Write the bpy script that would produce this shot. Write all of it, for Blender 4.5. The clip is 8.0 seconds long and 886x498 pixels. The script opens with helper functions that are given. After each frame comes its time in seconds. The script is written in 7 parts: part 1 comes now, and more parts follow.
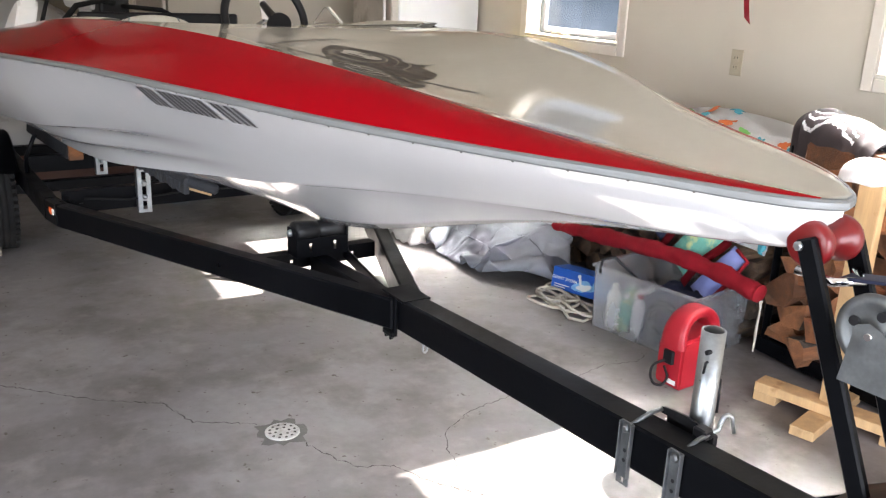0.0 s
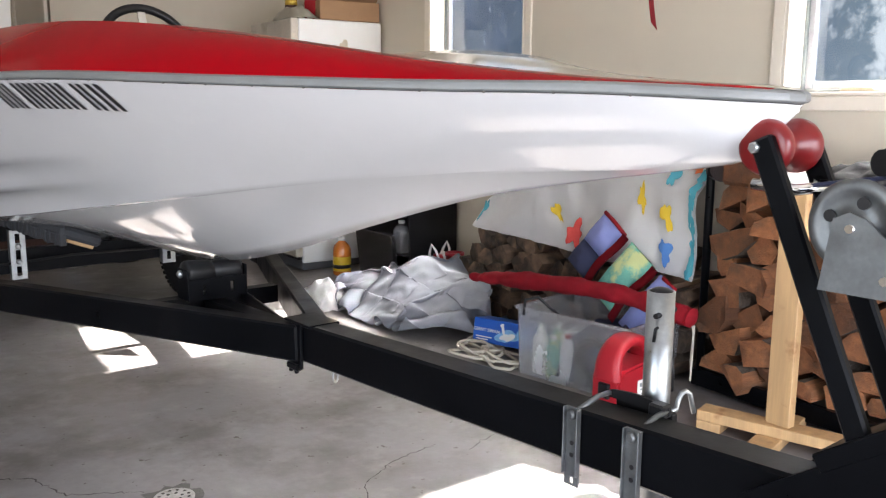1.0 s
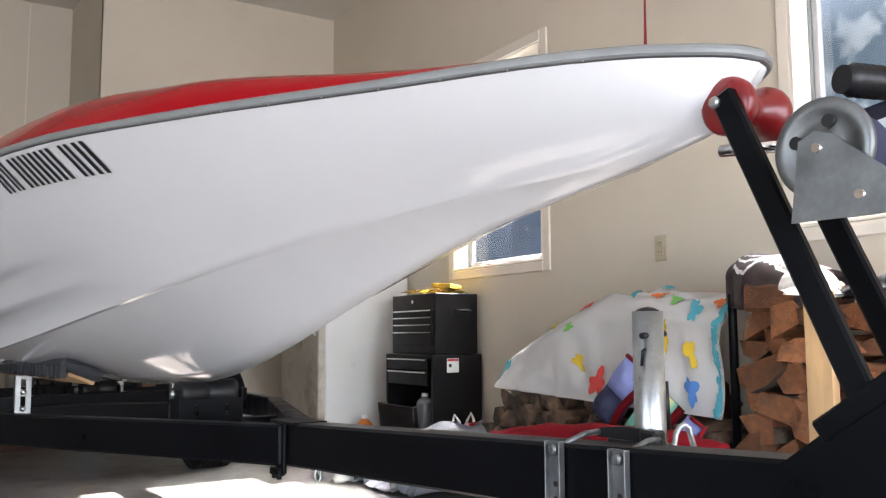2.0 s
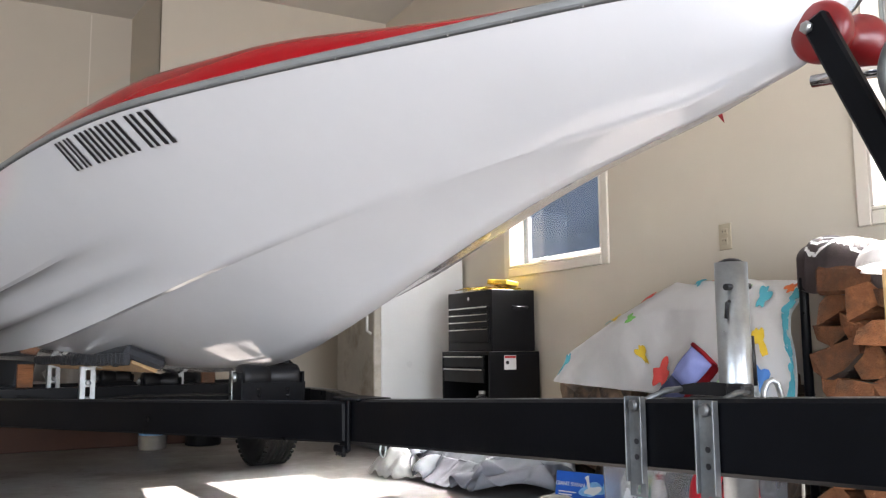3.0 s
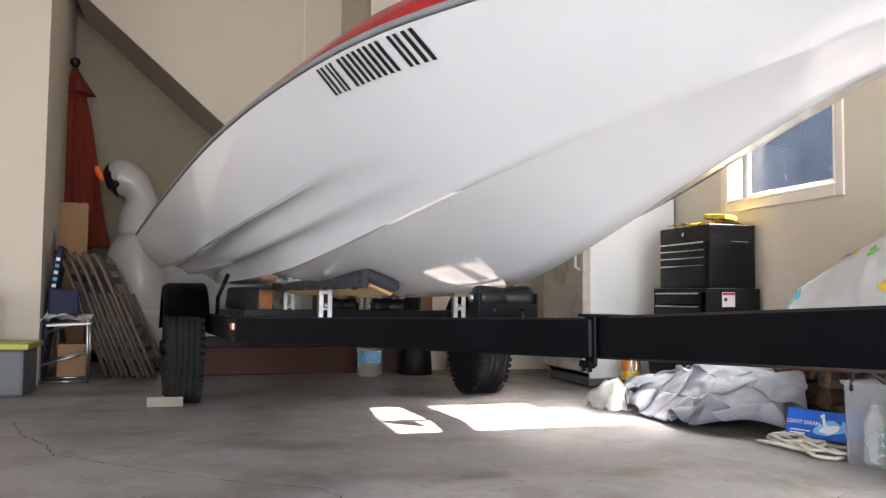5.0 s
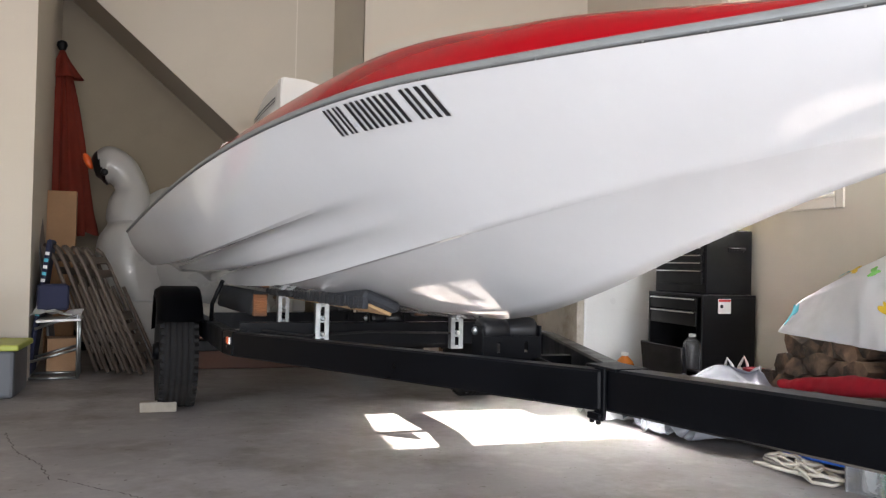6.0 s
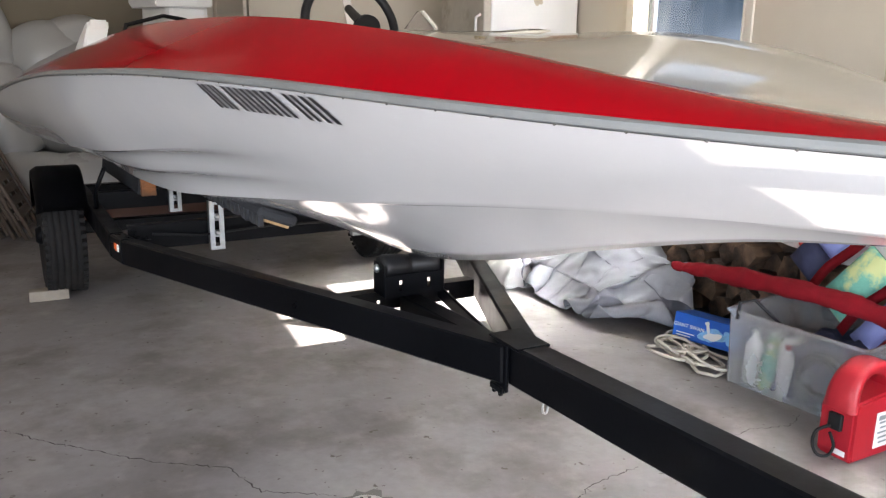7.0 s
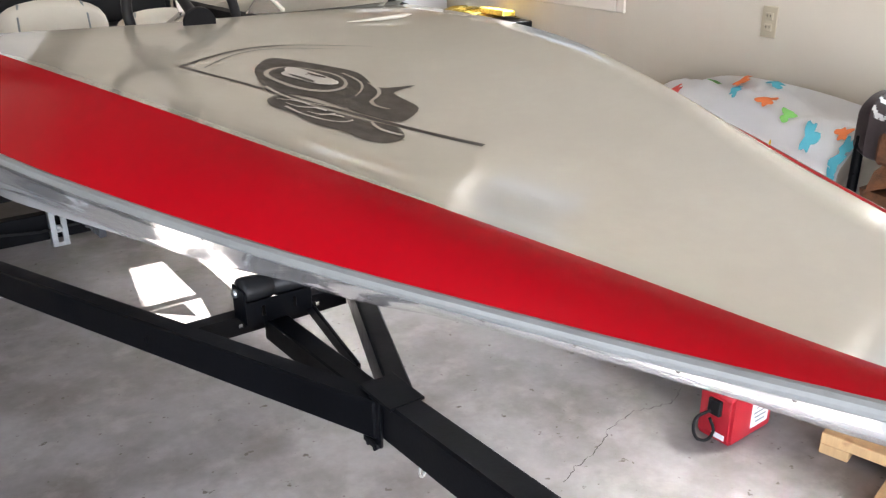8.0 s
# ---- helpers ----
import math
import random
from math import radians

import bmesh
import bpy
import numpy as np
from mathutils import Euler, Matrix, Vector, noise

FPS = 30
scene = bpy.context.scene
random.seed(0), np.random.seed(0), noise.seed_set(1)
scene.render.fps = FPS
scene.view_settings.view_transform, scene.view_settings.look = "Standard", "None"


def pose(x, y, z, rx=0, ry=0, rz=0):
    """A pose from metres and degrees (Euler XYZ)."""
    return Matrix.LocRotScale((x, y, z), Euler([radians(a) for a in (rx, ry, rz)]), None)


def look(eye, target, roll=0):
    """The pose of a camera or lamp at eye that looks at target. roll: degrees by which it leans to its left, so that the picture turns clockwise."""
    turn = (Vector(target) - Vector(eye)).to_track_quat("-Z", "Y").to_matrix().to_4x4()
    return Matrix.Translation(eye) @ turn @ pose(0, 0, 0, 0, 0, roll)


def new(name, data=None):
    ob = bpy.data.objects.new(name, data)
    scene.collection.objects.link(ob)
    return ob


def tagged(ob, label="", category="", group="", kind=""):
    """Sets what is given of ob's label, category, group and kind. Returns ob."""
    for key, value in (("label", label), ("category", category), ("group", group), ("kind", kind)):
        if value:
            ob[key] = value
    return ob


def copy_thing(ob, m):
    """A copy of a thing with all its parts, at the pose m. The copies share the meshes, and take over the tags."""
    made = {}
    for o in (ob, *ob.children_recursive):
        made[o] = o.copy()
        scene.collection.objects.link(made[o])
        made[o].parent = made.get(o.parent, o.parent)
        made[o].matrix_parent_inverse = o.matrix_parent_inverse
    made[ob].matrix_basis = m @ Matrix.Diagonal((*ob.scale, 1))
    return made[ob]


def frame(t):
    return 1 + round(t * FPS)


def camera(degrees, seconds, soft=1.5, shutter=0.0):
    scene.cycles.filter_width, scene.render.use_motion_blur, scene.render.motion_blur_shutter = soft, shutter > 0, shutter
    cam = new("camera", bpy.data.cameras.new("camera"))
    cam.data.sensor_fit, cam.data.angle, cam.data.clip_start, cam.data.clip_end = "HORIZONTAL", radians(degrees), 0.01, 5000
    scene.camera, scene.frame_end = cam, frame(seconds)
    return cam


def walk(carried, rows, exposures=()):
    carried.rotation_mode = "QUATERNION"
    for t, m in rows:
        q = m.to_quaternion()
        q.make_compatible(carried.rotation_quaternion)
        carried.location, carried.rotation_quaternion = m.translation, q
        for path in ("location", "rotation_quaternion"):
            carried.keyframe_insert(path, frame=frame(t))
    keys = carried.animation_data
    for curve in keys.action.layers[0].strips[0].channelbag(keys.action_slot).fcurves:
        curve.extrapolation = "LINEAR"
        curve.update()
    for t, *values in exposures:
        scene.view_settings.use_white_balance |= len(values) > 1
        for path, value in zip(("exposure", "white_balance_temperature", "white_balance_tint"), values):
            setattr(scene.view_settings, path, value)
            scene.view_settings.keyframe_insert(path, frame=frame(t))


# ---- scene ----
cam = camera(55.2, 8.0, soft=1.25, shutter=0.05)
PATH = [
    (0, (0.43, 0.357, 1.506), (1.35, 2.03, 0.91), 2.3),
    (0.5, (0.482, 0.479, 1.434), (1.562, 2.061, 0.861), 1.8),
    (1, (0.543, 0.505, 1.163), (1.658, 2.131, 0.826), 0.4),
    (1.2, (0.597, 0.517, 0.992), (1.677, 2.19, 0.803), -0.2),
    (1.5, (0.648, 0.504, 0.816), (1.694, 2.208, 0.834), -0.2),
    (1.7, (0.684, 0.486, 0.793), (1.732, 2.184, 0.93), -0.0),
    (2.8, (0.71, 0.531, 0.707), (1.698, 2.253, 0.952), -0.6),
    (3, (0.694, 0.552, 0.682), (1.625, 2.307, 0.917), -0.4),
    (3.5, (0.649, 0.583, 0.647), (1.432, 2.409, 0.875), -0.3),
    (4, (0.601, 0.605, 0.632), (1.248, 2.487, 0.837), -0.1),
    (4.5, (0.565, 0.61, 0.609), (1.119, 2.525, 0.766), 0.5),
    (4.7, (0.553, 0.604, 0.6), (1.085, 2.527, 0.733), 0.6),
    (5.8, (0.518, 0.61, 0.703), (1.055, 2.536, 0.765), 0.8),
    (6, (0.496, 0.656, 0.815), (1.061, 2.574, 0.848), 1.3),
    (6.2, (0.478, 0.694, 0.944), (1.088, 2.599, 0.927), 2.0),
    (6.5, (0.465, 0.729, 1.139), (1.152, 2.6, 0.974), 2.3),
    (6.8, (0.51, 0.775, 1.262), (1.256, 2.594, 0.891), 1.7),
    (7, (0.555, 0.81, 1.313), (1.319, 2.594, 0.83), 0.8),
    (7.5, (0.65, 0.917, 1.495), (1.422, 2.659, 0.887), -1.1),
    (8, (0.762, 1.066, 1.646), (1.712, 2.655, 0.89), -0.3),
]
walk(cam, [(t, look(eye, target, roll)) for t, eye, target, roll in PATH], exposures=[(0, 3.42, 6500, 13), (0.6, 3.34, 6450, 13), (1.2, 3.16, 6500, 13), (3.2, 3.18, 6500, 13), (4.3, 3.50, 6650, 13), (6.2, 3.46, 6550, 13), (7.2, 3.42, 6500, 13), (8, 3.61, 6300, 13)])

# ---- world and light ----
world = bpy.data.worlds.new("daylight")
scene.world = world
world.use_nodes = True
wn = world.node_tree
sky = wn.nodes.new("ShaderNodeTexSky")
sky.sky_type, sky.sun_disc = "NISHITA", False
sky.sun_elevation, sky.sun_rotation = radians(44), radians(90)
wn.links.new(sky.outputs[0], wn.nodes["Background"].inputs[0])
wn.nodes["Background"].inputs[1].default_value = 0.10

sun_data = bpy.data.lights.new("sun", "SUN")
sun_data.energy, sun_data.angle, sun_data.color = 4.6, radians(0.5), (1.0, 0.965, 0.91)
new("sun", sun_data).matrix_world = look((12, 3.5, 12.25), (0, 3.0, 0.4))

# daylight that enters by the open garage door in the front wall
door_light = bpy.data.lights.new("door_daylight", "AREA")
door_light.shape, door_light.size, door_light.size_y = "RECTANGLE", 3.8, 2.1
door_light.energy, door_light.color = 24, (0.93, 0.93, 1.0)
new("door_daylight", door_light).matrix_world = look((1.4, -1.98, 1.18), (1.0, 4.0, 1.12))

# added fill lamp at an unseen west opening; brightens hull and east wall
side_fill = bpy.data.lights.new("west_fill", "AREA")
side_fill.shape, side_fill.size, side_fill.size_y = "RECTANGLE", 3.4, 2.1
side_fill.energy, side_fill.color = 10.0, (0.94, 0.935, 1.0)
new("west_fill", side_fill).matrix_world = look((-2.52, 0.0, 1.18), (2.0, 0.9, 1.05))

# ---- materials ----
def node(nt, kind, **inputs):
    n = nt.nodes.new(kind)
    for k, v in inputs.items():
        n.inputs[k.replace("_", " ")].default_value = v
    return n


def mixed(nt, fac, a, b):
    m = nt.nodes.new("ShaderNodeMix")
    m.data_type = "RGBA"
    for sock, val in ((m.inputs[0], fac), (m.inputs[6], a), (m.inputs[7], b)):
        if hasattr(val, "links"):
            nt.links.new(val, sock)
        else:
            sock.default_value = val
    return m.outputs[2]


def ramp(nt, src, lo, hi):
    r = nt.nodes.new("ShaderNodeMapRange")
    nt.links.new(src, r.inputs[0])
    r.inputs[1].default_value, r.inputs[2].default_value = lo, hi
    return r.outputs[0]


def noise_tex(nt, scale, detail=4.0, stretch=None, seed=0.0):
    tc = nt.nodes.new("ShaderNodeTexCoord")
    mp = nt.nodes.new("ShaderNodeMapping")
    nt.links.new(tc.outputs["Object"], mp.inputs[0])
    mp.inputs[1].default_value = (seed, seed * 1.7, seed * 0.6)
    if stretch:
        mp.inputs[3].default_value = stretch
    n = node(nt, "ShaderNodeTexNoise", Scale=scale, Detail=detail, Roughness=0.6)
    nt.links.new(mp.outputs[0], n.inputs["Vector"])
    return n.outputs["Fac"]


def rgba(c, k=1.0):
    return (min(c[0] * k, 1), min(c[1] * k, 1), min(c[2] * k, 1), 1.0)


def surface(name, color, rough=0.5, metal=0.0, var=0.12, coarse=3.0, fine=60.0, bump=0.1, relief=0.002,
            stain=None, stain_at=(0.55, 0.7), stain_scale=1.5, coat=0.0, stretch=None, random_hue=0.0, spread=0.1, clear=0.0, sheen=0.0, spec=0.5, specks=None, smudge=None):
    """A surface with broad mottling, fine grain, uneven gloss and a slight relief."""
    m = bpy.data.materials.new(name)
    m.use_nodes = True
    nt = m.node_tree
    b = nt.nodes["Principled BSDF"]
    broad = noise_tex(nt, coarse, 5.0, stretch, 3.1)
    grain = noise_tex(nt, fine, 3.0, stretch, 7.7)
    col = mixed(nt, ramp(nt, broad, 0.3, 0.7), rgba(color, 1 - var), rgba(color, 1 + var * 0.7))
    col = mixed(nt, ramp(nt, grain, 0.25, 0.75), mixed(nt, 0.5, col, rgba(color, 1 - var * 0.9)), col)
    if stain:
        spots = noise_tex(nt, stain_scale, 6.0, None, 13.3)
        col = mixed(nt, ramp(nt, spots, *stain_at), col, rgba(stain))
    if smudge:
        smear = noise_tex(nt, smudge[0], 7.0, None, 31.3)
        col = mixed(nt, ramp(nt, smear, smudge[1], smudge[2]), col, rgba(smudge[3]))
    if specks:
        dots = noise_tex(nt, specks[0], 2.0, None, 23.7)
        col = mixed(nt, ramp(nt, dots, specks[1], specks[1] + 0.05), col, rgba(specks[2]))
    if random_hue:
        info = nt.nodes.new("ShaderNodeObjectInfo")
        hsv = nt.nodes.new("ShaderNodeHueSaturation")
        mr = nt.nodes.new("ShaderNodeMapRange")
        nt.links.new(info.outputs["Random"], mr.inputs[0])
        mr.inputs[3].default_value, mr.inputs[4].default_value = 1 - random_hue, 1 + random_hue
        nt.links.new(mr.outputs[0], hsv.inputs["Value"])
        nt.links.new(col, hsv.inputs["Color"])
        col = hsv.outputs[0]
    nt.links.new(col, b.inputs["Base Color"])
    rr = nt.nodes.new("ShaderNodeMapRange")
    nt.links.new(broad, rr.inputs[0])
    rr.inputs[1].default_value, rr.inputs[2].default_value = 0.25, 0.75
    rr.inputs[3].default_value, rr.inputs[4].default_value = max(rough - spread, 0.02), min(rough + spread, 1)
    nt.links.new(rr.outputs[0], b.inputs["Roughness"])
    b.inputs["Metallic"].default_value = metal
    b.inputs["Specular IOR Level"].default_value = spec
    b.inputs["Coat Weight"].default_value, b.inputs["Coat Roughness"].default_value = coat, 0.06
    b.inputs["Transmission Weight"].default_value = clear
    b.inputs["Sheen Weight"].default_value = sheen
    if bump:
        bp = node(nt, "ShaderNodeBump", Strength=bump, Distance=relief)
        nt.links.new(grain, bp.inputs["Height"])
        nt.links.new(bp.outputs[0], b.inputs["Normal"])
    return m


def glass_mat(name, tint=(0.90, 0.94, 1.0), rough=0.0):
    m = bpy.data.materials.new(name)
    m.use_nodes = True
    b = m.node_tree.nodes["Principled BSDF"]
    b.inputs["Base Color"].default_value = rgba(tint)
    b.inputs["Roughness"].default_value, b.inputs["Transmission Weight"].default_value, b.inputs["IOR"].default_value = rough, 1.0, 1.45
    return m


M = dict(
    wall=surface("painted drywall", (0.585, 0.53, 0.44), 0.75, var=0.05, coarse=1.2, fine=140, bump=0.25, relief=0.001, stain=(0.53, 0.475, 0.39), stain_at=(0.60, 0.9), stain_scale=2.0),
    tawny=surface("dark tan wallboard", (0.35, 0.30, 0.225), 0.85, var=0.10, coarse=1.6, fine=120, bump=0.25, relief=0.001, stain=(0.30, 0.26, 0.20), stain_at=(0.55, 0.85), stain_scale=1.6),
    ceiling=surface("ceiling paint", (0.66, 0.62, 0.56), 0.85, var=0.05, fine=150, bump=0.2),
    trim=surface("cream trim paint", (0.71, 0.655, 0.57), 0.4, var=0.04, coarse=6),
    concrete=surface("stained concrete", (0.234, 0.216, 0.210), 0.5, var=0.30, coarse=1.5, fine=26, bump=0.4, relief=0.003, stain=(0.085, 0.070, 0.054), stain_at=(0.45, 0.78), stain_scale=2.6, spread=0.16, specks=(30.0, 0.69, (0.085, 0.068, 0.052)), smudge=(6.5, 0.52, 0.86, (0.30, 0.28, 0.26))),
    crack=surface("crack filled with dirt", (0.06, 0.05, 0.045), 0.95, var=0.3, fine=90),
    patch=surface("dark mortar patch", (0.15, 0.14, 0.13), 0.9, var=0.3, coarse=12, fine=90, bump=0.6, relief=0.004),
    ground=surface("gravel drive", (0.22, 0.21, 0.17), 0.95, var=0.3, coarse=0.6, fine=20, bump=0.5, relief=0.01),
    hull=surface("white gelcoat", (0.665, 0.665, 0.668), 0.075, var=0.03, coarse=2.0, fine=30, bump=0.0, coat=0.35, spread=0.03, spec=0.55),
    red=surface("red gelcoat", (0.268, 0.0010, 0.005), 0.11, var=0.10, coarse=2.5, fine=40, bump=0.0, coat=0.0, spec=0.09, spread=0.04),
    deck=surface("cream gelcoat", (0.455, 0.432, 0.372), 0.085, var=0.06, coarse=2.5, fine=35, bump=0.0, coat=0.0, spec=0.30, spread=0.02),
    rail=surface("grey rub rail", (0.175, 0.182, 0.180), 0.42, metal=0.1, var=0.2, coarse=9, fine=90, bump=0.2),
    steel=surface("galvanised steel", (0.40, 0.42, 0.42), 0.36, metal=0.95, var=0.25, coarse=22, fine=120, bump=0.15, relief=0.001),
    chrome=surface("chromed metal", (0.8, 0.8, 0.8), 0.1, metal=1.0, var=0.05, bump=0.0),
    black=surface("black frame paint", (0.0025, 0.0028, 0.0038), 0.36, spec=0.09, var=0.3, coarse=5, fine=70, bump=0.1, stain=(0.013, 0.0125, 0.012), stain_at=(0.66, 0.95), stain_scale=4.0, spread=0.12),
    blackplastic=surface("black plastic", (0.008, 0.008, 0.009), 0.45, spec=0.3, var=0.2, bump=0.15),
    rubber=surface("tyre rubber", (0.011, 0.0105, 0.0105), 0.8, spec=0.25, var=0.3, coarse=8, fine=90, bump=0.4, stain=(0.035, 0.031, 0.027), stain_at=(0.55, 0.85), stain_scale=5),
    rollerred=surface("translucent red polyurethane", (0.15, 0.004, 0.005), 0.32, var=0.3, coarse=14, bump=0.0, coat=0.1),
    carpet=surface("grey bunk carpet", (0.035, 0.037, 0.042), 0.95, var=0.35, coarse=20, fine=250, bump=0.8, relief=0.004),
    pine=surface("pale pine stud", (0.56, 0.355, 0.17), 0.6, var=0.26, coarse=7, fine=50, bump=0.3, stretch=(3, 3, 0.25), random_hue=0.08, stain=(0.34, 0.18, 0.075), stain_at=(0.60, 0.72), stain_scale=9.0),
    logend=surface("split log face", (0.245, 0.098, 0.040), 0.85, var=0.5, coarse=9, fine=70, bump=0.8, relief=0.008, stretch=(0.35, 2.0, 2.0), random_hue=0.5, stain=(0.10, 0.055, 0.03), stain_at=(0.50, 0.70), stain_scale=6.0),
    oldlog=surface("weathered log face", (0.205, 0.128, 0.078), 0.9, var=0.45, coarse=9, fine=70, bump=0.9, relief=0.008, stretch=(0.35, 2.0, 2.0), random_hue=0.4, stain=(0.05, 0.034, 0.024), stain_at=(0.48, 0.66), stain_scale=7.0),
    bark=surface("rough bark", (0.085, 0.062, 0.045), 0.95, var=0.45, coarse=14, fine=60, bump=1.0, relief=0.012, random_hue=0.2),
    clear=surface("frosted clear plastic", (0.94, 0.955, 0.975), 0.25, var=0.02, bump=0.03, clear=0.90, spread=0.05),
    smoke=surface("smoky clear acrylic", (0.55, 0.50, 0.44), 0.12, var=0.04, bump=0.0, clear=0.85, spread=0.04),
    toolblack=surface("black tool chest enamel", (0.005, 0.005, 0.006), 0.38, spec=0.3, var=0.2, coarse=9, bump=0.1),
    fridge=surface("white enamel", (0.74, 0.75, 0.74), 0.35, var=0.05, coarse=2.5, bump=0.1, stain=(0.55, 0.50, 0.42), stain_at=(0.66, 0.9), stain_scale=3),
    stained=surface("stained enamel door", (0.52, 0.48, 0.41), 0.45, var=0.25, coarse=3, bump=0.15, stain=(0.22, 0.16, 0.10), stain_at=(0.5, 0.75), stain_scale=4),
    tarp=surface("grey boat cover canvas", (0.20, 0.206, 0.228), 0.92, var=0.16, coarse=5, fine=200, bump=0.4, relief=0.001, spec=0.1),
    zinc=surface("dull zinc plate", (0.175, 0.184, 0.186), 0.48, metal=0.85, var=0.3, coarse=25, fine=120, bump=0.2, relief=0.001),
    terry=surface("white terry cloth", (0.90, 0.895, 0.89), 0.95, var=0.04, coarse=7, fine=260, bump=0.25, relief=0.002, sheen=0.4),
    redcloth=surface("red canvas", (0.24, 0.007, 0.014), 0.8, var=0.3, coarse=8, fine=200, bump=0.4, spec=0.2),
    umbrella=surface("faded orange red canvas", (0.34, 0.052, 0.030), 0.85, var=0.25, coarse=5, fine=160, bump=0.3),
    redplastic=surface("red moulded plastic", (0.36, 0.012, 0.022), 0.38, var=0.14, coarse=7, bump=0.1),
    blue=surface("blue printed card", (0.008, 0.095, 0.46), 0.4, var=0.15, coarse=8, bump=0.1),
    white=surface("white plastic", (0.78, 0.77, 0.74), 0.35, var=0.05, bump=0.1),
    vinyl=surface("white inflatable vinyl", (0.39, 0.385, 0.37), 0.32, var=0.06, coarse=3, bump=0.1, coat=0.2),
    orange=surface("orange vinyl", (0.78, 0.12, 0.02), 0.4),
    cardboard=surface("brown cardboard", (0.33, 0.19, 0.10), 0.85, var=0.15, coarse=6, fine=80, bump=0.2),
    rope=surface("off white rope", (0.52, 0.48, 0.40), 0.9, var=0.2, coarse=30, fine=180, bump=0.6, relief=0.003),
    navy=surface("navy canvas", (0.02, 0.024, 0.06), 0.85, var=0.2, bump=0.3),
    periwinkle=surface("periwinkle canvas", (0.20, 0.23, 0.48), 0.85, var=0.12, fine=160, bump=0.3),
    aqua=surface("aqua printed cloth", (0.16, 0.46, 0.36), 0.85, var=0.35, coarse=9, bump=0.3, stain=(0.50, 0.55, 0.25), stain_at=(0.5, 0.6), stain_scale=9),
    cream=surface("cream vinyl seat", (0.66, 0.62, 0.53), 0.45, var=0.06, bump=0.15),
    brown=surface("dark brown fleece", (0.085, 0.064, 0.064), 0.95, var=0.25, coarse=10, fine=150, bump=0.6, sheen=0.3),
    yellow=surface("yellow plastic", (0.70, 0.45, 0.03), 0.3, var=0.1),
    amber=surface("amber liquid bottle", (0.62, 0.19, 0.03), 0.25, var=0.1, coat=0.3),
    green=surface("olive green lid", (0.36, 0.40, 0.07), 0.45, var=0.1),
    tote=surface("smoky grey plastic", (0.085, 0.09, 0.10), 0.4, var=0.12),
    chairwood=surface("weathered brown chair slats", (0.10, 0.074, 0.056), 0.65, var=0.3, coarse=9, fine=70, bump=0.3, stretch=(2, 2, 0.3)),
    decklight=surface("pale grey decal print", (0.52, 0.50, 0.45), 0.35, var=0.12, coarse=20, bump=0.0),
    paleblue=surface("pale blue print", (0.22, 0.48, 0.78), 0.45, var=0.4, coarse=30, bump=0.0),
    logo=surface("charcoal decal", (0.040, 0.034, 0.027), 0.42, var=0.15, coarse=20, bump=0.0),
    ink=surface("black lettering", (0.01, 0.01, 0.012), 0.35, var=0.1, bump=0.0),
    label=surface("white printed label", (0.72, 0.71, 0.70), 0.6, var=0.05),
    redink=surface("red print", (0.5, 0.03, 0.03), 0.5), 
    greyink=surface("grey print", (0.22, 0.25, 0.25), 0.5),
    teal=surface("turquoise cloth print", (0.09, 0.42, 0.52), 0.95, var=0.12, fine=260, bump=0.5),
    yel=surface("yellow cloth print", (0.72, 0.50, 0.04), 0.95, var=0.12, fine=260, bump=0.5),
    grn=surface("green cloth print", (0.22, 0.56, 0.14), 0.95, var=0.12, fine=260, bump=0.5),
    org=surface("orange cloth print", (0.76, 0.20, 0.06), 0.95, var=0.12, fine=260, bump=0.5),
    rdp=surface("red cloth print", (0.70, 0.08, 0.07), 0.95, var=0.12, fine=260, bump=0.5),
    blu=surface("blue cloth print", (0.08, 0.22, 0.55), 0.95, var=0.12, fine=260, bump=0.5),
    blackcloth=surface("black fleece", (0.007, 0.007, 0.008), 0.95, var=0.3, coarse=10, fine=150, bump=0.6, spec=0.15),
    sash=surface("weathered grey white sash paint", (0.34, 0.345, 0.36), 0.5, var=0.10, coarse=12, bump=0.1),
    ivory=surface("ivory switch plate", (0.46, 0.40, 0.29), 0.4, var=0.06, bump=0.0),
    glass=glass_mat("window glass"),
    brick=surface("pale wood chock", (0.27, 0.235, 0.19), 0.85, var=0.2, coarse=9, bump=0.4),
    copper=surface("rusty brown board", (0.070, 0.032, 0.022), 0.85, var=0.25, coarse=5, bump=0.3),
    gold=surface("glossy gold wrapper", (0.72, 0.50, 0.08), 0.25, metal=0.4, var=0.2, coarse=10, bump=0.2),
)


# ---- mesh helpers ----
def box(bm, centre, size, rot=None, bevel=0.0, seg=1):
    """Adds a box, turned by rot, with its edges rounded by bevel."""
    made = bmesh.ops.create_cube(bm, size=1.0)["verts"]
    bmesh.ops.scale(bm, vec=size, verts=made)
    if bevel:
        edges = list({e for v in made for e in v.link_edges})
        out = bmesh.ops.bevel(bm, geom=edges, offset=bevel, segments=seg, affect="EDGES", profile=0.5, clamp_overlap=True)
        made = list({v for f in out["faces"] for v in f.verts} | {v for v in made if v.is_valid})
    if rot:
        bmesh.ops.transform(bm, matrix=rot, verts=made)
    bmesh.ops.translate(bm, vec=centre, verts=made)
    return made


def beam(bm, a, b, w, h, bevel=0.004, up=(0, 0, 1)):
    """A bar of width w and height h from a to b."""
    a, b = Vector(a), Vector(b)
    y = (b - a).normalized()
    x = y.cross(Vector(up)).normalized()
    z = x.cross(y)
    rot = Matrix((x, y, z)).transposed().to_4x4()
    return box(bm, (a + b) / 2, (w, (b - a).length, h), rot, bevel)


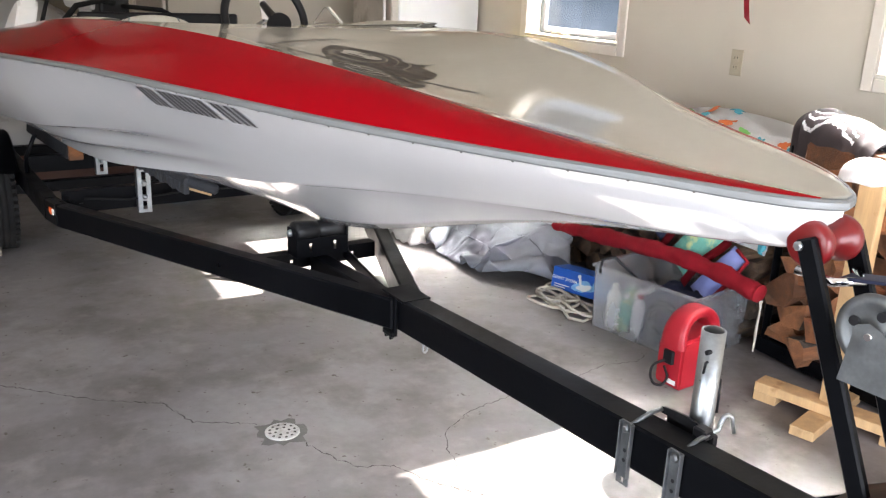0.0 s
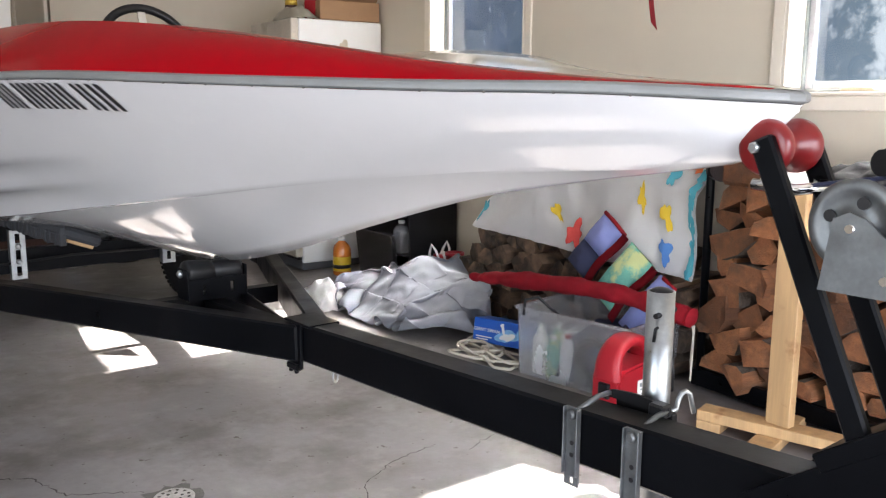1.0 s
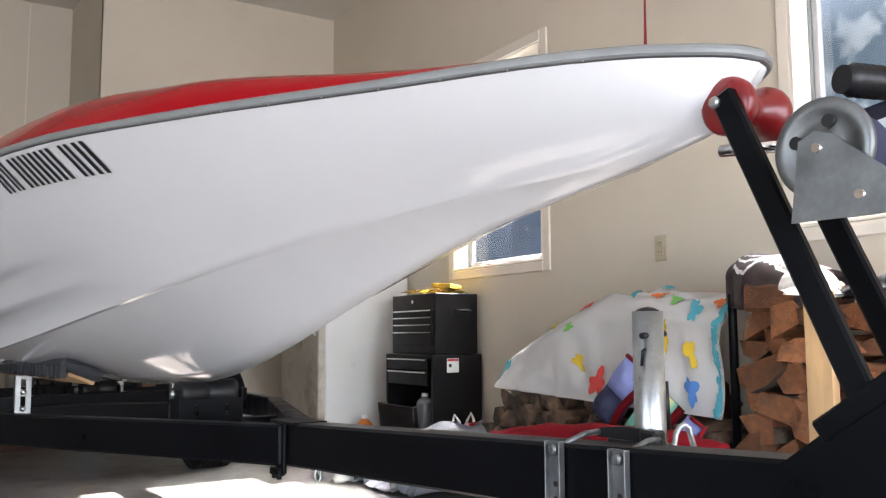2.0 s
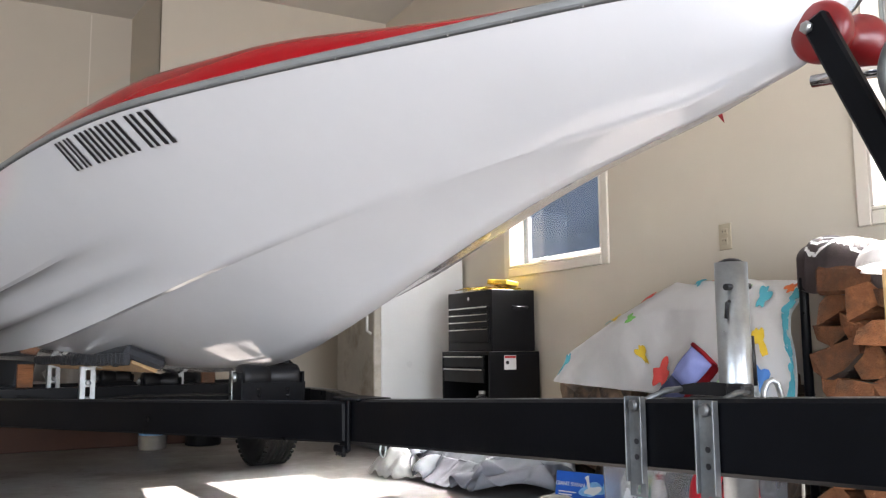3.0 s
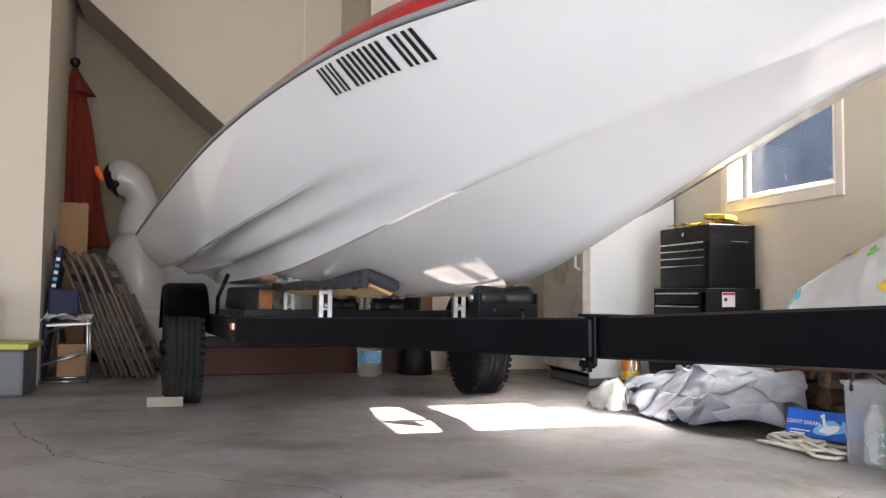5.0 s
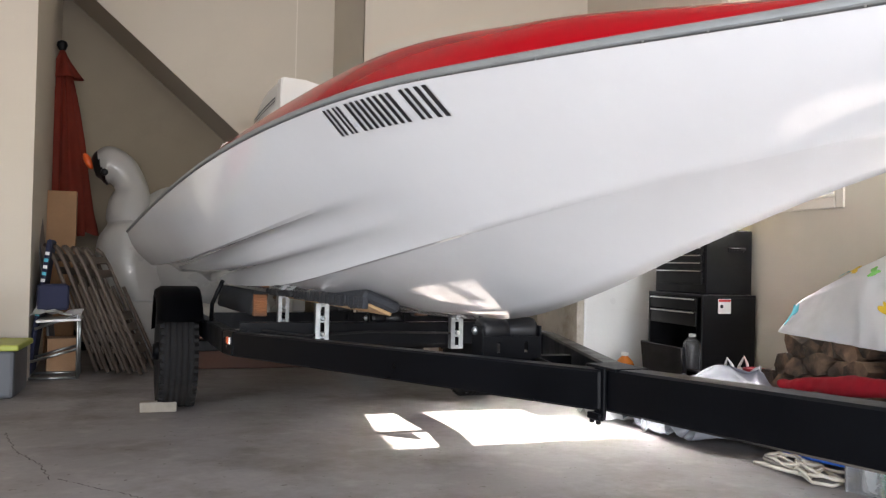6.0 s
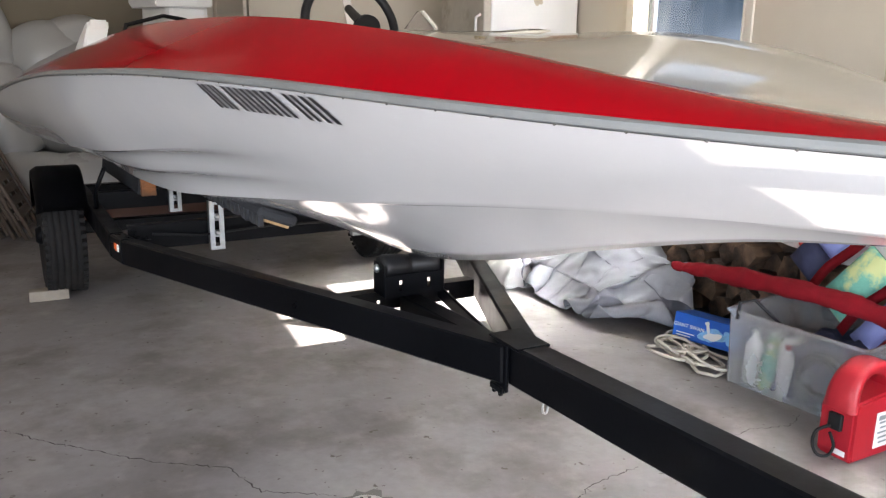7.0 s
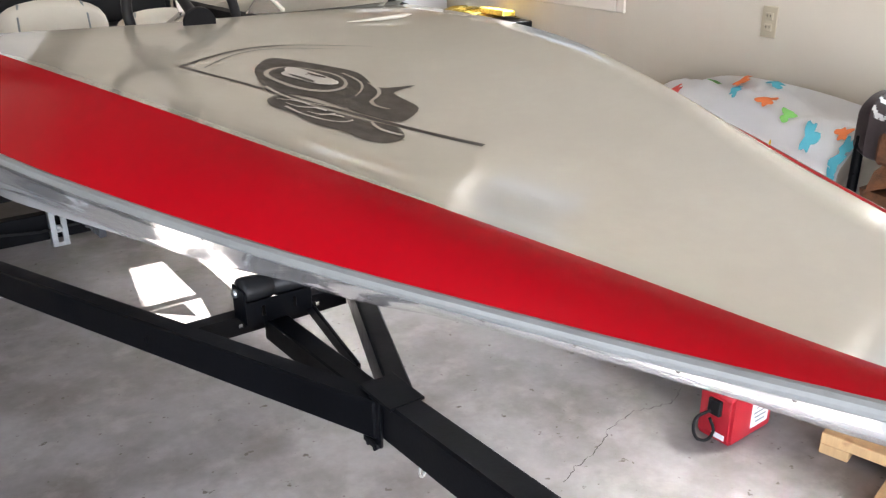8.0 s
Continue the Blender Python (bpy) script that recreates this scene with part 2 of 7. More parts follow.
def tube(bm, pts, r, seg=10, caps=True, closed=False):
    """A round tube through pts; r is a number or a list."""
    pts = [Vector(p) for p in pts]
    n = len(pts)
    rr = r if isinstance(r, (list, tuple)) else [r] * n
    rings, ref = [], None
    for i, p in enumerate(pts):
        d = (pts[(i + 1) % n] - pts[i - 1]) if closed else (pts[min(i + 1, n - 1)] - pts[max(i - 1, 0)])
        d.normalize()
        if ref is None:
            ref = d.orthogonal().normalized()
        ref = (ref - d * ref.dot(d)).normalized()
        side = d.cross(ref)
        rings.append([bm.verts.new(p + (ref * math.cos(a) + side * math.sin(a)) * rr[i]) for a in (2 * math.pi * k / seg for k in range(seg))])
    for i in range(n if closed else n - 1):
        A, B = rings[i], rings[(i + 1) % n]
        for k in range(seg):
            bm.faces.new((A[k], A[(k + 1) % seg], B[(k + 1) % seg], B[k])).smooth = True
    if caps and not closed:
        bm.faces.new(rings[0][::-1])
        bm.faces.new(rings[-1])
    return rings


def lathe(bm, profile, axis_a, axis_b, seg=24):
    """Turns (radius, distance) pairs about the line from axis_a to axis_b."""
    a, d = Vector(axis_a), (Vector(axis_b) - Vector(axis_a)).normalized()
    x = d.orthogonal().normalized()
    y = d.cross(x)
    rings = []
    for r, t in profile:
        rings.append([bm.verts.new(a + d * t + (x * math.cos(w) + y * math.sin(w)) * max(r, 0.0004)) for w in (2 * math.pi * k / seg for k in range(seg))])
    for A, B in zip(rings, rings[1:]):
        for k in range(seg):
            bm.faces.new((A[k], A[(k + 1) % seg], B[(k + 1) % seg], B[k])).smooth = True
    bm.faces.new(rings[0][::-1])
    bm.faces.new(rings[-1])


def slab(bm, outline, depth, m=None):
    """A plate with the given 2D outline in its x, z plane, depth thick along y, placed by m."""
    m = m or Matrix()
    front = [bm.verts.new(m @ Vector((x, 0, z))) for x, z in outline]
    back = [bm.verts.new(m @ Vector((x, depth, z))) for x, z in outline]
    bm.faces.new(front)
    bm.faces.new(back[::-1])
    n = len(outline)
    for i in range(n):
        bm.faces.new((front[i], back[i], back[(i + 1) % n], front[(i + 1) % n]))


def sheet(bm, rows, smooth=True):
    """A grid of faces over rows of points."""
    g = [[bm.verts.new(p) for p in row] for row in rows]
    for A, B in zip(g, g[1:]):
        for i in range(len(A) - 1):
            f = bm.faces.new((A[i], A[i + 1], B[i + 1], B[i]))
            f.smooth = smooth
    return g


def finish(name, bm, material):
    bmesh.ops.recalc_face_normals(bm, faces=bm.faces)
    me = bpy.data.meshes.new(name)
    bm.to_mesh(me)
    bm.free()
    for mt in material if isinstance(material, (list, tuple)) else [material]:
        me.materials.append(mt)
    return me


def part(name, bm, material, parent, label="", at=None):
    """Links bm as one mesh object under a thing or a part."""
    ob = new(name, finish(name, bm, material))
    ob.parent = parent
    if at:
        ob.matrix_basis = at
    return tagged(ob, label)


def thing(name, label, category, at=None, group=""):
    """An Empty at a thing's base that holds its parts."""
    ob = new(name)
    ob.empty_display_size = 0.1
    ob.matrix_basis = at or Matrix()
    return tagged(ob, label, category, group)


def single(name, bm, material, label, category, at=None, group="", kind=""):
    """A thing that is one mesh."""
    ob = new(name, finish(name, bm, material))
    ob.matrix_basis = at or Matrix()
    return tagged(ob, label, category, group, kind)


def spline(knots, t):
    """Smooth value at t through (t, value) knots."""
    n = len(knots)
    i = max(0, min(n - 2, next((k for k in range(n - 1) if t <= knots[k + 1][0]), n - 2)))
    def slope(k):
        a, b = knots[max(k - 1, 0)], knots[min(k + 1, n - 1)]
        return (b[1] - a[1]) / (b[0] - a[0])
    (t0, v0), (t1, v1) = knots[i], knots[i + 1]
    h = t1 - t0
    s = min(max((t - t0) / h, 0), 1)
    return (v0 * (2 * s**3 - 3 * s**2 + 1) + v1 * (3 * s**2 - 2 * s**3) + h * (slope(i) * (s**3 - 2 * s**2 + s) + slope(i + 1) * (s**3 - s**2)))


# ---- the garage ----
WX, BACK, FRONT, TOP, LEFT = 3.70, 7.29, -2.10, 3.60, -2.7
OPEN = [("near", 1.66, 2.645, 1.205, 2.36), ("far", 4.30, 5.267, 1.205, 2.50)]


def wall_box(name, lo, hi, label, mat=None):
    bm = bmesh.new()
    box(bm, [(a + b) / 2 for a, b in zip(lo, hi)], [b - a for a, b in zip(lo, hi)])
    return single(name, bm, mat or M["wall"], label, "wall", kind="structure")


# floor
bm = bmesh.new()
sheet(bm, [[(LEFT - 0.2 + i * 0.36, FRONT - 0.2 + j * 0.36, 0.0) for i in range(21)] for j in range(34)], smooth=False)
single("floor", bm, M["concrete"], "worn grey concrete slab floor with stains and hairline cracks", "floor", kind="structure")
bm = bmesh.new()
sheet(bm, [[(-400 + i * 80, -400 + j * 80, -0.04) for i in range(11)] for j in range(11)], smooth=False)
single("ground", bm, M["ground"], "gravel and grass ground round the garage", "ground", kind="structure")

# right wall in pieces round its two windows
bm = bmesh.new()
ys = [FRONT - 0.15]
for _, y0, y1, z0, z1 in OPEN:
    ys += [y0, y1]
ys.append(BACK + 0.15)
for a, b in ((ys[0], ys[1]), (ys[2], ys[3]), (ys[4], ys[5])):
    box(bm, (WX + 0.08, (a + b) / 2, TOP / 2), (0.16, b - a, TOP))
for _, y0, y1, z0, z1 in OPEN:
    box(bm, (WX + 0.08, (y0 + y1) / 2, z0 / 2), (0.16, y1 - y0, z0))
    box(bm, (WX + 0.08, (y0 + y1) / 2, (z1 + TOP) / 2), (0.16, y1 - y0, TOP - z1))
single("wall_east", bm, M["wall"], "cream painted drywall with two casement window openings", "wall", kind="structure")

wall_box("wall_north", (1.76, BACK, 0), (WX, BACK + 0.15, TOP), "cream painted drywall at the end of the garage")
# the return wall runs slightly askew
bm = bmesh.new()
foot = [(1.75, BACK + 0.001), (1.655, 8.2), (1.655, 9.299), (1.909, 9.299), (1.909, BACK + 0.151), (1.759, BACK + 0.151)]
lo = [bm.verts.new((x, y, 0)) for x, y in foot]
hi = [bm.verts.new((x, y, TOP)) for x, y in foot]
bm.faces.new(lo), bm.faces.new(hi[::-1])
for i in range(6):
    bm.faces.new((lo[i], lo[(i + 1) % 6], hi[(i + 1) % 6], hi[i]))
single("wall_return", bm, M["wall"], "cream painted return wall beside the stair recess", "wall", kind="structure")
# this wall has a darker tan colour than the painted walls
wall_box("wall_under_stair", (-1.3, 9.3, 0), (1.91, 9.45, TOP), "tan wallboard under the staircase, darker than the painted walls", M["tawny"])
# unseen wall; its opening is made up for the west fill lamp
bm = bmesh.new()
for lo, hi in (((LEFT - 0.15, 1.8, 0), (LEFT, 6.6, TOP)), ((LEFT - 0.15, FRONT, 2.3), (LEFT, 1.8, TOP)), ((LEFT - 0.15, FRONT, 0), (LEFT, -1.85, 2.3))):
    box(bm, [(a + b) / 2 for a, b in zip(lo, hi)], [b - a for a, b in zip(lo, hi)])
single("wall_west", bm, M["wall"], "unseen plain cream side wall with an added opening for fill light", "wall", kind="structure")
# wall pier beside the stair recess
bm = bmesh.new()
foot = [(LEFT - 0.15, 6.6), (-0.50, 6.6), (-0.74, 9.3), (LEFT - 0.15, 9.3)]
lo = [bm.verts.new((x, y, 0)) for x, y in foot]
hi = [bm.verts.new((x, y, TOP)) for x, y in foot]
bm.faces.new(lo), bm.faces.new(hi[::-1])
for i in range(4):
    bm.faces.new((lo[i], lo[(i + 1) % 4], hi[(i + 1) % 4], hi[i]))
single("wall_pier", bm, M["wall"], "projecting cream painted wall beside the recess", "wall", kind="structure")
# side of the staircase with its sloping soffit
bm = bmesh.new()
slab(bm, [(-0.66, 3.218), (0.95, 1.806), (1.70, 1.148), (1.70, TOP), (-0.66, TOP)], 1.095, Matrix.Translation((0, 8.2, 0)))
single("stair_enclosure", bm, M["wall"], "plastered side and sloping soffit of a staircase", "staircase", kind="structure")
bm = bmesh.new()
box(bm, (1.323, 8.197, 2.38), (0.010, 0.006, 2.40))
single("trim_seam", bm, M["trim"], "thin painted panel seam on the stair wall", "trim", kind="structure")
# front wall with the open garage door
bm = bmesh.new()
for lo, hi in (((LEFT, FRONT - 0.15, 0), (-0.6, FRONT, TOP)), ((3.4, FRONT - 0.15, 0), (WX, FRONT, TOP)), ((-0.6, FRONT - 0.15, 2.3), (3.4, FRONT, TOP))):
    box(bm, [(a + b) / 2 for a, b in zip(lo, hi)], [b - a for a, b in zip(lo, hi)])
single("wall_south", bm, M["wall"], "front wall with the wide open garage doorway", "wall", kind="structure")
bm = bmesh.new()
box(bm, ((LEFT + WX) / 2, 3.6, TOP + 0.06), (WX - LEFT + 0.6, 11.9, 0.12))
single("ceiling", bm, M["ceiling"], "plain cream garage ceiling", "ceiling", kind="structure")

# door casing in the return wall
bm = bmesh.new()
for y in (7.36, 8.14):
    box(bm, (1.745, y, 1.1), (0.03, 0.085, 2.2), bevel=0.004)
box(bm, (1.745, 7.75, 2.235), (0.03, 0.87, 0.07), bevel=0.004)
d1 = single("door_1", bm, M["trim"], "cream painted door casing in the return wall", "door", pose(1.752, BACK, 0, 0, 0, 5.96) @ pose(-1.757, -BACK, 0), kind="structure")
bm = bmesh.new()
box(bm, (1.748, 7.75, 1.1), (0.02, 0.69, 2.19), bevel=0.003)
part("door_leaf", bm, M["trim"], d1)


def window(i, y0, y1, z0, z1):
    """A casement window: jambs, casing, sash, glass, latch."""
    w = thing("window_%d" % i, "casement window with cream casing and pale sash", "window")
    tagged(w, kind="structure")
    yc, zc = (y0 + y1) / 2, (z0 + z1) / 2
    for nm, c, s in (("casing", (WX - 0.007, y0 - 0.030, zc + 0.004), (0.014, 0.058, z1 - z0 + 0.124)), ("casing", (WX - 0.007, y1 + 0.030, zc + 0.004), (0.014, 0.058, z1 - z0 + 0.124)),
                     ("casing", (WX - 0.009, yc, z1 + 0.034), (0.018, y1 - y0 - 0.004, 0.062)), ("casing", (WX - 0.009, yc, z0 - 0.030), (0.018, y1 - y0 - 0.004, 0.056))):
        bm = bmesh.new()
        box(bm, c, s, bevel=0.004)
        part(nm, bm, M["trim"], w)
    bm = bmesh.new()
    box(bm, (WX + 0.06, yc, z0 + 0.008), (0.15, y1 - y0 - 0.004, 0.016), bevel=0.003)
    part("window_sill", bm, M["trim"], w)
    for y in (y0 + 0.008, y1 - 0.008):
        bm = bmesh.new()
        box(bm, (WX + 0.06, y, zc), (0.15, 0.014, z1 - z0 - 0.036), bevel=0.002)
        part("jamb", bm, M["trim"], w)
    # grey strips stand in for the dark gap between jamb and sash
    for y in (y0 + 0.022, y1 - 0.022):
        bm = bmesh.new()
        box(bm, (WX + 0.112, y, zc), (0.030, 0.012, z1 - z0 - 0.05))
        part("weather_strip", bm, M["greyink"], w, "grey strip drawn for the dark gap")
    bm = bmesh.new()
    box(bm, (WX + 0.112, yc, z0 + 0.021), (0.030, y1 - y0 - 0.06, 0.009))
    part("weather_strip", bm, M["greyink"], w, "grey strip drawn for the dark gap")
    bm = bmesh.new()
    for c, s in (((WX + 0.122, y0 + 0.043, zc), (0.034, 0.028, z1 - z0 - 0.06)), ((WX + 0.122, y1 - 0.043, zc), (0.034, 0.028, z1 - z0 - 0.06)),
                 ((WX + 0.122, yc, z0 + 0.044), (0.034, y1 - y0 - 0.136, 0.034)), ((WX + 0.122, yc, z1 - 0.046), (0.034, y1 - y0 - 0.136, 0.034))):
        box(bm, c, s, bevel=0.003)
    sash = part("sash", bm, M["sash"], w, "pale grey sash frame")
    bm = bmesh.new()
    box(bm, (WX + 0.124, yc, zc), (0.004, y1 - y0 - 0.124, z1 - z0 - 0.116))
    pane = part("pane", bm, M["glass"], w, "bluish window pane")
    pane.visible_shadow = False
    bm = bmesh.new()
    box(bm, (WX + 0.070, y1 - 0.30, z0 + 0.026), (0.034, 0.17, 0.018), bevel=0.005, seg=2)
    crank = part("crank_box", bm, M["ivory"], w, "small ivory crank operator")
    bm = bmesh.new()
    beam(bm, (WX + 0.060, y1 - 0.25, z0 + 0.045), (WX + 0.046, y1 - 0.36, z0 + 0.038), 0.016, 0.014, 0.004)
    lathe(bm, [(0.009, 0), (0.010, 0.016), (0.006, 0.022)], (WX + 0.046, y1 - 0.36, z0 + 0.036), (WX + 0.030, y1 - 0.365, z0 + 0.042), 10)
    part("crank_handle", bm, M["white"], crank, "folding crank handle")
    bm = bmesh.new()
    beam(bm, (WX + 0.085, y1 - 0.24, z0 + 0.026), (WX + 0.100, y1 - 0.05, z0 + 0.026), 0.014, 0.005, 0.001)
    part("crank_arm", bm, M["steel"], crank, "flat metal crank arm")
    return w


for i, (_, *rect) in enumerate(OPEN):
    window(i + 1, *rect)

# glowing backdrop beyond the windows: trees, shade and glints painted into its emission
m = bpy.data.materials.new("glowing backdrop of distant trees")
m.use_nodes = True
nt = m.node_tree
nt.nodes.remove(nt.nodes["Principled BSDF"])
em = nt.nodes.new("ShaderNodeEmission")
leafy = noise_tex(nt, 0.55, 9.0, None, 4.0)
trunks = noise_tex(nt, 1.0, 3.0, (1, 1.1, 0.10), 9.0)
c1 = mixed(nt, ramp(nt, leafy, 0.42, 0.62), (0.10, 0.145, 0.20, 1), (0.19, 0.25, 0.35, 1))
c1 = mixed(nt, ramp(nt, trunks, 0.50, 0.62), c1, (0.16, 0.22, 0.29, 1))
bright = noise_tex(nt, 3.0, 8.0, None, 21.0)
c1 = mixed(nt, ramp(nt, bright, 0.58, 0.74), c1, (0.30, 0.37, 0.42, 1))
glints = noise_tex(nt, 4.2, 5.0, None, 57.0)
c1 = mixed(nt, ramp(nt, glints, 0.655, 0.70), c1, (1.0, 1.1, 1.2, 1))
# lower part painted brighter, as sunlit shrubs and ground below the shaded trees
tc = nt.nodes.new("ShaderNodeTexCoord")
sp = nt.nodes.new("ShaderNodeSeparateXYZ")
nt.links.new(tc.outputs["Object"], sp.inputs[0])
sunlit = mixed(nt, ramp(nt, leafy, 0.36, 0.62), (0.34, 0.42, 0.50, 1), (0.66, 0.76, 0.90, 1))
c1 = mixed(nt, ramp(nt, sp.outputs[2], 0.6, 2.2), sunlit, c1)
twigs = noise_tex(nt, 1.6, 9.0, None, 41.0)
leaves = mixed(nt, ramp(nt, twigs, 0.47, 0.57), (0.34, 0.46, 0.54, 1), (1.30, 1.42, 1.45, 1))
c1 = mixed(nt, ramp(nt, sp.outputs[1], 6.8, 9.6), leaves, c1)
# the top is painted bright to pass over into sky brightness
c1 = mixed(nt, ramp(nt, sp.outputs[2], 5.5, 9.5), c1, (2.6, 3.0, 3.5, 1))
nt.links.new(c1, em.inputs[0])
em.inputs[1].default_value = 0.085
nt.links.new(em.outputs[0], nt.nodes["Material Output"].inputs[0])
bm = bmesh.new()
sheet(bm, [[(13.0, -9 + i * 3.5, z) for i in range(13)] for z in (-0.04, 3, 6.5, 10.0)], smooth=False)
single("backdrop", bm, m, "glowing painted backdrop of hazy blue green trees outside the windows", "trees", kind="structure")

# outlet
o = thing("wall_outlet", "ivory duplex outlet plate on the drywall", "outlet", Matrix.Translation((WX, 3.40, 1.195)))
bm = bmesh.new()
box(bm, (-0.003, 0, 0), (0.006, 0.078, 0.125), bevel=0.003)
part("plate", bm, M["ivory"], o)
for z in (-0.022, 0.022):
    bm = bmesh.new()
    box(bm, (-0.0075, 0, z), (0.005, 0.036, 0.030), bevel=0.002)
    soc = part("socket", bm, M["ivory"], o)
    bm = bmesh.new()
    for y in (-0.008, 0.008):
        box(bm, (-0.0105, y, z + 0.003), (0.0012, 0.003, 0.010))
    part("slot", bm, M["ink"], soc)

# ---- the trailer and the boat share one axis ----
AXIS = pose(1.685, 1.55, 0, 0, 0, 5.03)
KEEL_X = -0.015

trailer = thing("boat_trailer", "black painted steel boat trailer with galvanised fittings", "trailer", AXIS)
TC = -0.03


def tpart(name, label, mat, build, parent=None):
    bm = bmesh.new()
    build(bm)
    return part(name, bm, M[mat], parent or trailer, label)


def tongue_z(v):
    return 0.552 - 0.047 * (v - 1.1) * (1 if v < 1.1 else 0.55)


tpart("tongue", "square black tongue beam", "black", lambda bm: beam(bm, (TC, -1.35, tongue_z(-1.35) - 0.055), (TC, 1.16, tongue_z(1.16) - 0.055), 0.082, 0.11, 0.006))
for sgn, bends in ((-1, ((0.705, 2.93), (0.728, 3.08))), (1, ((0.690, 2.72), (0.735, 3.00)))):
    a, c2 = (TC + sgn * 0.028, 1.10, 0.497), (TC + sgn * 0.745, 4.9, 0.43)
    (u1, v1), (u2, v2) = bends
    def rail(bm, a=a, b2=(TC + sgn * u1, v1, 0.447), bend=(TC + sgn * u2, v2, 0.444), c2=c2):
        beam(bm, a, b2, 0.062, 0.105, 0.006)
        beam(bm, b2, bend, 0.062, 0.105, 0.006)
        beam(bm, bend, c2, 0.062, 0.105, 0.006)
    tpart("rail", "", "black", rail)
tpart("joint_plate", "", "black", lambda bm: [box(bm, (TC, 1.10, 0.555), (0.10, 0.14, 0.008), bevel=0.002), box(bm, (TC - 0.047, 1.10, 0.490), (0.010, 0.05, 0.132), bevel=0.003), box(bm, (TC - 0.052, 1.113, 0.428), (0.018, 0.06, 0.018), bevel=0.003), box(bm, (TC - 0.052, 1.100, 0.416), (0.012, 0.010, 0.014), bevel=0.002), box(bm, (TC - 0.052, 1.130, 0.416), (0.012, 0.010, 0.014), bevel=0.002)])
tpart("tongue_end", "", "black", lambda bm: beam(bm, (TC, 1.12, 0.485), (TC, 1.76, 0.462), 0.066, 0.075, 0.005))


def channel(v, w, z, h):
    """A pressed channel across the frame, its web to the front."""
    def build(bm):
        beam(bm, (TC - w, v, z), (TC + w, v, z), 0.006, h, 0.001)
        for q in (-1, 1):
            beam(bm, (TC - w, v + 0.023, z + q * (h / 2 - 0.003)), (TC + w, v + 0.023, z + q * (h / 2 - 0.003)), 0.046, 0.006, 0.001)
    tpart("crossmember", "", "black", build)


channel(3.03, 0.69, 0.478, 0.105)
channel(3.99, 0.70, 0.470, 0.090)
tpart("axle", "", "black", lambda bm: beam(bm, (TC - 0.88, 4.06, 0.33), (TC + 0.88, 4.06, 0.33), 0.06, 0.06, 0.004))
tpart("crossmember", "", "black", lambda bm: beam(bm, (TC - 0.72, 4.75, 0.41), (TC + 0.72, 4.75, 0.41), 0.06, 0.06, 0.004))


def holed_bar(bm, u0, u1, v, z, h, holes, size):
    """An upright bar across the frame with square-cut holes right through it."""
    edges = [u0] + [e for hu in holes for e in (hu - size / 2, hu + size / 2)] + [u1]
    for k in range(0, len(edges), 2):
        box(bm, ((edges[k] + edges[k + 1]) / 2, v, z), (edges[k + 1] - edges[k], 0.006, h))
    for hu in holes:
        for q in (-1, 1):
            hh = (h - size) / 2
            box(bm, (hu, v, z + q * (size / 2 + hh / 2)), (size, 0.006, hh))
    box(bm, ((u0 + u1) / 2, v + 0.022, z + h / 2 + 0.003), (u1 - u0, 0.050, 0.006))


tpart("crossmember", "black angle iron with bolt holes", "black", lambda bm: holed_bar(bm, TC - 0.27, TC + 0.27, 1.80, 0.470, 0.056, (-0.121, 0.138), 0.013))
for sgn in (-1, 1):
    tpart("gusset", "", "black", lambda bm: slab(bm, [(0, 0), (0.16, 0), (0, 0.16)], 0.006, pose(TC + sgn * 0.60, 3.02, 0.47, -90, 0, 90 if sgn < 0 else 180)))
tpart("brace", "", "black", lambda bm: beam(bm, (0.10, 1.79, 0.482), (0.03, 1.36, 0.470), 0.012, 0.045, 0.003))


def lamp(sgn):
    l = tpart("side_lamp", "small amber marker lamp", "orange", lambda bm: box(bm, (TC + sgn * 0.744, 2.995, 0.458), (0.016, 0.045, 0.03), bevel=0.004))
    tpart("reflector", "white lens", "white", lambda bm: box(bm, (TC + sgn * 0.738, 2.962, 0.458), (0.018, 0.018, 0.03), bevel=0.003), l)


lamp(-1), lamp(1)


def wheel(sgn):
    c = (TC + sgn * 0.885, 4.06, 0.305)
    w = tpart("wheel", "trailer wheel with worn tyre", "steel", lambda bm: lathe(bm, [(0.03, -0.05), (0.11, -0.045), (0.155, -0.07), (0.165, -0.075), (0.165, 0.075), (0.03, 0.05)], c, (c[0] + sgn, c[1], c[2]), 28))
    prof = [(0.165, -0.075), (0.20, -0.095), (0.25, -0.10), (0.288, -0.09), (0.300, -0.074)]
    for g in range(5):
        x = -0.074 + g * 0.030
        prof += [(0.3045, x + 0.002), (0.3045, x + 0.024), (0.296, x + 0.026), (0.296, x + 0.029)]
    prof += [(0.300, 0.078), (0.288, 0.09), (0.25, 0.10), (0.20, 0.095), (0.165, 0.075)]
    def tyre(bm):
        lathe(bm, prof, c, (c[0] + sgn, c[1], c[2]), 56)
        for k in range(48):
            a = 2 * math.pi * k / 48
            for s2 in (-1, 1):
                p = Vector((c[0] + s2 * 0.083, c[1] + 0.299 * math.cos(a), c[2] + 0.299 * math.sin(a)))
                box(bm, p, (0.024, 0.020, 0.012), Matrix.Rotation(a - math.pi / 2, 4, "X"))
    tpart("tyre", "black rubber tyre with ribbed tread", "rubber", tyre, w)
    tpart("hub", "", "black", lambda bm: lathe(bm, [(0.05, 0), (0.05, 0.05), (0.035, 0.07)], (c[0] + sgn * 0.05, c[1], c[2]), (c[0] + sgn, c[1], c[2]), 16), w)


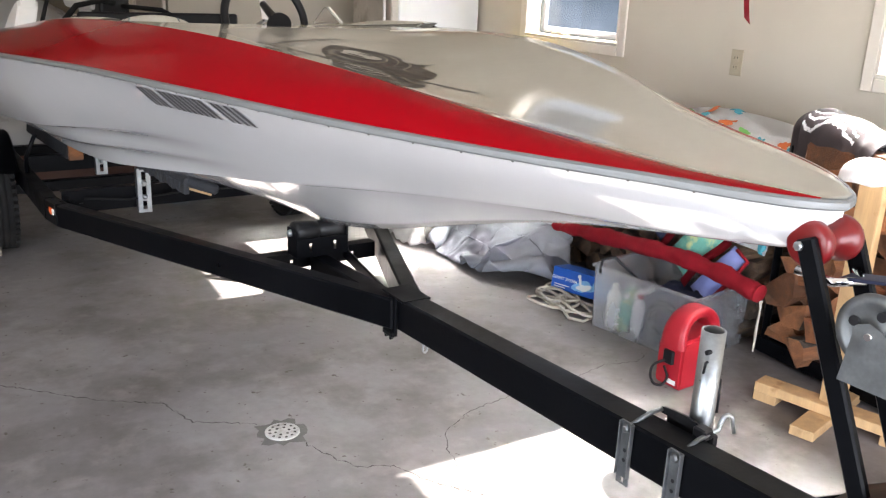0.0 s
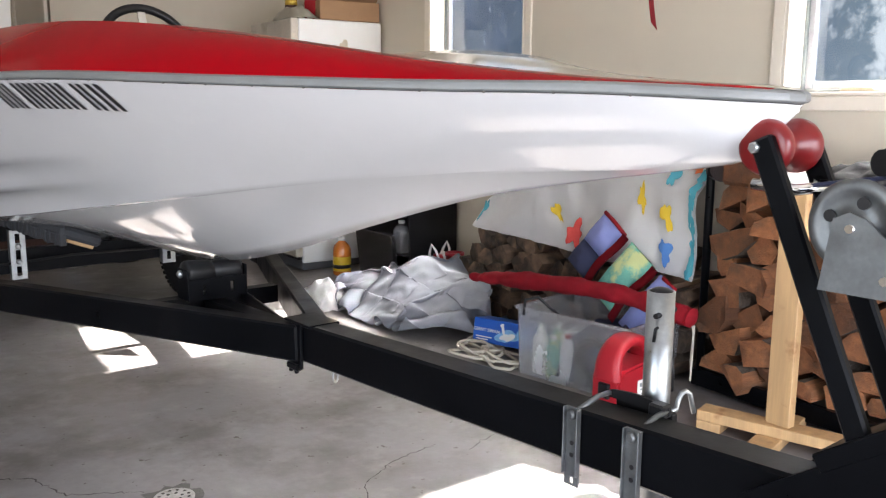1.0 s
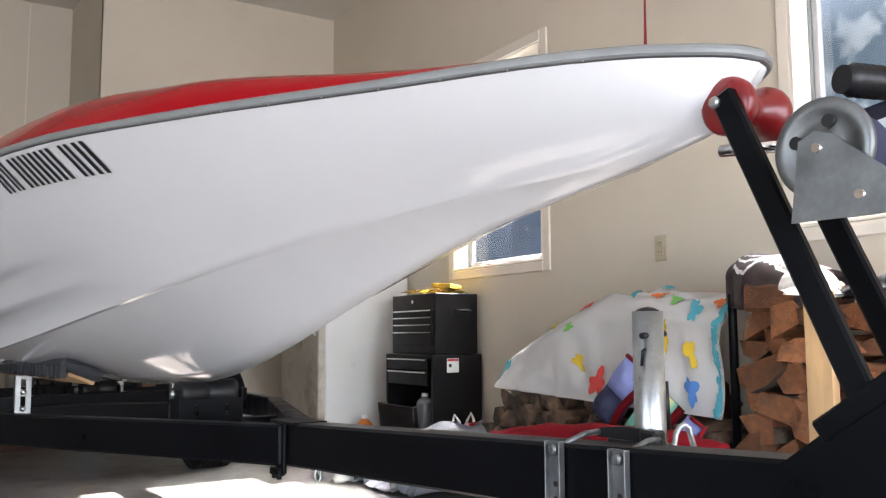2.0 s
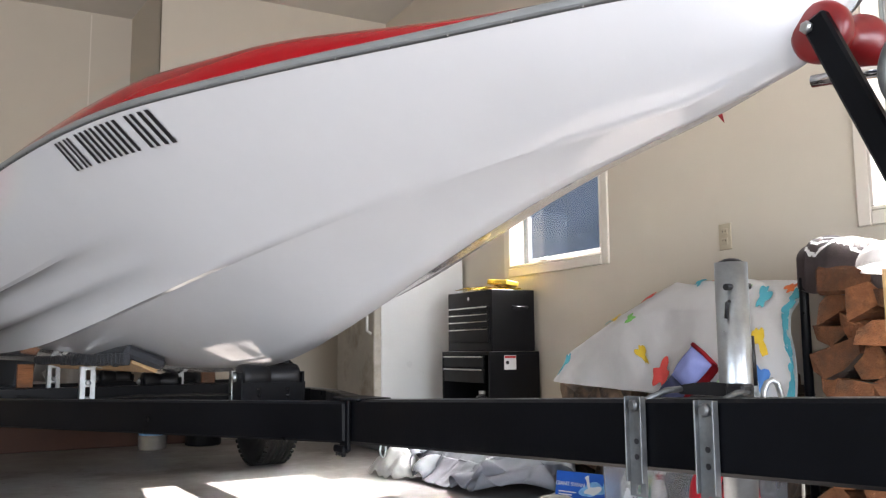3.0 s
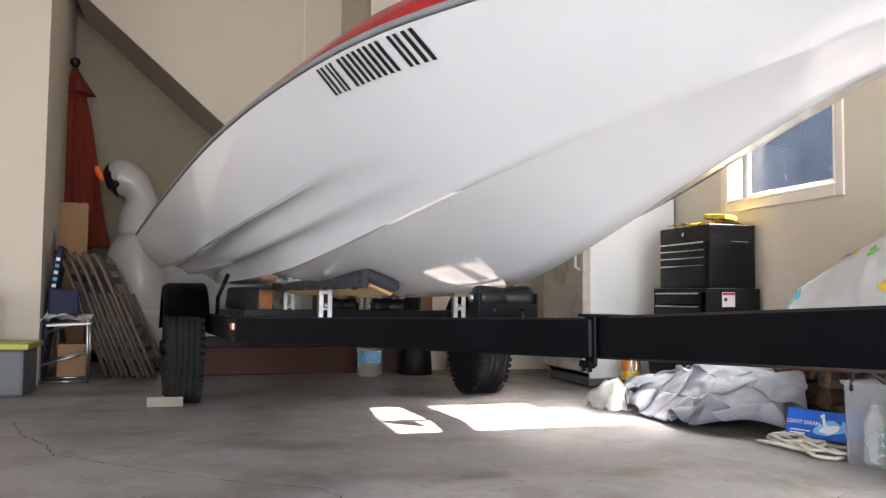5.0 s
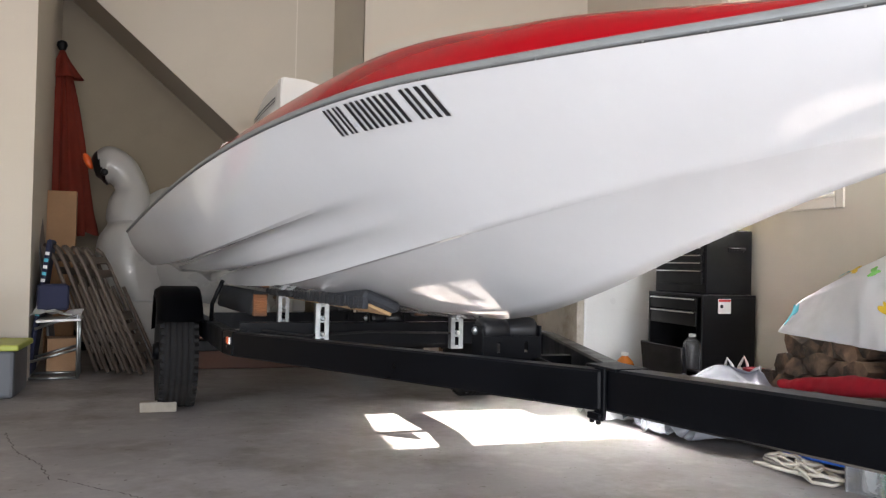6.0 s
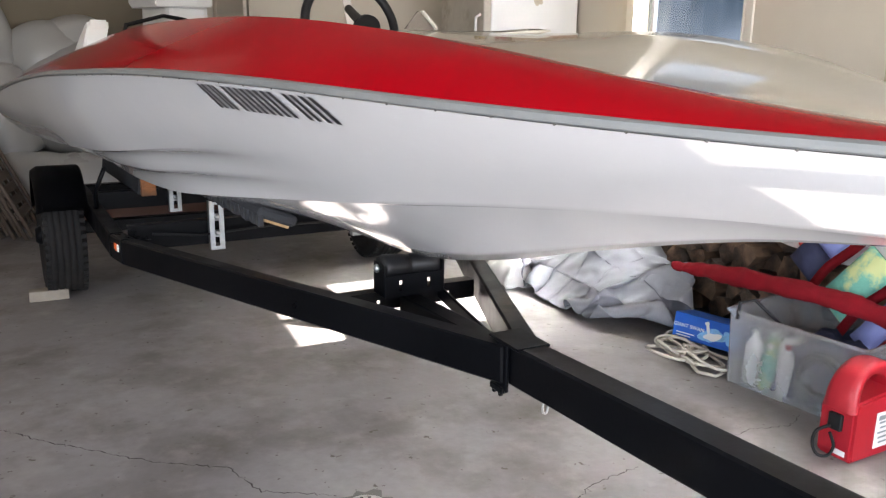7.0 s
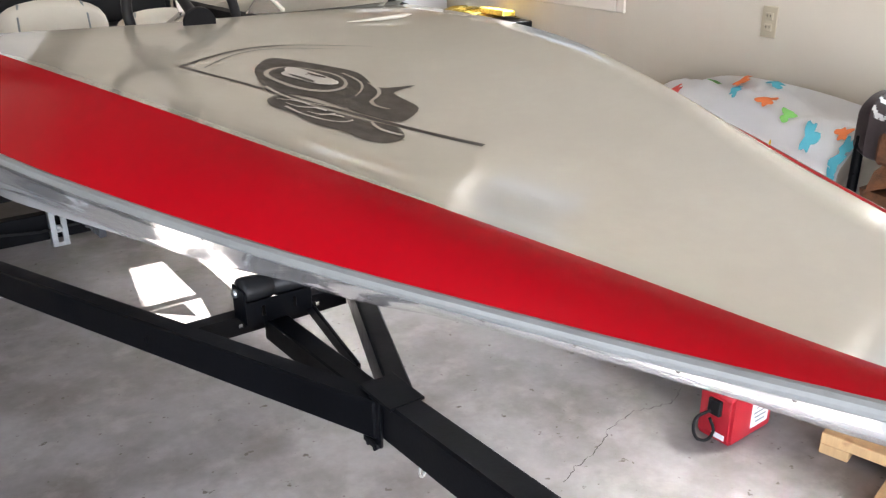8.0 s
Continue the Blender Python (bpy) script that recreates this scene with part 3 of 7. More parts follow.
def fender(sgn):
    def build(bm):
        x0, x1 = TC + sgn * 0.770, TC + sgn * 1.00
        prof = [(x0, -0.08), (x0, -0.012), (x0 + sgn * 0.012, 0), (x1 - sgn * 0.03, 0), (x1, -0.02), (x1, -0.06)]
        rows = []
        for k in range(25):
            a = math.radians(32 + 130 * k / 24)
            rows.append([(x, 4.06 - (0.372 + dr) * math.cos(a), 0.285 + (0.372 + dr) * math.sin(a)) for x, dr in prof])
        sheet(bm, rows)
        bmesh.ops.solidify(bm, geom=bm.faces[:], thickness=0.006)
    tpart("fender", "black rounded steel fender", "black", build)
    tpart("fender_bracket", "", "black", lambda bm: tube(bm, [(TC + sgn * 0.74, 3.7, 0.47), (TC + sgn * 0.742, 3.66, 0.58), (TC + sgn * 0.70, 3.60, 0.70)], 0.011, 8))


for sgn in (-1, 1):
    wheel(sgn), fender(sgn)


# bunks on slotted brackets
def bracket(u, v, z0, z1, sgn):
    def build(bm):
        k = 3
        step = (z1 - z0) / k
        for sx in (-1, 1):
            box(bm, (u + sx * 0.019, v, (z0 + z1) / 2), (0.019, 0.005, z1 - z0), bevel=0.001)
            box(bm, (u + sx * 0.029, v + 0.016, (z0 + z1) / 2), (0.005, 0.036, z1 - z0), bevel=0.001)
        for q in range(k + 1):
            hh = 0.030 if 0 < q < k else 0.016
            zc = z0 + q * step + (0.008 if q == 0 else (-0.008 if q == k else 0))
            box(bm, (u, v, zc), (0.020, 0.005, hh))
        # folded lip that carries the bunk
        box(bm, (u - sgn * 0.02, v + 0.02, z1 + 0.002), (0.075, 0.045, 0.005), Matrix.Rotation(-sgn * 0.30, 4, "Y"), bevel=0.001)
    b = tpart("bunk_bracket", "slotted galvanised bracket", "steel", build)
    for f in (0.36, 0.68):
        tpart("bolt", "", "steel", lambda bm: lathe(bm, [(0.013, 0), (0.013, 0.009), (0.005, 0.014)], (u, v - 0.003, z0 + (z1 - z0) * f), (u, v - 1, z0 + (z1 - z0) * f), 6), b)


def bunk(sgn):
    a, b = Vector((TC + sgn * 0.245, 2.36, 0.660)), Vector((TC + sgn * 0.345, 4.10, 0.656))
    tpart("bunk_board", "bare plywood underside of the bunk", "pine", lambda bm: beam(bm, a + Vector((-sgn * 0.008, 0.05, -0.033)), b + Vector((-sgn * 0.008, 0, -0.033)), 0.105, 0.018, 0.003, (-sgn * 0.40, 0, 1)))
    tpart("bunk_carpet", "grey carpet padding", "carpet", lambda bm: beam(bm, a, b, 0.160, 0.044, 0.012, (-sgn * 0.40, 0, 1)))
    def tack_strip(bm):
        r = random.Random(3)
        for k in range(30):
            p = a + (b - a) * ((k + 0.5) / 32)
            box(bm, p + Vector((sgn * 0.066, 0, -0.004 - 0.006 * r.random())), (0.024, 0.056, 0.046), Matrix.Rotation(r.uniform(-0.3, 0.3), 4, "X"), bevel=0.003)
    tpart("carpet_edge", "ragged stapled carpet edge", "carpet", tack_strip)
    bracket(TC + sgn * 0.330, 2.985, 0.405, 0.620, sgn)
    bracket(TC + sgn * 0.322, 3.945, 0.395, 0.614, sgn)
    tpart("rear_bunk", "black carpeted rear bunk", "carpet", lambda bm: beam(bm, (TC + sgn * 0.468, 3.88, 0.570), (TC + sgn * 0.53, 4.85, 0.570), 0.085, 0.135, 0.010, (-sgn * 0.12, 0, 1)))
    tpart("bunk_end", "bare sawn wooden end of the rear bunk", "logend", lambda bm: box(bm, (TC + sgn * 0.467, 3.868, 0.563), (0.074, 0.028, 0.118), bevel=0.003))


bunk(-1), bunk(1)


# keel rollers in their brackets
def keel_roller(v, z, w=0.20):
    def cradle(bm):
        # front plate cut through by two upright slots
        vf, zt, zb, hw = v - 0.050, z - 0.016, z - 0.088, w / 2 + 0.004
        xs = [-hw, -0.056, -0.044, 0.044, 0.056, hw]
        for k in (0, 2, 4):
            box(bm, (TC + (xs[k] + xs[k + 1]) / 2, vf, (zt + zb) / 2), (xs[k + 1] - xs[k], 0.005, zt - zb))
        for x in (-0.050, 0.050):
            for za, zc in ((zt - 0.018, zt), (zb, zb + 0.020)):
                box(bm, (TC + x, vf, (za + zc) / 2), (0.012, 0.005, zc - za))
        box(bm, (TC, v - 0.005, zb + 0.003), (2 * hw, 0.085, 0.006))
        for s in (-1, 1):
            box(bm, (TC + s * hw, v - 0.008, z - 0.035), (0.006, 0.088, 0.106), bevel=0.002)
    c = tpart("roller_cradle", "black steel roller cradle", "black", cradle)
    tpart("keel_roller", "black rubber keel roller", "blackplastic", lambda bm: lathe(bm, [(0.018, 0), (0.040, 0.002), (0.043, 0.012), (0.043, 0.03), (0.038, w / 2 - 0.02), (0.034, w / 2 - 0.003), (0.031, w / 2), (0.034, w / 2 + 0.003), (0.038, w / 2 + 0.02), (0.043, w - 0.03), (0.043, w - 0.012), (0.040, w - 0.002), (0.018, w)], (TC - w / 2, v, z), (TC + 1, v, z), 26), c)
    for s in (-1, 1):
        tpart("axle_bolt", "", "steel", lambda bm: lathe(bm, [(0.014, 0), (0.014, 0.008), (0.007, 0.014)], (TC + s * (w / 2 + 0.007), v, z), (TC + s * 9, v, z), 8), c)


keel_roller(1.764, 0.596)
keel_roller(3.10, 0.545, 0.16)
keel_roller(4.02, 0.540, 0.16)
tpart("wiring", "", "rubber", lambda bm: tube(bm, [(TC - 0.60, 2.985, 0.500), (TC - 0.4, 2.990, 0.475), (TC - 0.1, 2.985, 0.490), (TC + 0.3, 2.990, 0.48)], 0.006, 6))


# jack tube clamped to the tongue
ZT = tongue_z(0.0)
def clamp(bm):
    """A bracket plate behind the tongue with a wavy raised lip, and its foot on the tongue's top."""
    lip = [(-0.070, -0.002), (-0.070, 0.012), (-0.052, 0.013), (-0.030, 0.018), (0.005, 0.020), (0.040, 0.017), (0.062, 0.014), (0.070, 0.011), (0.070, -0.002)]
    slab(bm, lip, 0.006, pose(TC + 0.058, 0, ZT + 0.004, 0, 0, 90))
    box(bm, (TC + 0.050, -0.052, ZT + 0.010), (0.030, 0.034, 0.026), bevel=0.004)
    box(bm, (TC + 0.078, 0.0, ZT - 0.05), (0.020, 0.13, 0.10), bevel=0.003)
tpart("jack_clamp", "dark grey jack mounting clamp", "blackplastic", clamp)
for v in (-0.069, 0.071):
    def strap(bm, v=v):
        u, zt, zb = TC - 0.046, ZT + 0.002, ZT - 0.153
        box(bm, (u, v, (zt + zb + 0.018) / 2), (0.004, 0.034, zt - zb - 0.018))
        box(bm, (u, v, zb + 0.002), (0.004, 0.034, 0.004))
        for q in (-1, 1):
            box(bm, (u, v + q * 0.011, zb + 0.011), (0.004, 0.012, 0.014))
            box(bm, (u - 0.005, v + q * 0.0165, (zt + zb + 0.022) / 2), (0.012, 0.003, zt - zb - 0.022), bevel=0.001)
        lathe(bm, [(0.010, -0.002), (0.011, 0.004), (0.007, 0.009)], (u - 0.004, v, zt - 0.014), (u - 1, v, zt - 0.014), 6)
        tube(bm, [(u, v, zt - 0.012), (TC + 0.02, v * 0.97, ZT + 0.009), (TC + 0.058, v * 0.93, ZT + 0.011)], 0.0052, 8)
    st = tpart("clamp_strap", "dull zinc strap with bolt holes", "zinc", strap)
    for z in (-0.068, -0.092):
        tpart("bolt_hole", "", "ink", lambda bm: lathe(bm, [(0.0048, 0), (0.0048, 0.001)], (TC - 0.0482, v, ZT + z), (TC - 9, v, ZT + z), 10), st)
JX = TC + 0.108
tpart("jack_tube", "bright galvanised jack tube", "steel", lambda bm: lathe(bm, [(0.023, 0.35), (0.023, 0.0), (0.027, 0.0), (0.0265, 0.435), (0.023, 0.435), (0.023, 0.40), (0.0, 0.40)], (JX, 0.0, 0.385), (JX, 0.0, 9), 24))
def cap(bm):
    lathe(bm, [(0.0225, 0), (0.021, 0.004), (0.012, 0.009), (0.0, 0.011)], (JX, 0.0, 0.817), (JX, 0.0, 9), 20)
tpart("tube_cap", "black plastic cap", "blackplastic", cap)
tpart("locking_pin", "black locking pin", "blackplastic", lambda bm: tube(bm, [(JX - 0.033, -0.014, 0.778), (JX + 0.031, -0.010, 0.782)], 0.0055, 8))
tpart("pin_clip", "", "blackplastic", lambda bm: tube(bm, [(JX - 0.024, -0.014, 0.756), (JX - 0.029, -0.012, 0.753), (JX - 0.029, -0.009, 0.728)], 0.003, 6))
tpart("cable_clip", "", "blackplastic", lambda bm: tube(bm, [(JX + 0.028, -0.01, 0.70), (JX + 0.032, -0.01, 0.62)], 0.006, 8))
tpart("hook", "bent steel safety hook", "steel", lambda bm: tube(bm, [(JX - 0.030, -0.040, ZT - 0.010), (JX + 0.010, -0.040, ZT - 0.008), (JX + 0.016, -0.040, ZT + 0.010), (JX + 0.022, -0.042, ZT + 0.022), (JX + 0.030, -0.046, ZT + 0.026), (JX + 0.037, -0.050, ZT + 0.020), (JX + 0.044, -0.056, ZT - 0.018)], 0.005, 8))
tpart("chain_ring", "", "steel", lambda bm: tube(bm, [(TC - 0.03 + 0.008 * math.cos(a), 0.93, 0.440 + 0.016 * math.sin(a)) for a in [k * 0.5236 for k in range(12)]], 0.003, 6, closed=True))

# winch stand with bow roller and hand winch
RV, RZ = -0.262, 1.103
BAR_FOOT = {-1: (-0.075, -0.47, 0.66), 1: (0.06, -0.47, 0.66)}
for sgn, ru in ((-1, -0.066), (1, 0.068)):
    tpart("stand_bar", "black square winch stand bar", "black", lambda bm: beam(bm, BAR_FOOT[sgn], (ru, RV - 0.004, RZ + 0.014), 0.018, 0.036, 0.004, (0, 1, 0.3)))
def base_plate(bm):
    slab(bm, [(-0.29, 0.575), (-0.62, 0.575), (-0.95, 1.02), (-0.90, 1.04), (-0.46, 0.70)], 0.008, pose(-0.085, 0, 0, 0, 0, 90))
    slab(bm, [(-0.29, 0.575), (-0.62, 0.575), (-0.95, 1.02), (-0.90, 1.04), (-0.46, 0.70)], 0.008, pose(0.07, 0, 0, 0, 0, 90))
    beam(bm, (TC, -0.40, 0.66), (TC, -0.93, 1.03), 0.13, 0.03, 0.003)
tpart("stand_base", "black folded steel stand base", "black", base_plate)
tpart("bow_roller", "glossy translucent red bow roller", "rollerred", lambda bm: lathe(bm, [(r * 0.79, 0.78 * x) for r, x in ((0.012, 0), (0.044, 0.0), (0.051, 0.004), (0.054, 0.012), (0.053, 0.026), (0.043, 0.044), (0.031, 0.060), (0.028, 0.072), (0.031, 0.084), (0.043, 0.100), (0.053, 0.118), (0.054, 0.132), (0.050, 0.142), (0.012, 0.144))], (-0.057, RV, RZ), (9, RV, RZ), 36))
tpart("roller_axle", "", "steel", lambda bm: [tube(bm, [(-0.078, RV, RZ), (0.082, RV, RZ)], 0.007, 10), lathe(bm, [(0.009, 0), (0.009, 0.005), (0.006, 0.008)], (-0.0765, RV, RZ), (-9, RV, RZ), 6)])
tpart("bow_hook", "chromed bow hook", "chrome", lambda bm: tube(bm, [(-0.03, -0.235, 1.045), (-0.02, -0.30, 1.040), (0.02, -0.33, 1.045), (0.05, -0.30, 1.05)], 0.009, 8))
tpart("winch_strap", "black webbing winch strap", "navy", lambda bm: beam(bm, (0.02, -0.30, 1.045), (0.03, -0.47, 1.075), 0.05, 0.006, 0.001))

WC = Vector((-0.098, -0.425, 1.006))
winch = tpart("winch", "grey zinc hand winch", "zinc", lambda bm: lathe(bm, [(0.0, 0), (0.012, 0), (0.012, 0.004), (0.044, 0.004), (0.048, 0.0), (0.060, 0.0), (0.064, 0.004), (0.064, 0.010), (0.050, 0.012), (0.0, 0.012)], WC, WC + Vector((1, 0, 0)), 40))
tpart("drum", "", "navy", lambda bm: lathe(bm, [(0.05, 0.012), (0.052, 0.02), (0.052, 0.07), (0.05, 0.078), (0.0, 0.078)], WC, WC + Vector((1, 0, 0)), 28), winch)
tpart("side_plate", "grey pressed steel side plate", "zinc", lambda bm: slab(bm, [(0.022, 0.020), (0.0, 0.030), (-0.022, 0.022), (-0.115, -0.055), (-0.115, -0.080), (0.036, -0.080)], 0.004, pose(WC.x - 0.008, WC.y, WC.z - 0.01, 0, 0, 90)), winch)
for k in range(4):
    a = math.radians(20 + 90 * k)
    p = WC + Vector((0.002, 0.034 * math.cos(a), 0.034 * math.sin(a)))
    tpart("lightening_hole", "", "ink", lambda bm: lathe(bm, [(0.0085, 0), (0.0085, 0.004)], p, p - Vector((1, 0, 0)), 12), winch)
for dy, dz in ((-0.002, 0.008), (-0.052, -0.055)):
    p = WC + Vector((-0.006, dy, dz - 0.01))
    tpart("bolt", "", "chrome", lambda bm: lathe(bm, [(0.009, 0), (0.009, 0.003), (0.006, 0.004), (0.006, 0.010)], p, p - Vector((1, 0, 0)), 8), winch)
tpart("gear_shaft", "", "blackplastic", lambda bm: lathe(bm, [(0.018, 0)] + [(0.018 + 0.004 * (k % 2), 0.01 + 0.006 * k) for k in range(12)] + [(0.012, 0.09)], WC + Vector((0.02, -0.02, 0.085)), WC + Vector((1, -0.4, 0.085)), 14), winch)

# ---- the boat ----
boat = thing("speed_boat", "white and red fibreglass speed boat with cream deck on its trailer", "boat", AXIS)
SHEER = [(-0.294, 0.0, 1.165), (-0.282, 0.036, 1.167), (-0.25, 0.078, 1.169), (-0.18, 0.138, 1.174), (-0.05, 0.212, 1.180), (0.2, 0.332, 1.184), (0.6, 0.512, 1.196), (1.1, 0.685, 1.211), (1.7, 0.803, 1.207), (2.4, 0.900, 1.180), (3.2, 0.975, 1.138), (4.0, 1.055, 1.066), (4.82, 1.150, 0.958)]
KEEL = [(-0.294, 1.157), (-0.276, 1.139), (-0.255, 1.120), (-0.235, 1.088), (-0.18, 1.070), (0.1, 1.024), (0.4, 0.968), (0.8, 0.862), (1.2, 0.745), (1.6, 0.655), (2.0, 0.615), (2.6, 0.595), (3.4, 0.588), (4.86, 0.58)]
STRAKE = [(-0.24, 0.004, 1.092), (-0.1, 0.030, 1.062), (0.3, 0.115, 1.033), (0.8, 0.225, 0.974), (1.3, 0.325, 0.902), (1.8, 0.398, 0.834), (2.3, 0.470, 0.766), (2.8, 0.540, 0.708), (3.5, 0.60, 0.678), (4.86, 0.64, 0.665)]
CHINE = [(1.3, 0.605, 1.020), (1.8, 0.622, 0.985), (2.2, 0.672, 0.944), (2.8, 0.775, 0.876), (3.4, 0.842, 0.826), (4.0, 0.895, 0.789), (4.86, 0.992, 0.755)]


def at_v(table, v, k):
    return spline([(r[0], r[k]) for r in table], v)


def section(v):
    """Half a hull section from keel to sheer: (u, z, hard edge)."""
    us, zs, zk = at_v(SHEER, v, 1), at_v(SHEER, v, 2), at_v(KEEL, v, 1)
    uc, zc = at_v(STRAKE, v, 1), at_v(STRAKE, v, 2)
    us, zk = max(us, 0.0), min(zk, zs - 0.01)
    uc, zc = min(uc, us * 0.9), min(max(zc, zk + 0.004), zs - 0.006)
    pts = [(0.0, zk, True)]
    for k in range(1, 7):
        s = k / 7
        pts.append((uc * s, zk + (zc - zk) * (s + 0.10 * s * (1 - s)), False))
    pts.append((uc, zc, v > 0.12))
    g = min(1, max(0, (v - 0.1) / 1.3))
    wide = min(0.014, (us - uc) * 0.3)
    pts.append((uc + wide, zc + wide * (0.12 * g + (1 - g) * (zs - zc) / max(us - uc, 1e-4)), v > 1.2))
    ua, za = pts[-1][0], pts[-1][1]
    h = min(1, max(0, (v - 1.3) / 1.5))
    h = h * h * (3 - 2 * h)
    uh, zh = at_v(CHINE, max(v, 1.3), 1), at_v(CHINE, max(v, 1.3), 2)

    def side(f, low, high):
        """A point of the smooth side, at the share f of the way from strake to sheer."""
        swell = 0.004 * math.sin(math.pi * f)
        return ua + (us - ua) * f + swell, za + (zs - za) * f - swell * 0.6

    s0 = 0.42
    for k in range(1, 13):
        f = k / 13
        a = side(f * s0, 0, 0)
        scoop = 0.034 * abs(math.sin(2 * math.pi * f)) ** 0.8
        q = (ua + (uh - ua) * f, za + (zh - za) * f + scoop)
        pts.append((a[0] + (q[0] - a[0]) * h, a[1] + (q[1] - a[1]) * h, False))
    for f, q in ((s0, (uh, zh)), (s0 + 0.04, (uh + 0.014, zh + 0.004))):
        a = side(f, 0, 0)
        pts.append((a[0] + (q[0] - a[0]) * h, a[1] + (q[1] - a[1]) * h, h > 0.3))
    for k in range(1, 11):
        f = k / 10
        a = side(s0 + 0.04 + (0.96 - s0) * f, 0, 0)
        swell = 0.024 * math.sin(math.pi * f)
        q = (uh + 0.014 + (us - uh - 0.014) * f + swell, zh + 0.004 + (zs - zh - 0.004) * f - swell * 0.2)
        pts.append((a[0] + (q[0] - a[0]) * h, a[1] + (q[1] - a[1]) * h, False))
    # the stem is one plain rounded vee
    w = min(1, max(0, (-0.06 - v) / 0.12))
    if w:
        last = len(pts) - 1
        pts = [(u + (us * (k / last) ** 0.75 - u) * w, z + (zk + (zs - zk) * k / last - z) * w, e and w < 0.5) for k, (u, z, e) in enumerate(pts)]
    return pts


def hull_mesh(bm):
    vs = [-0.294, -0.290, -0.286, -0.278, -0.266, -0.25, -0.225, -0.19, -0.15, -0.1, -0.04]
    vs += [0.03 + 0.09 * k for k in range(53)] + [4.82]
    rows = []
    for v in vs:
        sec = section(v)
        tip = 0.0 if v < 4.7 else (v - 4.7) / 0.12
        full = [(-u, z, e) for u, z, e in reversed(sec[1:])] + sec
        zs, zk = sec[-1][1], sec[0][1]
        rows.append([((KEEL_X + u, v + 0.055 * tip * (zs - z) / (zs - zk + 1e-6), z), e) for u, z, e in full])
    g = [[bm.verts.new(p) for p, e in r] for r in rows]
    for i in range(len(g) - 1):
        for j in range(len(g[0]) - 1):
            bm.faces.new((g[i][j], g[i][j + 1], g[i + 1][j + 1], g[i + 1][j])).smooth = True
            if rows[i][j][1] and rows[i + 1][j][1] and j != len(g[0]) // 2:
                e = bm.edges.get((g[i][j], g[i + 1][j]))
                if e:
                    e.smooth = False
    last = bm.faces.new(g[-1])
    for e in last.edges:
        e.smooth = False


bm = bmesh.new()
hull_mesh(bm)
part("hull", bm, M["hull"], boat, "glossy white vee hull with moulded strakes")

RED = [(-0.275, 0.040, 1.189), (-0.22, 0.080, 1.196), (-0.05, 0.142, 1.206), (0.3, 0.250, 1.243), (0.7, 0.425, 1.307), (1.2, 0.575, 1.351), (1.8, 0.665, 1.354), (2.5, 0.730, 1.326), (3.2, 0.795, 1.258), (3.9, 0.86, 1.180), (4.35, 0.95, 1.085), (4.6, 1.07, 1.01)]
DISH = [(-0.22, 1.188), (0.3, 1.207), (0.84, 1.232), (1.4, 1.286), (1.9, 1.332), (2.2, 1.335)]
DASH = 2.06


def rail_mesh(bm):
    """The rub rail: a ribbed strip wrapped round the sheer from stern to bow to stern."""
    vs = [4.82 - 0.06 * k for k in range(80)] + [0.02, -0.04, -0.1, -0.15, -0.19, -0.225, -0.25, -0.266, -0.278, -0.286, -0.291, -0.294]
    prof = [(-0.004, 0.001), (0.006, 0.002), (0.0088, 0.005), (0.0088, 0.010), (0.0078, 0.0155), (0.003, 0.0195), (-0.012, 0.0215)]
    line = [(-1, v) for v in vs] + [(1, v) for v in reversed(vs[:-1])]
    pts = [Vector((KEEL_X + s * at_v(SHEER, v, 1), v, at_v(SHEER, v, 2))) for s, v in line]
    rows = []
    for i, p in enumerate(pts):
        d = (pts[min(i + 1, len(pts) - 1)] - pts[max(i - 1, 0)])
        d.z = 0
        d.normalize()
        out = Vector((d.y, -d.x, 0))
        if out.dot(Vector((p.x, p.y - 2.0, 0))) < 0:
            out = -out
        rows.append([p + out * a + Vector((0, 0, b)) for a, b in prof])
    sheet(bm, rows, smooth=False)


bm = bmesh.new()
rail_mesh(bm)
rub = part("rub_rail", bm, M["rail"], boat, "grey aluminium and vinyl rub rail")

bm = bmesh.new()
lathe(bm, [(0.0028, 0), (0.0026, 0.0008), (0.0014, 0.0014)], (0, 0, 0), (1, 0, 0), 8)
SCREW = finish("rail_screw", bm, M["patch"])
v = -0.12
while v < 4.6:
    du = (at_v(SHEER, v + 0.02, 1) - at_v(SHEER, v - 0.02, 1)) / 0.04
    out = Vector((-1, -du, 0)).normalized()
    ob = new("rail_screw", SCREW)
    ob.parent = rub
    ob.matrix_basis = Matrix.Translation(Vector((KEEL_X - at_v(SHEER, v, 1), v, at_v(SHEER, v, 2) + 0.0012)) + out * 0.0045) @ Vector((1, 0, 0)).rotation_difference(out).to_matrix().to_4x4()
    v += 0.105


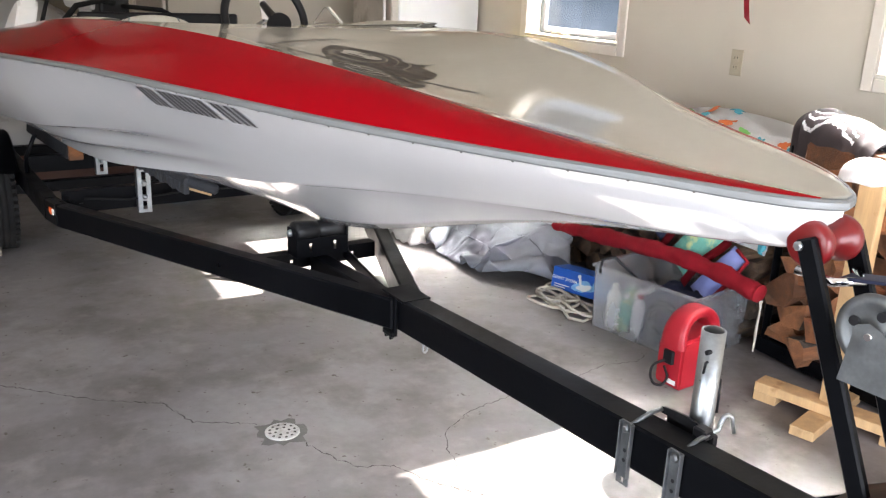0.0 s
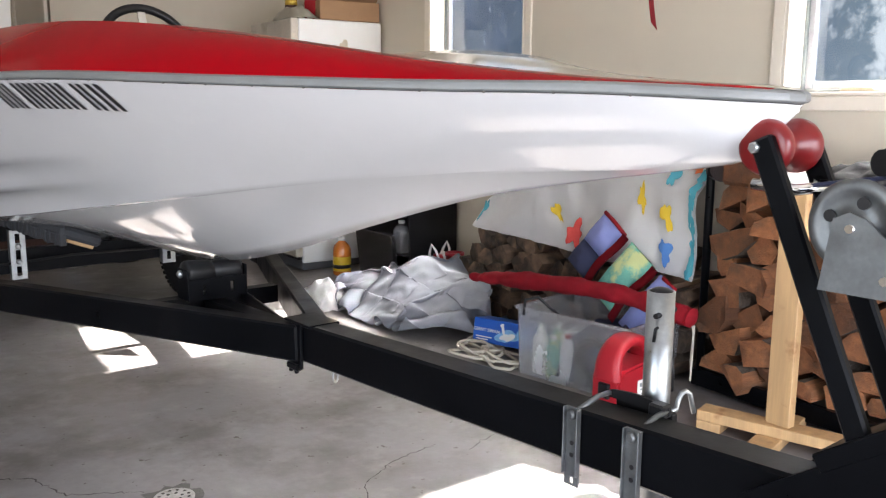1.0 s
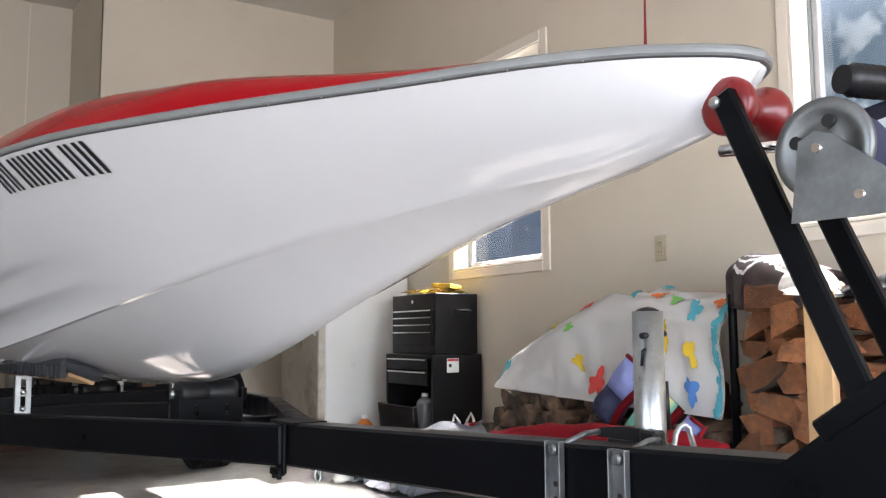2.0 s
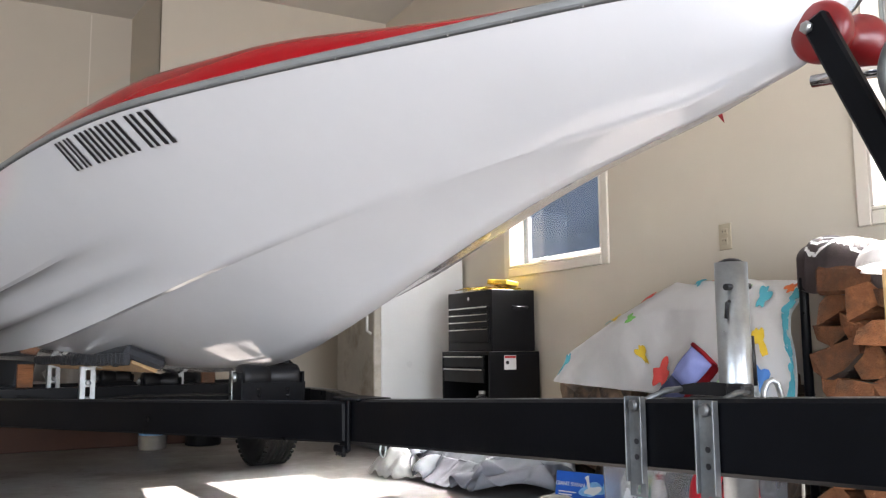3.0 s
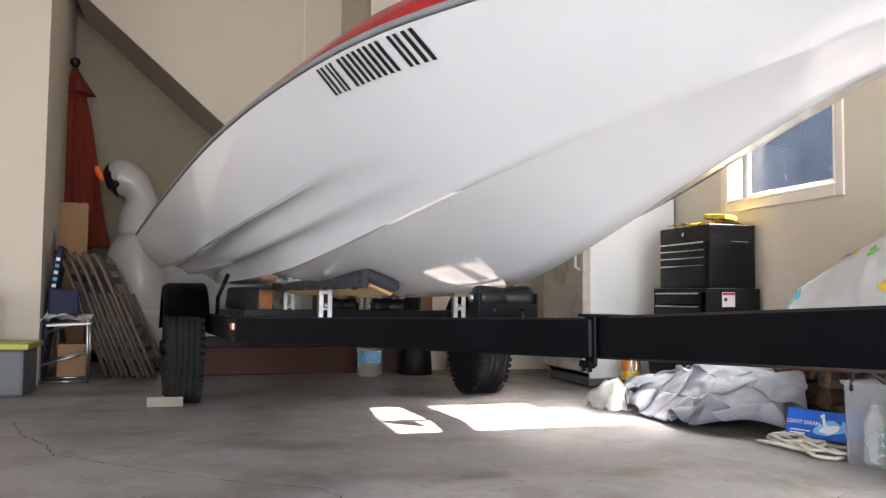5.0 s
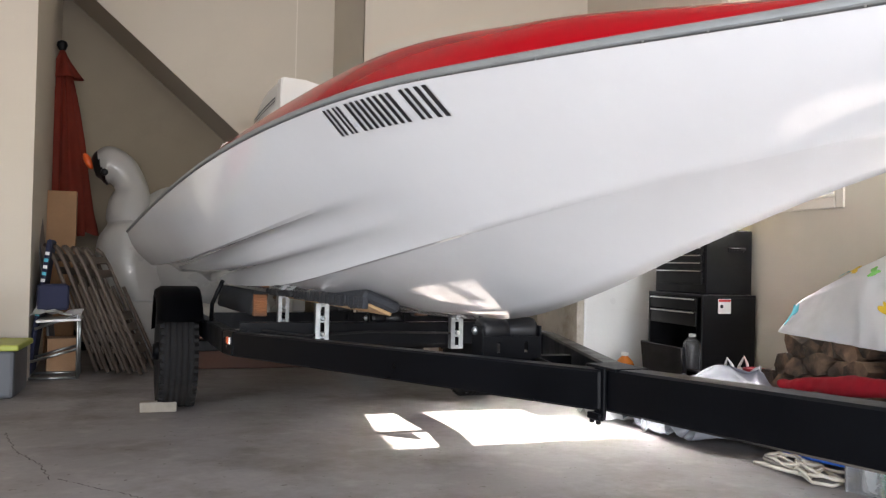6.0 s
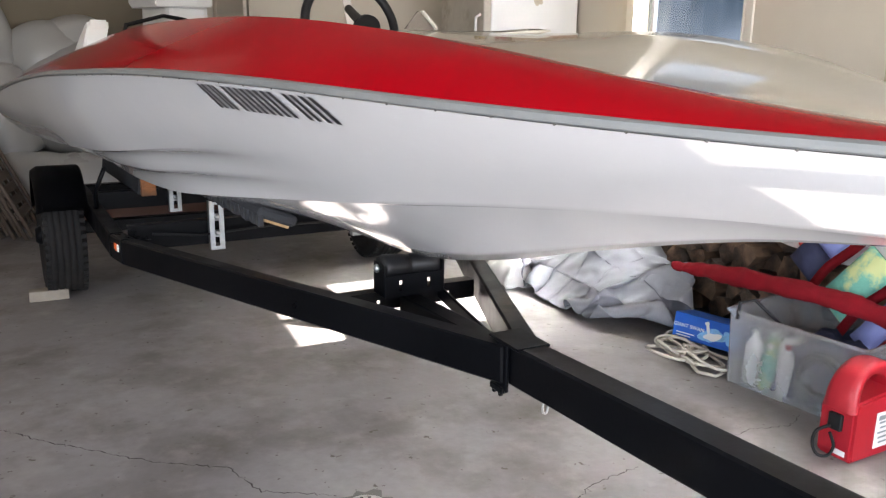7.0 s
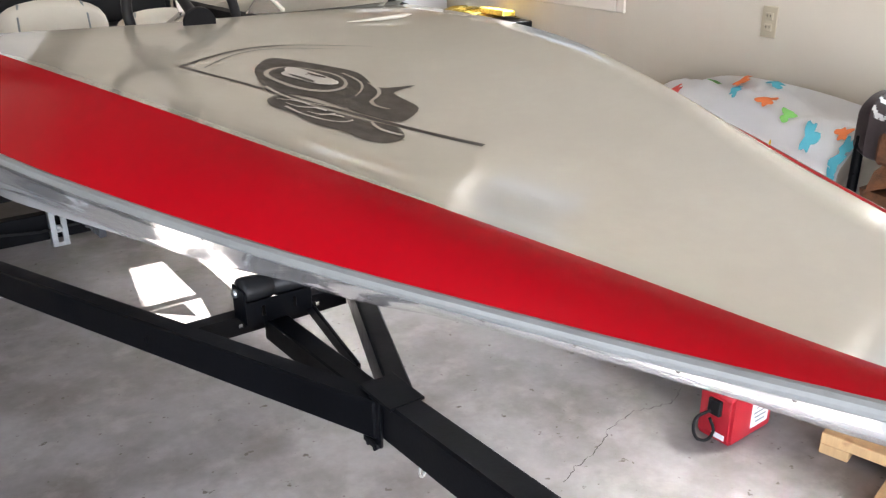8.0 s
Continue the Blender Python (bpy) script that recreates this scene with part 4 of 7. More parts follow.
def red_band(bm, s):
    rows = []
    n = 70
    for i in range(n + 1):
        v = -0.275 + (4.6 + 0.275) * (i / n) ** 1.2
        a = Vector((s * at_v(SHEER, v, 1), v, at_v(SHEER, v, 2) + 0.019))
        b = Vector((s * at_v(RED, v, 1), v, at_v(RED, v, 2)))
        if s > 0:
            b = a + (b - a) * (0.20 + 0.20 * max(0, min(1, (0.1 - v) / 0.3)) + 0.80 * min(1, max(0, (v - 1.6) / 0.6)))
        row = []
        for k in range(9):
            t = k / 8
            bul = (0.007 + 0.024 * math.exp(-((v - 0.38) / 0.42) ** 2) * (s < 0)) * math.sin(math.pi * t) ** 0.8 * min(1, (v + 0.3))
            row.append((KEEL_X + a.x + (b.x - a.x) * t + s * bul * 0.6, v, a.z + (b.z - a.z) * t + bul))
        rows.append(row)
    sheet(bm, rows)


for s in (-1, 1):
    bm = bmesh.new()
    red_band(bm, s)
    part("deck_stripe", bm, M["red"], boat, "glossy red stripe along the deck edge")


def foredeck(bm):
    rows = []
    n = 46
    for i in range(n + 1):
        v = -0.274 + (DASH + 0.274) * (i / n) ** 1.2
        ur, zr, zc = at_v(RED, v, 1), at_v(RED, v, 2), spline(DISH, v)
        row = []
        for k in range(25):
            t = -1 + 2 * k / 24
            row.append((KEEL_X + ur * t, v, zc + (zr - (0.016 * min(1, max(0, v + 0.1)) if t > 0 else 0) - zc) * abs(t) ** 2.4))
        edge, rim = Vector((KEEL_X + at_v(SHEER, v, 1), v, at_v(SHEER, v, 2) + 0.019)), Vector(row[-1])
        row += [rim + (edge - rim) * q + Vector((0.6, 0, 1)) * 0.006 * math.sin(math.pi * q) * min(1, v + 0.3) for q in (0.2, 0.45, 0.65, 0.80)]
        rows.append(row)
    # bow cap ahead of the stripe
    nose = []
    for v in (-0.2935, -0.288, -0.281):
        us = at_v(SHEER, v, 1) * 0.985
        nose.append([(KEEL_X + us * (-1 + 2 * min(k, 24) / 24), v, at_v(SHEER, v, 2) + 0.0215) for k in range(29)])
    sheet(bm, nose + rows)
    # dashboard drop at the cockpit's front
    ur, zr, zc = at_v(RED, DASH, 1), at_v(RED, DASH, 2), spline(DISH, DASH)
    top = [(KEEL_X + ur * (-1 + 2 * k / 24), DASH, zc + (zr - zc) * abs(-1 + 2 * k / 24) ** 2.4) for k in range(25)]
    sheet(bm, [top, [(x, DASH + 0.05, z - 0.02) for x, y, z in top], [(x * 0.97, DASH + 0.09, z - 0.30) for x, y, z in top]])


bm = bmesh.new()
foredeck(bm)
part("foredeck", bm, M["deck"], boat, "dished cream gelcoat foredeck")


def coaming(bm, s):
    rows = []
    for i in range(45):
        v = DASH + (4.6 - DASH) * i / 44
        ur, zr = at_v(RED, v, 1), at_v(RED, v, 2)
        dip = 0.02 * math.sin((v - DASH) * 3.2)
        rows.append([(KEEL_X + s * (ur - d), v, zr + z) for d, z in ((0, 0), (0.03, 0.004), (0.075, 0.002 + dip * 0.3), (0.10, -0.02), (0.115, -0.06), (0.125, -0.06 - 0.20 * max(0.0, min(1, (4.5 - v) / 0.8))))])
    sheet(bm, rows)


for s in (-1, 1):
    bm = bmesh.new()
    coaming(bm, s)
    part("coaming", bm, M["cream"], boat, "cream cockpit coaming")
bm = bmesh.new()
box(bm, (KEEL_X, 3.62, 0.87), (1.20, 1.9, 0.04), bevel=0.01)
part("cockpit_floor", bm, M["carpet"], boat, "dark carpeted cockpit floor")


def seat(u, v, top):
    """A bucket seat with a rounded, bolstered back."""
    s = tpart("seat", "cream vinyl bucket seat", "cream", lambda bm: box(bm, (u, v, 0.92), (0.42, 0.44, 0.16), bevel=0.04, seg=3), boat)
    def back(bm):
        rows = []
        for k in range(13):
            a = math.pi * k / 12
            x, arch = -math.cos(a), max(0.0, math.sin(a)) ** 0.45
            z1 = top - 0.16 * (1 - arch)
            deep = 0.035 * abs(x) ** 2
            rows.append([(u + 0.205 * x, v + 0.235 - deep - 0.02 * arch + dy, z) for dy, z in ((0.0, 0.92), (-0.012, (0.92 + z1) / 2), (0.0, z1 - 0.03), (0.03, z1), (0.07, z1 - 0.005), (0.09, z1 - 0.03), (0.10, 0.92))])
        sheet(bm, rows)
    b = tpart("seat_back", "", "cream", back, s)
    for q in (-0.62, 0.62):
        tpart("piping", "grey seam piping", "greyink", lambda bm: tube(bm, [(u + 0.205 * q, v + 0.212, 0.98), (u + 0.205 * q * 1.04, v + 0.195, (0.92 + top) / 2), (u + 0.205 * q, v + 0.205, top - 0.06), (u + 0.205 * q * 0.9, v + 0.235, top - 0.014)], 0.005, 6), b)


seat(-0.205, 2.98, 1.312), seat(0.27, 3.12, 1.235)
tpart("rear_bench", "black vinyl rear bench", "blackplastic", lambda bm: box(bm, (KEEL_X, 4.05, 0.98), (1.15, 0.40, 0.22), bevel=0.04, seg=3), boat)
well = tpart("motor_well", "black splash well at the transom", "blackplastic", lambda bm: [box(bm, (KEEL_X, 4.35, 1.06), (1.32, 0.05, 0.26), bevel=0.012), box(bm, (0.14, 4.34, 1.15), (0.96, 0.04, 0.25), bevel=0.012), box(bm, (KEEL_X, 4.58, 0.95), (1.30, 0.42, 0.04), bevel=0.01), box(bm, (KEEL_X, 4.79, 1.02), (1.5, 0.05, 0.24), bevel=0.012)], boat)
tpart("hose", "", "rubber", lambda bm: [tube(bm, [(-0.42, 4.40, 1.20), (-0.30, 4.55, 1.30), (-0.10, 4.75, 1.33), (0.02, 4.95, 1.30)], 0.017, 8), tube(bm, [(-0.55, 4.30, 1.17), (-0.45, 4.55, 1.36), (-0.2, 4.8, 1.42), (-0.02, 4.98, 1.40)], 0.012, 8), tube(bm, [(0.35, 4.40, 1.19), (0.22, 4.6, 1.28), (0.05, 4.9, 1.29)], 0.015, 8)], well)
tpart("steering_ram", "chromed steering ram", "chrome", lambda bm: [tube(bm, [(-0.34, 4.70, 1.205), (0.30, 4.70, 1.205)], 0.012, 10), tube(bm, [(-0.30, 4.74, 1.235), (0.12, 4.74, 1.235)], 0.009, 10)], well)
def fin(bm):
    slab(bm, [(3.16, -0.01), (3.50, -0.055), (3.45, 0.05), (3.39, 0.105), (3.33, 0.122), (3.27, 0.085)], 0.085, pose(-0.735, 0, 1.250, 0, 0, 90))
    bmesh.ops.bevel(bm, geom=bm.edges[:], offset=0.012, segments=2, affect="EDGES")
    for q in bm.verts:
        q.co.x += 0.045 * (q.co.z - 1.25) / 0.12
tpart("gunwale_fin", "white moulded fin on the gunwale", "white", fin, boat)

for s in (-1, 1):
    tpart("side_panel", "black cockpit side panel", "blackplastic", lambda bm: beam(bm, (s * 0.53, DASH + 0.12, 1.08), (s * 0.66, 4.3, 1.03), 0.03, 0.30, 0.012), boat)
# helm
helm = tpart("helm_column", "black steering column boot", "blackplastic", lambda bm: lathe(bm, [(0.046, 0), (0.043, 0.018), (0.028, 0.040), (0.017, 0.06), (0.014, 0.20)], (-0.085, 1.96, 1.338), (-0.070, 2.19, 1.42), 20), boat)
HC = Vector((-0.055, 2.17, 1.347))
tilt = pose(HC.x, HC.y, HC.z, 68, 0, 2)
tpart("steering_wheel", "black padded steering wheel", "blackplastic", lambda bm: tube(bm, [tilt @ Vector((0.165 * math.cos(a), 0.165 * math.sin(a), 0)) for a in [k * math.pi / 24 for k in range(48)]], 0.0155, 10, closed=True), helm)
tpart("spoke", "", "chrome", lambda bm: [beam(bm, tilt @ Vector((0, 0, 0.0)), tilt @ Vector((0.16 * math.cos(a), 0.16 * math.sin(a), 0)), 0.03, 0.006, 0.001) for a in (math.pi / 2, math.pi * 7 / 6, math.pi * 11 / 6)], helm)
wing = tpart("windscreen_wing", "smoky clear windscreen wing", "smoke", lambda bm: slab(bm, [(0.0, 0.0), (0.115, 0.0), (0.062, 0.060), (0.050, 0.062)], 0.006, pose(0.10, 2.066, 1.340)), boat)
tpart("wing_edge", "cream moulded wing edge", "cream", lambda bm: beam(bm, (0.162, 2.06, 1.402), (0.222, 2.06, 1.342), 0.012, 0.014, 0.004, (0, 1, 0)), wing)


def deck_z(u, v):
    ur, zr, zc = at_v(RED, v, 1), at_v(RED, v, 2), spline(DISH, v)
    return zc + (zr - zc) * min(1, abs(u) / ur) ** 2.4


# thin tapering cream line laid on the deck surface
tpart("deck_cleat", "slim raised cream line on the foredeck", "cream", lambda bm: tube(bm, [(u, v, deck_z(u - KEEL_X, v) + 0.003) for u, v in ((0.285, 1.785), (0.34, 1.772), (0.39, 1.762), (0.43, 1.755), (0.465, 1.752), (0.485, 1.750))], [0.001, 0.003, 0.005, 0.006, 0.005, 0.001], 8), boat)


def rounded(outline, cuts=4):
    """The same closed outline with its corners eased into curves."""
    P = [Vector(p) for p in outline]
    out = []
    for k in range(len(P)):
        a, b, c, d = (P[(k + q) % len(P)] for q in (-1, 0, 1, 2))
        for t in [j / cuts for j in range(cuts)]:
            out.append(tuple(b + 0.4 * (c - a) * (t - 2 * t ** 2 + t ** 3) + 0.4 * (d - b) * (t ** 3 - t ** 2) + (c - b) * (3 * t ** 2 - 2 * t ** 3)))
    return out


def decal(name, outline, mat, lift=0.0012, label=""):
    """A thin sticker that follows the deck."""
    bm = bmesh.new()
    if len(outline) < 16:
        outline = rounded(outline)
    vs = [bm.verts.new((u, v, 0)) for u, v in outline]
    f = bm.faces.new(vs)
    bmesh.ops.triangulate(bm, faces=[f])
    bmesh.ops.subdivide_edges(bm, edges=bm.edges[:], cuts=2, use_grid_fill=True)
    for q in bm.verts:
        q.co.z = deck_z(q.co.x - KEEL_X, q.co.y) + lift
    return part(name, bm, M[mat], boat, label)


def strip(a, b, w0, w1, bend=0.0, n=10):
    """The outline of a tapering, curving stroke."""
    a, b = Vector(a), Vector(b)
    d = (b - a).normalized()
    q = Vector((-d.y, d.x))
    L, R = [], []
    for k in range(n + 1):
        t = k / n
        p = a + (b - a) * t + q * bend * math.sin(math.pi * t)
        w = w0 + (w1 - w0) * t
        L.append(tuple(p + q * w / 2)), R.append(tuple(p - q * w / 2))
    return L + R[::-1]


def blob(c, rx, ry, turn, wob, n=28, seed=1):
    r = random.Random(seed)
    ph = [r.uniform(0, 6.28) for _ in range(4)]
    out = []
    for k in range(n):
        a = 2 * math.pi * k / n
        s = 1 + wob * sum(math.sin((j + 2) * a + ph[j]) / (j + 1.5) for j in range(4))
        x, y = rx * s * math.cos(a), ry * s * math.sin(a)
        out.append((c[0] + x * math.cos(turn) - y * math.sin(turn), c[1] + x * math.sin(turn) + y * math.cos(turn)))
    return out


decal("decal_staff", strip((-0.310, 1.507), (-0.005, 0.79), 0.012, 0.016), "logo", label="dark decal stripe")
decal("decal_blade", strip((-0.310, 1.507), (0.200, 1.515), 0.014, 0.003, 0.125, 16), "logo")
decal("decal_blade", strip((-0.262, 1.485), (0.120, 1.530), 0.005, 0.002, 0.10, 16), "logo", 0.0014)
decal("decal_hood", [(-0.157, 1.447), (-0.078, 1.526), (-0.008, 1.437), (0.044, 1.323), (0.023, 1.203), (0.105, 1.175), (0.032, 1.152), (0.023, 1.042), (-0.063, 0.98), (-0.104, 1.049), (-0.143, 1.188), (-0.202, 1.252), (-0.199, 1.328)], "logo", 0.0018, "charcoal flame shaped decal")
decal("decal_skirt", [(-0.241, 1.204), (-0.2, 1.222), (-0.174, 1.129), (-0.122, 1.019), (-0.088, 0.955), (-0.111, 0.895), (-0.164, 0.875), (-0.193, 0.902), (-0.203, 0.962), (-0.234, 1.018), (-0.24, 1.095), (-0.258, 1.152)], "logo", 0.0018)
tilt = math.radians(-72)
decal("decal_light", blob((-0.090, 1.325), 0.112, 0.076, tilt, 0.06, 40, 12), "deck", 0.0030, "pale curved decal line")
decal("decal_shade", blob((-0.088, 1.325), 0.102, 0.066, tilt, 0.06, 40, 12), "logo", 0.0040)
decal("decal_light", blob((-0.080, 1.335), 0.074, 0.040, tilt, 0.22, 40, 7), "decklight", 0.0050, "pale oval decal patch")
for c, rx, ry, sd in (((-0.100, 1.322), 0.046, 0.006, 5), ((-0.060, 1.330), 0.034, 0.005, 6)):
    decal("decal_shade", blob(c, rx, ry, tilt, 0.3, 20, sd), "logo", 0.0060)
for p, q, w0, w1, bend in (((-0.205, 1.290), (-0.118, 1.090), 0.010, 0.004, -0.030), ((0.005, 1.330), (-0.060, 1.160), 0.008, 0.004, 0.030),
                           ((0.020, 1.235), (-0.045, 1.120), 0.010, 0.007, 0.020), ((-0.045, 1.120), (-0.040, 1.055), 0.012, 0.004, -0.012)):
    decal("decal_light", strip(p, q, w0, w1, bend, 12), "deck", 0.0042)
for k in range(6):
    decal("decal_light", strip((-0.148 - 0.006 * k, 1.020 + 0.024 * k), (-0.196 - 0.006 * k, 1.035 + 0.032 * k), 0.009, 0.003, 0.012 * (-1) ** k), "decklight", 0.0036)
decal("decal_light", strip((-0.232, 1.140), (-0.190, 1.020), 0.009, 0.004, -0.012, 12), "decklight", 0.0036)
decal("decal_light", strip((-0.118, 1.000), (-0.110, 0.905), 0.006, 0.012, -0.014, 12), "deck", 0.0036)

# registration mark on the bow: plain bars in place of the characters
def on_side(x, z):
    v = 1.410 - x
    sec = section(v)
    us, zs = sec[-1][0], sec[-1][1]
    zz = zs - 0.007 - (0.058 - z)
    for (u0, z0, _), (u1, z1, _) in zip(sec, sec[1:]):
        if z0 <= zz <= z1:
            u = u0 + (u1 - u0) * (zz - z0) / max(z1 - z0, 1e-6)
            return (KEEL_X - u - 0.0022, v, zz - 0.0012)
    return (KEEL_X - us, v, zz)


x = 0.0
for ch, gap in ((0.040, 0.014), (0.036, 0.030), (0.046, 0.010), (0.044, 0.010), (0.044, 0.010), (0.044, 0.034), (0.040, 0.014), (0.046, 0)):
    bm = bmesh.new()
    for dx, dw in ((0, ch * 0.33), (ch * 0.60, ch * 0.33)):
        vs = [bm.verts.new(on_side(x + dx + a + 0.42 * b, b)) for a, b in ((0, 0), (dw, 0), (dw, 0.029), (dw, 0.058), (0, 0.058), (0, 0.029))]
        bm.faces.new((vs[0], vs[1], vs[2], vs[5])), bm.faces.new((vs[5], vs[2], vs[3], vs[4]))
    part("registration_bar", bm, M["ink"], boat, "black bar of a registration mark")
    x += ch + gap


# ---- outboard motor on the transom ----
motor = thing("outboard_motor", "white outboard motor with grey stripes on the boat transom", "outboard motor", AXIS @ pose(0, 4.95, 0, 0, 0, 10) @ pose(0, -4.95, 0))


def cowl(bm):
    """Rounded box sections stacked upward; the top slopes down towards the stern."""
    rows = []
    for k, (z, g) in enumerate(((1.50, 0.90), (1.53, 0.98), (1.60, 1.0), (1.78, 1.0), (1.90, 0.985), (1.98, 0.95), (2.03, 0.88), (2.055, 0.74), (2.06, 0.4), (2.06, 0.02))):
        ring = []
        for j in range(36):
            a = 2 * math.pi * j / 36
            ca, sa = math.cos(a), math.sin(a)
            x = 0.185 * g * math.copysign(abs(ca) ** 0.45, ca)
            y = 0.30 * g * math.copysign(abs(sa) ** 0.55, sa)
            drop = max(0, (y + 0.05)) * 0.42 * max(0, (z - 1.70) / 0.36)
            ring.append((KEEL_X - 0.035 + x, 5.24 + y, z - 0.025 - drop))
        rows.append(ring + [ring[0]])
    sheet(bm, rows)
    bmesh.ops.remove_doubles(bm, verts=bm.verts, dist=0.0005)


bm = bmesh.new()
cowl(bm)
cw = part("cowl", bm, M["white"], motor, "white moulded cowl")
bm = bmesh.new()
slab(bm, [(-0.212, 1.48), (0.152, 1.48), (0.156, 1.78), (0.142, 1.950), (0.100, 2.015), (-0.05, 2.038), (-0.205, 2.040), (-0.216, 2.02), (-0.220, 1.78)], 0.085, pose(KEEL_X - 0.005, 4.918, 0))
bmesh.ops.bevel(bm, geom=bm.edges[:], offset=0.009, segments=2, affect="EDGES", clamp_overlap=True)
part("front_panel", bm, M["white"], cw, "white front panel with crisp edges")
for k in range(7):
    bm = bmesh.new()
    box(bm, (KEEL_X - 0.045, 4.917, 1.785 - 0.033 * k), (0.185, 0.007, 0.008), bevel=0.002)
    part("louvre", bm, M["sash"], cw)
for z, h in ((1.905, 0.012), (1.525, 0.014), (1.885, 0.007)):
    bm = bmesh.new()
    rows = [[(KEEL_X - 0.225 - 0.006 * math.sin(math.pi * t), 5.02 + 0.42 * t, z + dz - 0.10 * t * (z > 1.7)) for t in [j / 12 for j in range(13)]] for dz in (0, h)]
    sheet(bm, rows)
    bmesh.ops.solidify(bm, geom=bm.faces[:], thickness=0.008)
    part("stripe", bm, M["greyink"], cw, "grey trim stripe")
bm = bmesh.new()
slab(bm, [(0.0, 0.0), (0.10, 0.0), (0.10, 0.13), (0.02, 0.15)], 0.004, pose(KEEL_X - 0.224, 5.30, 1.64, 0, 0, -90))
part("badge", bm, M["ink"], cw, "black badge shape")
bm = bmesh.new()
slab(bm, [(0.0, 0.0), (0.11, 0.0), (0.11, 0.035), (0.0, 0.035)], 0.004, pose(KEEL_X - 0.224, 5.22, 1.60, 0, 0, -90))
part("badge", bm, M["redink"], cw, "small red badge shape")
bm = bmesh.new()
box(bm, (KEEL_X + 0.01, 5.22, 1.38), (0.27, 0.50, 0.25), bevel=0.04, seg=2)
part("lower_cowl", bm, M["white"], motor, "white lower cowl")
bm = bmesh.new()
box(bm, (KEEL_X + 0.01, 4.98, 1.16), (0.20, 0.16, 0.42), bevel=0.02, seg=2)
part("clamp_bracket", bm, M["blackplastic"], motor, "black clamp bracket over the transom")
bm = bmesh.new()
box(bm, (KEEL_X + 0.01, 5.24, 0.86), (0.13, 0.28, 0.85), bevel=0.03, seg=2)
part("midsection", bm, M["white"], motor)
bm = bmesh.new()
for k in range(3):
    a = 2 * math.pi * k / 3
    box(bm, (KEEL_X + 0.01 + 0.09 * math.cos(a), 5.52, 0.42 + 0.09 * math.sin(a)), (0.13, 0.012, 0.07), Matrix.Rotation(-a, 4, "Y") @ Matrix.Rotation(0.5, 4, "X"), bevel=0.004)
lathe(bm, [(0.02, 0), (0.055, 0.08), (0.055, 0.30), (0.03, 0.36)], (KEEL_X + 0.01, 5.22, 0.42), (KEEL_X + 0.01, 9, 0.42), 16)
box(bm, (KEEL_X + 0.01, 5.30, 0.45), (0.05, 0.26, 0.14), bevel=0.015)
part("propeller", bm, M["steel"], motor, "metal propeller and gear case")


def lettering(text, size, mat, parent, at, name="lettering", depth=0.0008, bold=0.0):
    """Raised flat letters in the built-in font."""
    cu = bpy.data.curves.new(name, "FONT")
    cu.body, cu.size, cu.extrude, cu.offset = text, size, depth, size * bold
    cu.align_x = "CENTER"
    cu.materials.append(mat)
    ob = new(name, cu)
    ob.parent = parent
    ob.matrix_basis = at
    return tagged(ob, "printed lettering")


v8 = lettering("V8", 0.118, M["greyink"], cw, pose(KEEL_X - 0.055, 4.916, 1.822, 90, 0, 0), bold=0.032)
v8.data.shear = 0.15

# ---- floor details ----
def crack(pts, w=0.005, seed=1):
    r = random.Random(seed)
    bm = bmesh.new()
    line = []
    for (x0, y0), (x1, y1) in zip(pts, pts[1:]):
        n = max(2, int(math.hypot(x1 - x0, y1 - y0) / 0.014))
        for k in range(n):
            t = k / n
            line.append((x0 + (x1 - x0) * t + r.uniform(-0.007, 0.007), y0 + (y1 - y0) * t + r.uniform(-0.007, 0.007)))
    line.append(pts[-1])
    rows = []
    for i, (x, y) in enumerate(line):
        a, b = line[max(i - 1, 0)], line[min(i + 1, len(line) - 1)]
        d = Vector((b[0] - a[0], b[1] - a[1])).normalized()
        ww = w * r.uniform(0.15, 1.0) / 2
        rows.append([(x - d.y * ww, y + d.x * ww, 0.0012), (x + d.y * ww, y - d.x * ww, 0.0012)])
    sheet(bm, rows, smooth=False)
    return single("floor_crack", bm, M["crack"], "dark hairline crack in the concrete", "crack", kind="structure")


crack([(0.05, 4.0), (0.372, 3.668), (0.66, 3.42), (0.895, 3.278), (0.958, 3.098), (1.06, 3.05), (1.159, 2.991)], 0.006, 1)
crack([(1.27, 2.80), (1.31, 2.70), (1.385, 2.582), (1.481, 2.549), (1.56, 2.40), (1.70, 2.25)], 0.007, 2)
crack([(2.10, 2.81), (1.93, 2.78), (1.821, 2.725), (1.73, 2.66), (1.691, 2.55), (1.66, 2.40)], 0.005, 3)
crack([(2.88, 2.92), (2.78, 2.86), (2.62, 2.89), (2.481, 2.858), (2.40, 2.80), (2.33, 2.765), (2.25, 2.75), (2.17, 2.71)], 0.004, 4)
crack([(-0.30, 4.9), (-0.18, 4.5), (-0.05, 4.25), (0.02, 4.0)], 0.006, 5)
drain = thing("floor_drain", "round white slotted drain set in patched concrete", "drain", Matrix.Translation((1.223, 2.903, 0)))
bm = bmesh.new()
vs = [bm.verts.new((x, y, 0.0016)) for x, y in [(0.088 * (1 + 0.16 * math.sin(2.3 * k) + 0.1 * math.sin(5.1 * k)) * math.cos(k * math.pi / 12), 0.088 * (1 + 0.16 * math.sin(2.3 * k) + 0.1 * math.sin(5.1 * k)) * math.sin(k * math.pi / 12)) for k in range(24)]]
bm.faces.new(vs)
part("mortar_patch", bm, M["patch"], drain, "dark rough mortar patch")
bm = bmesh.new()
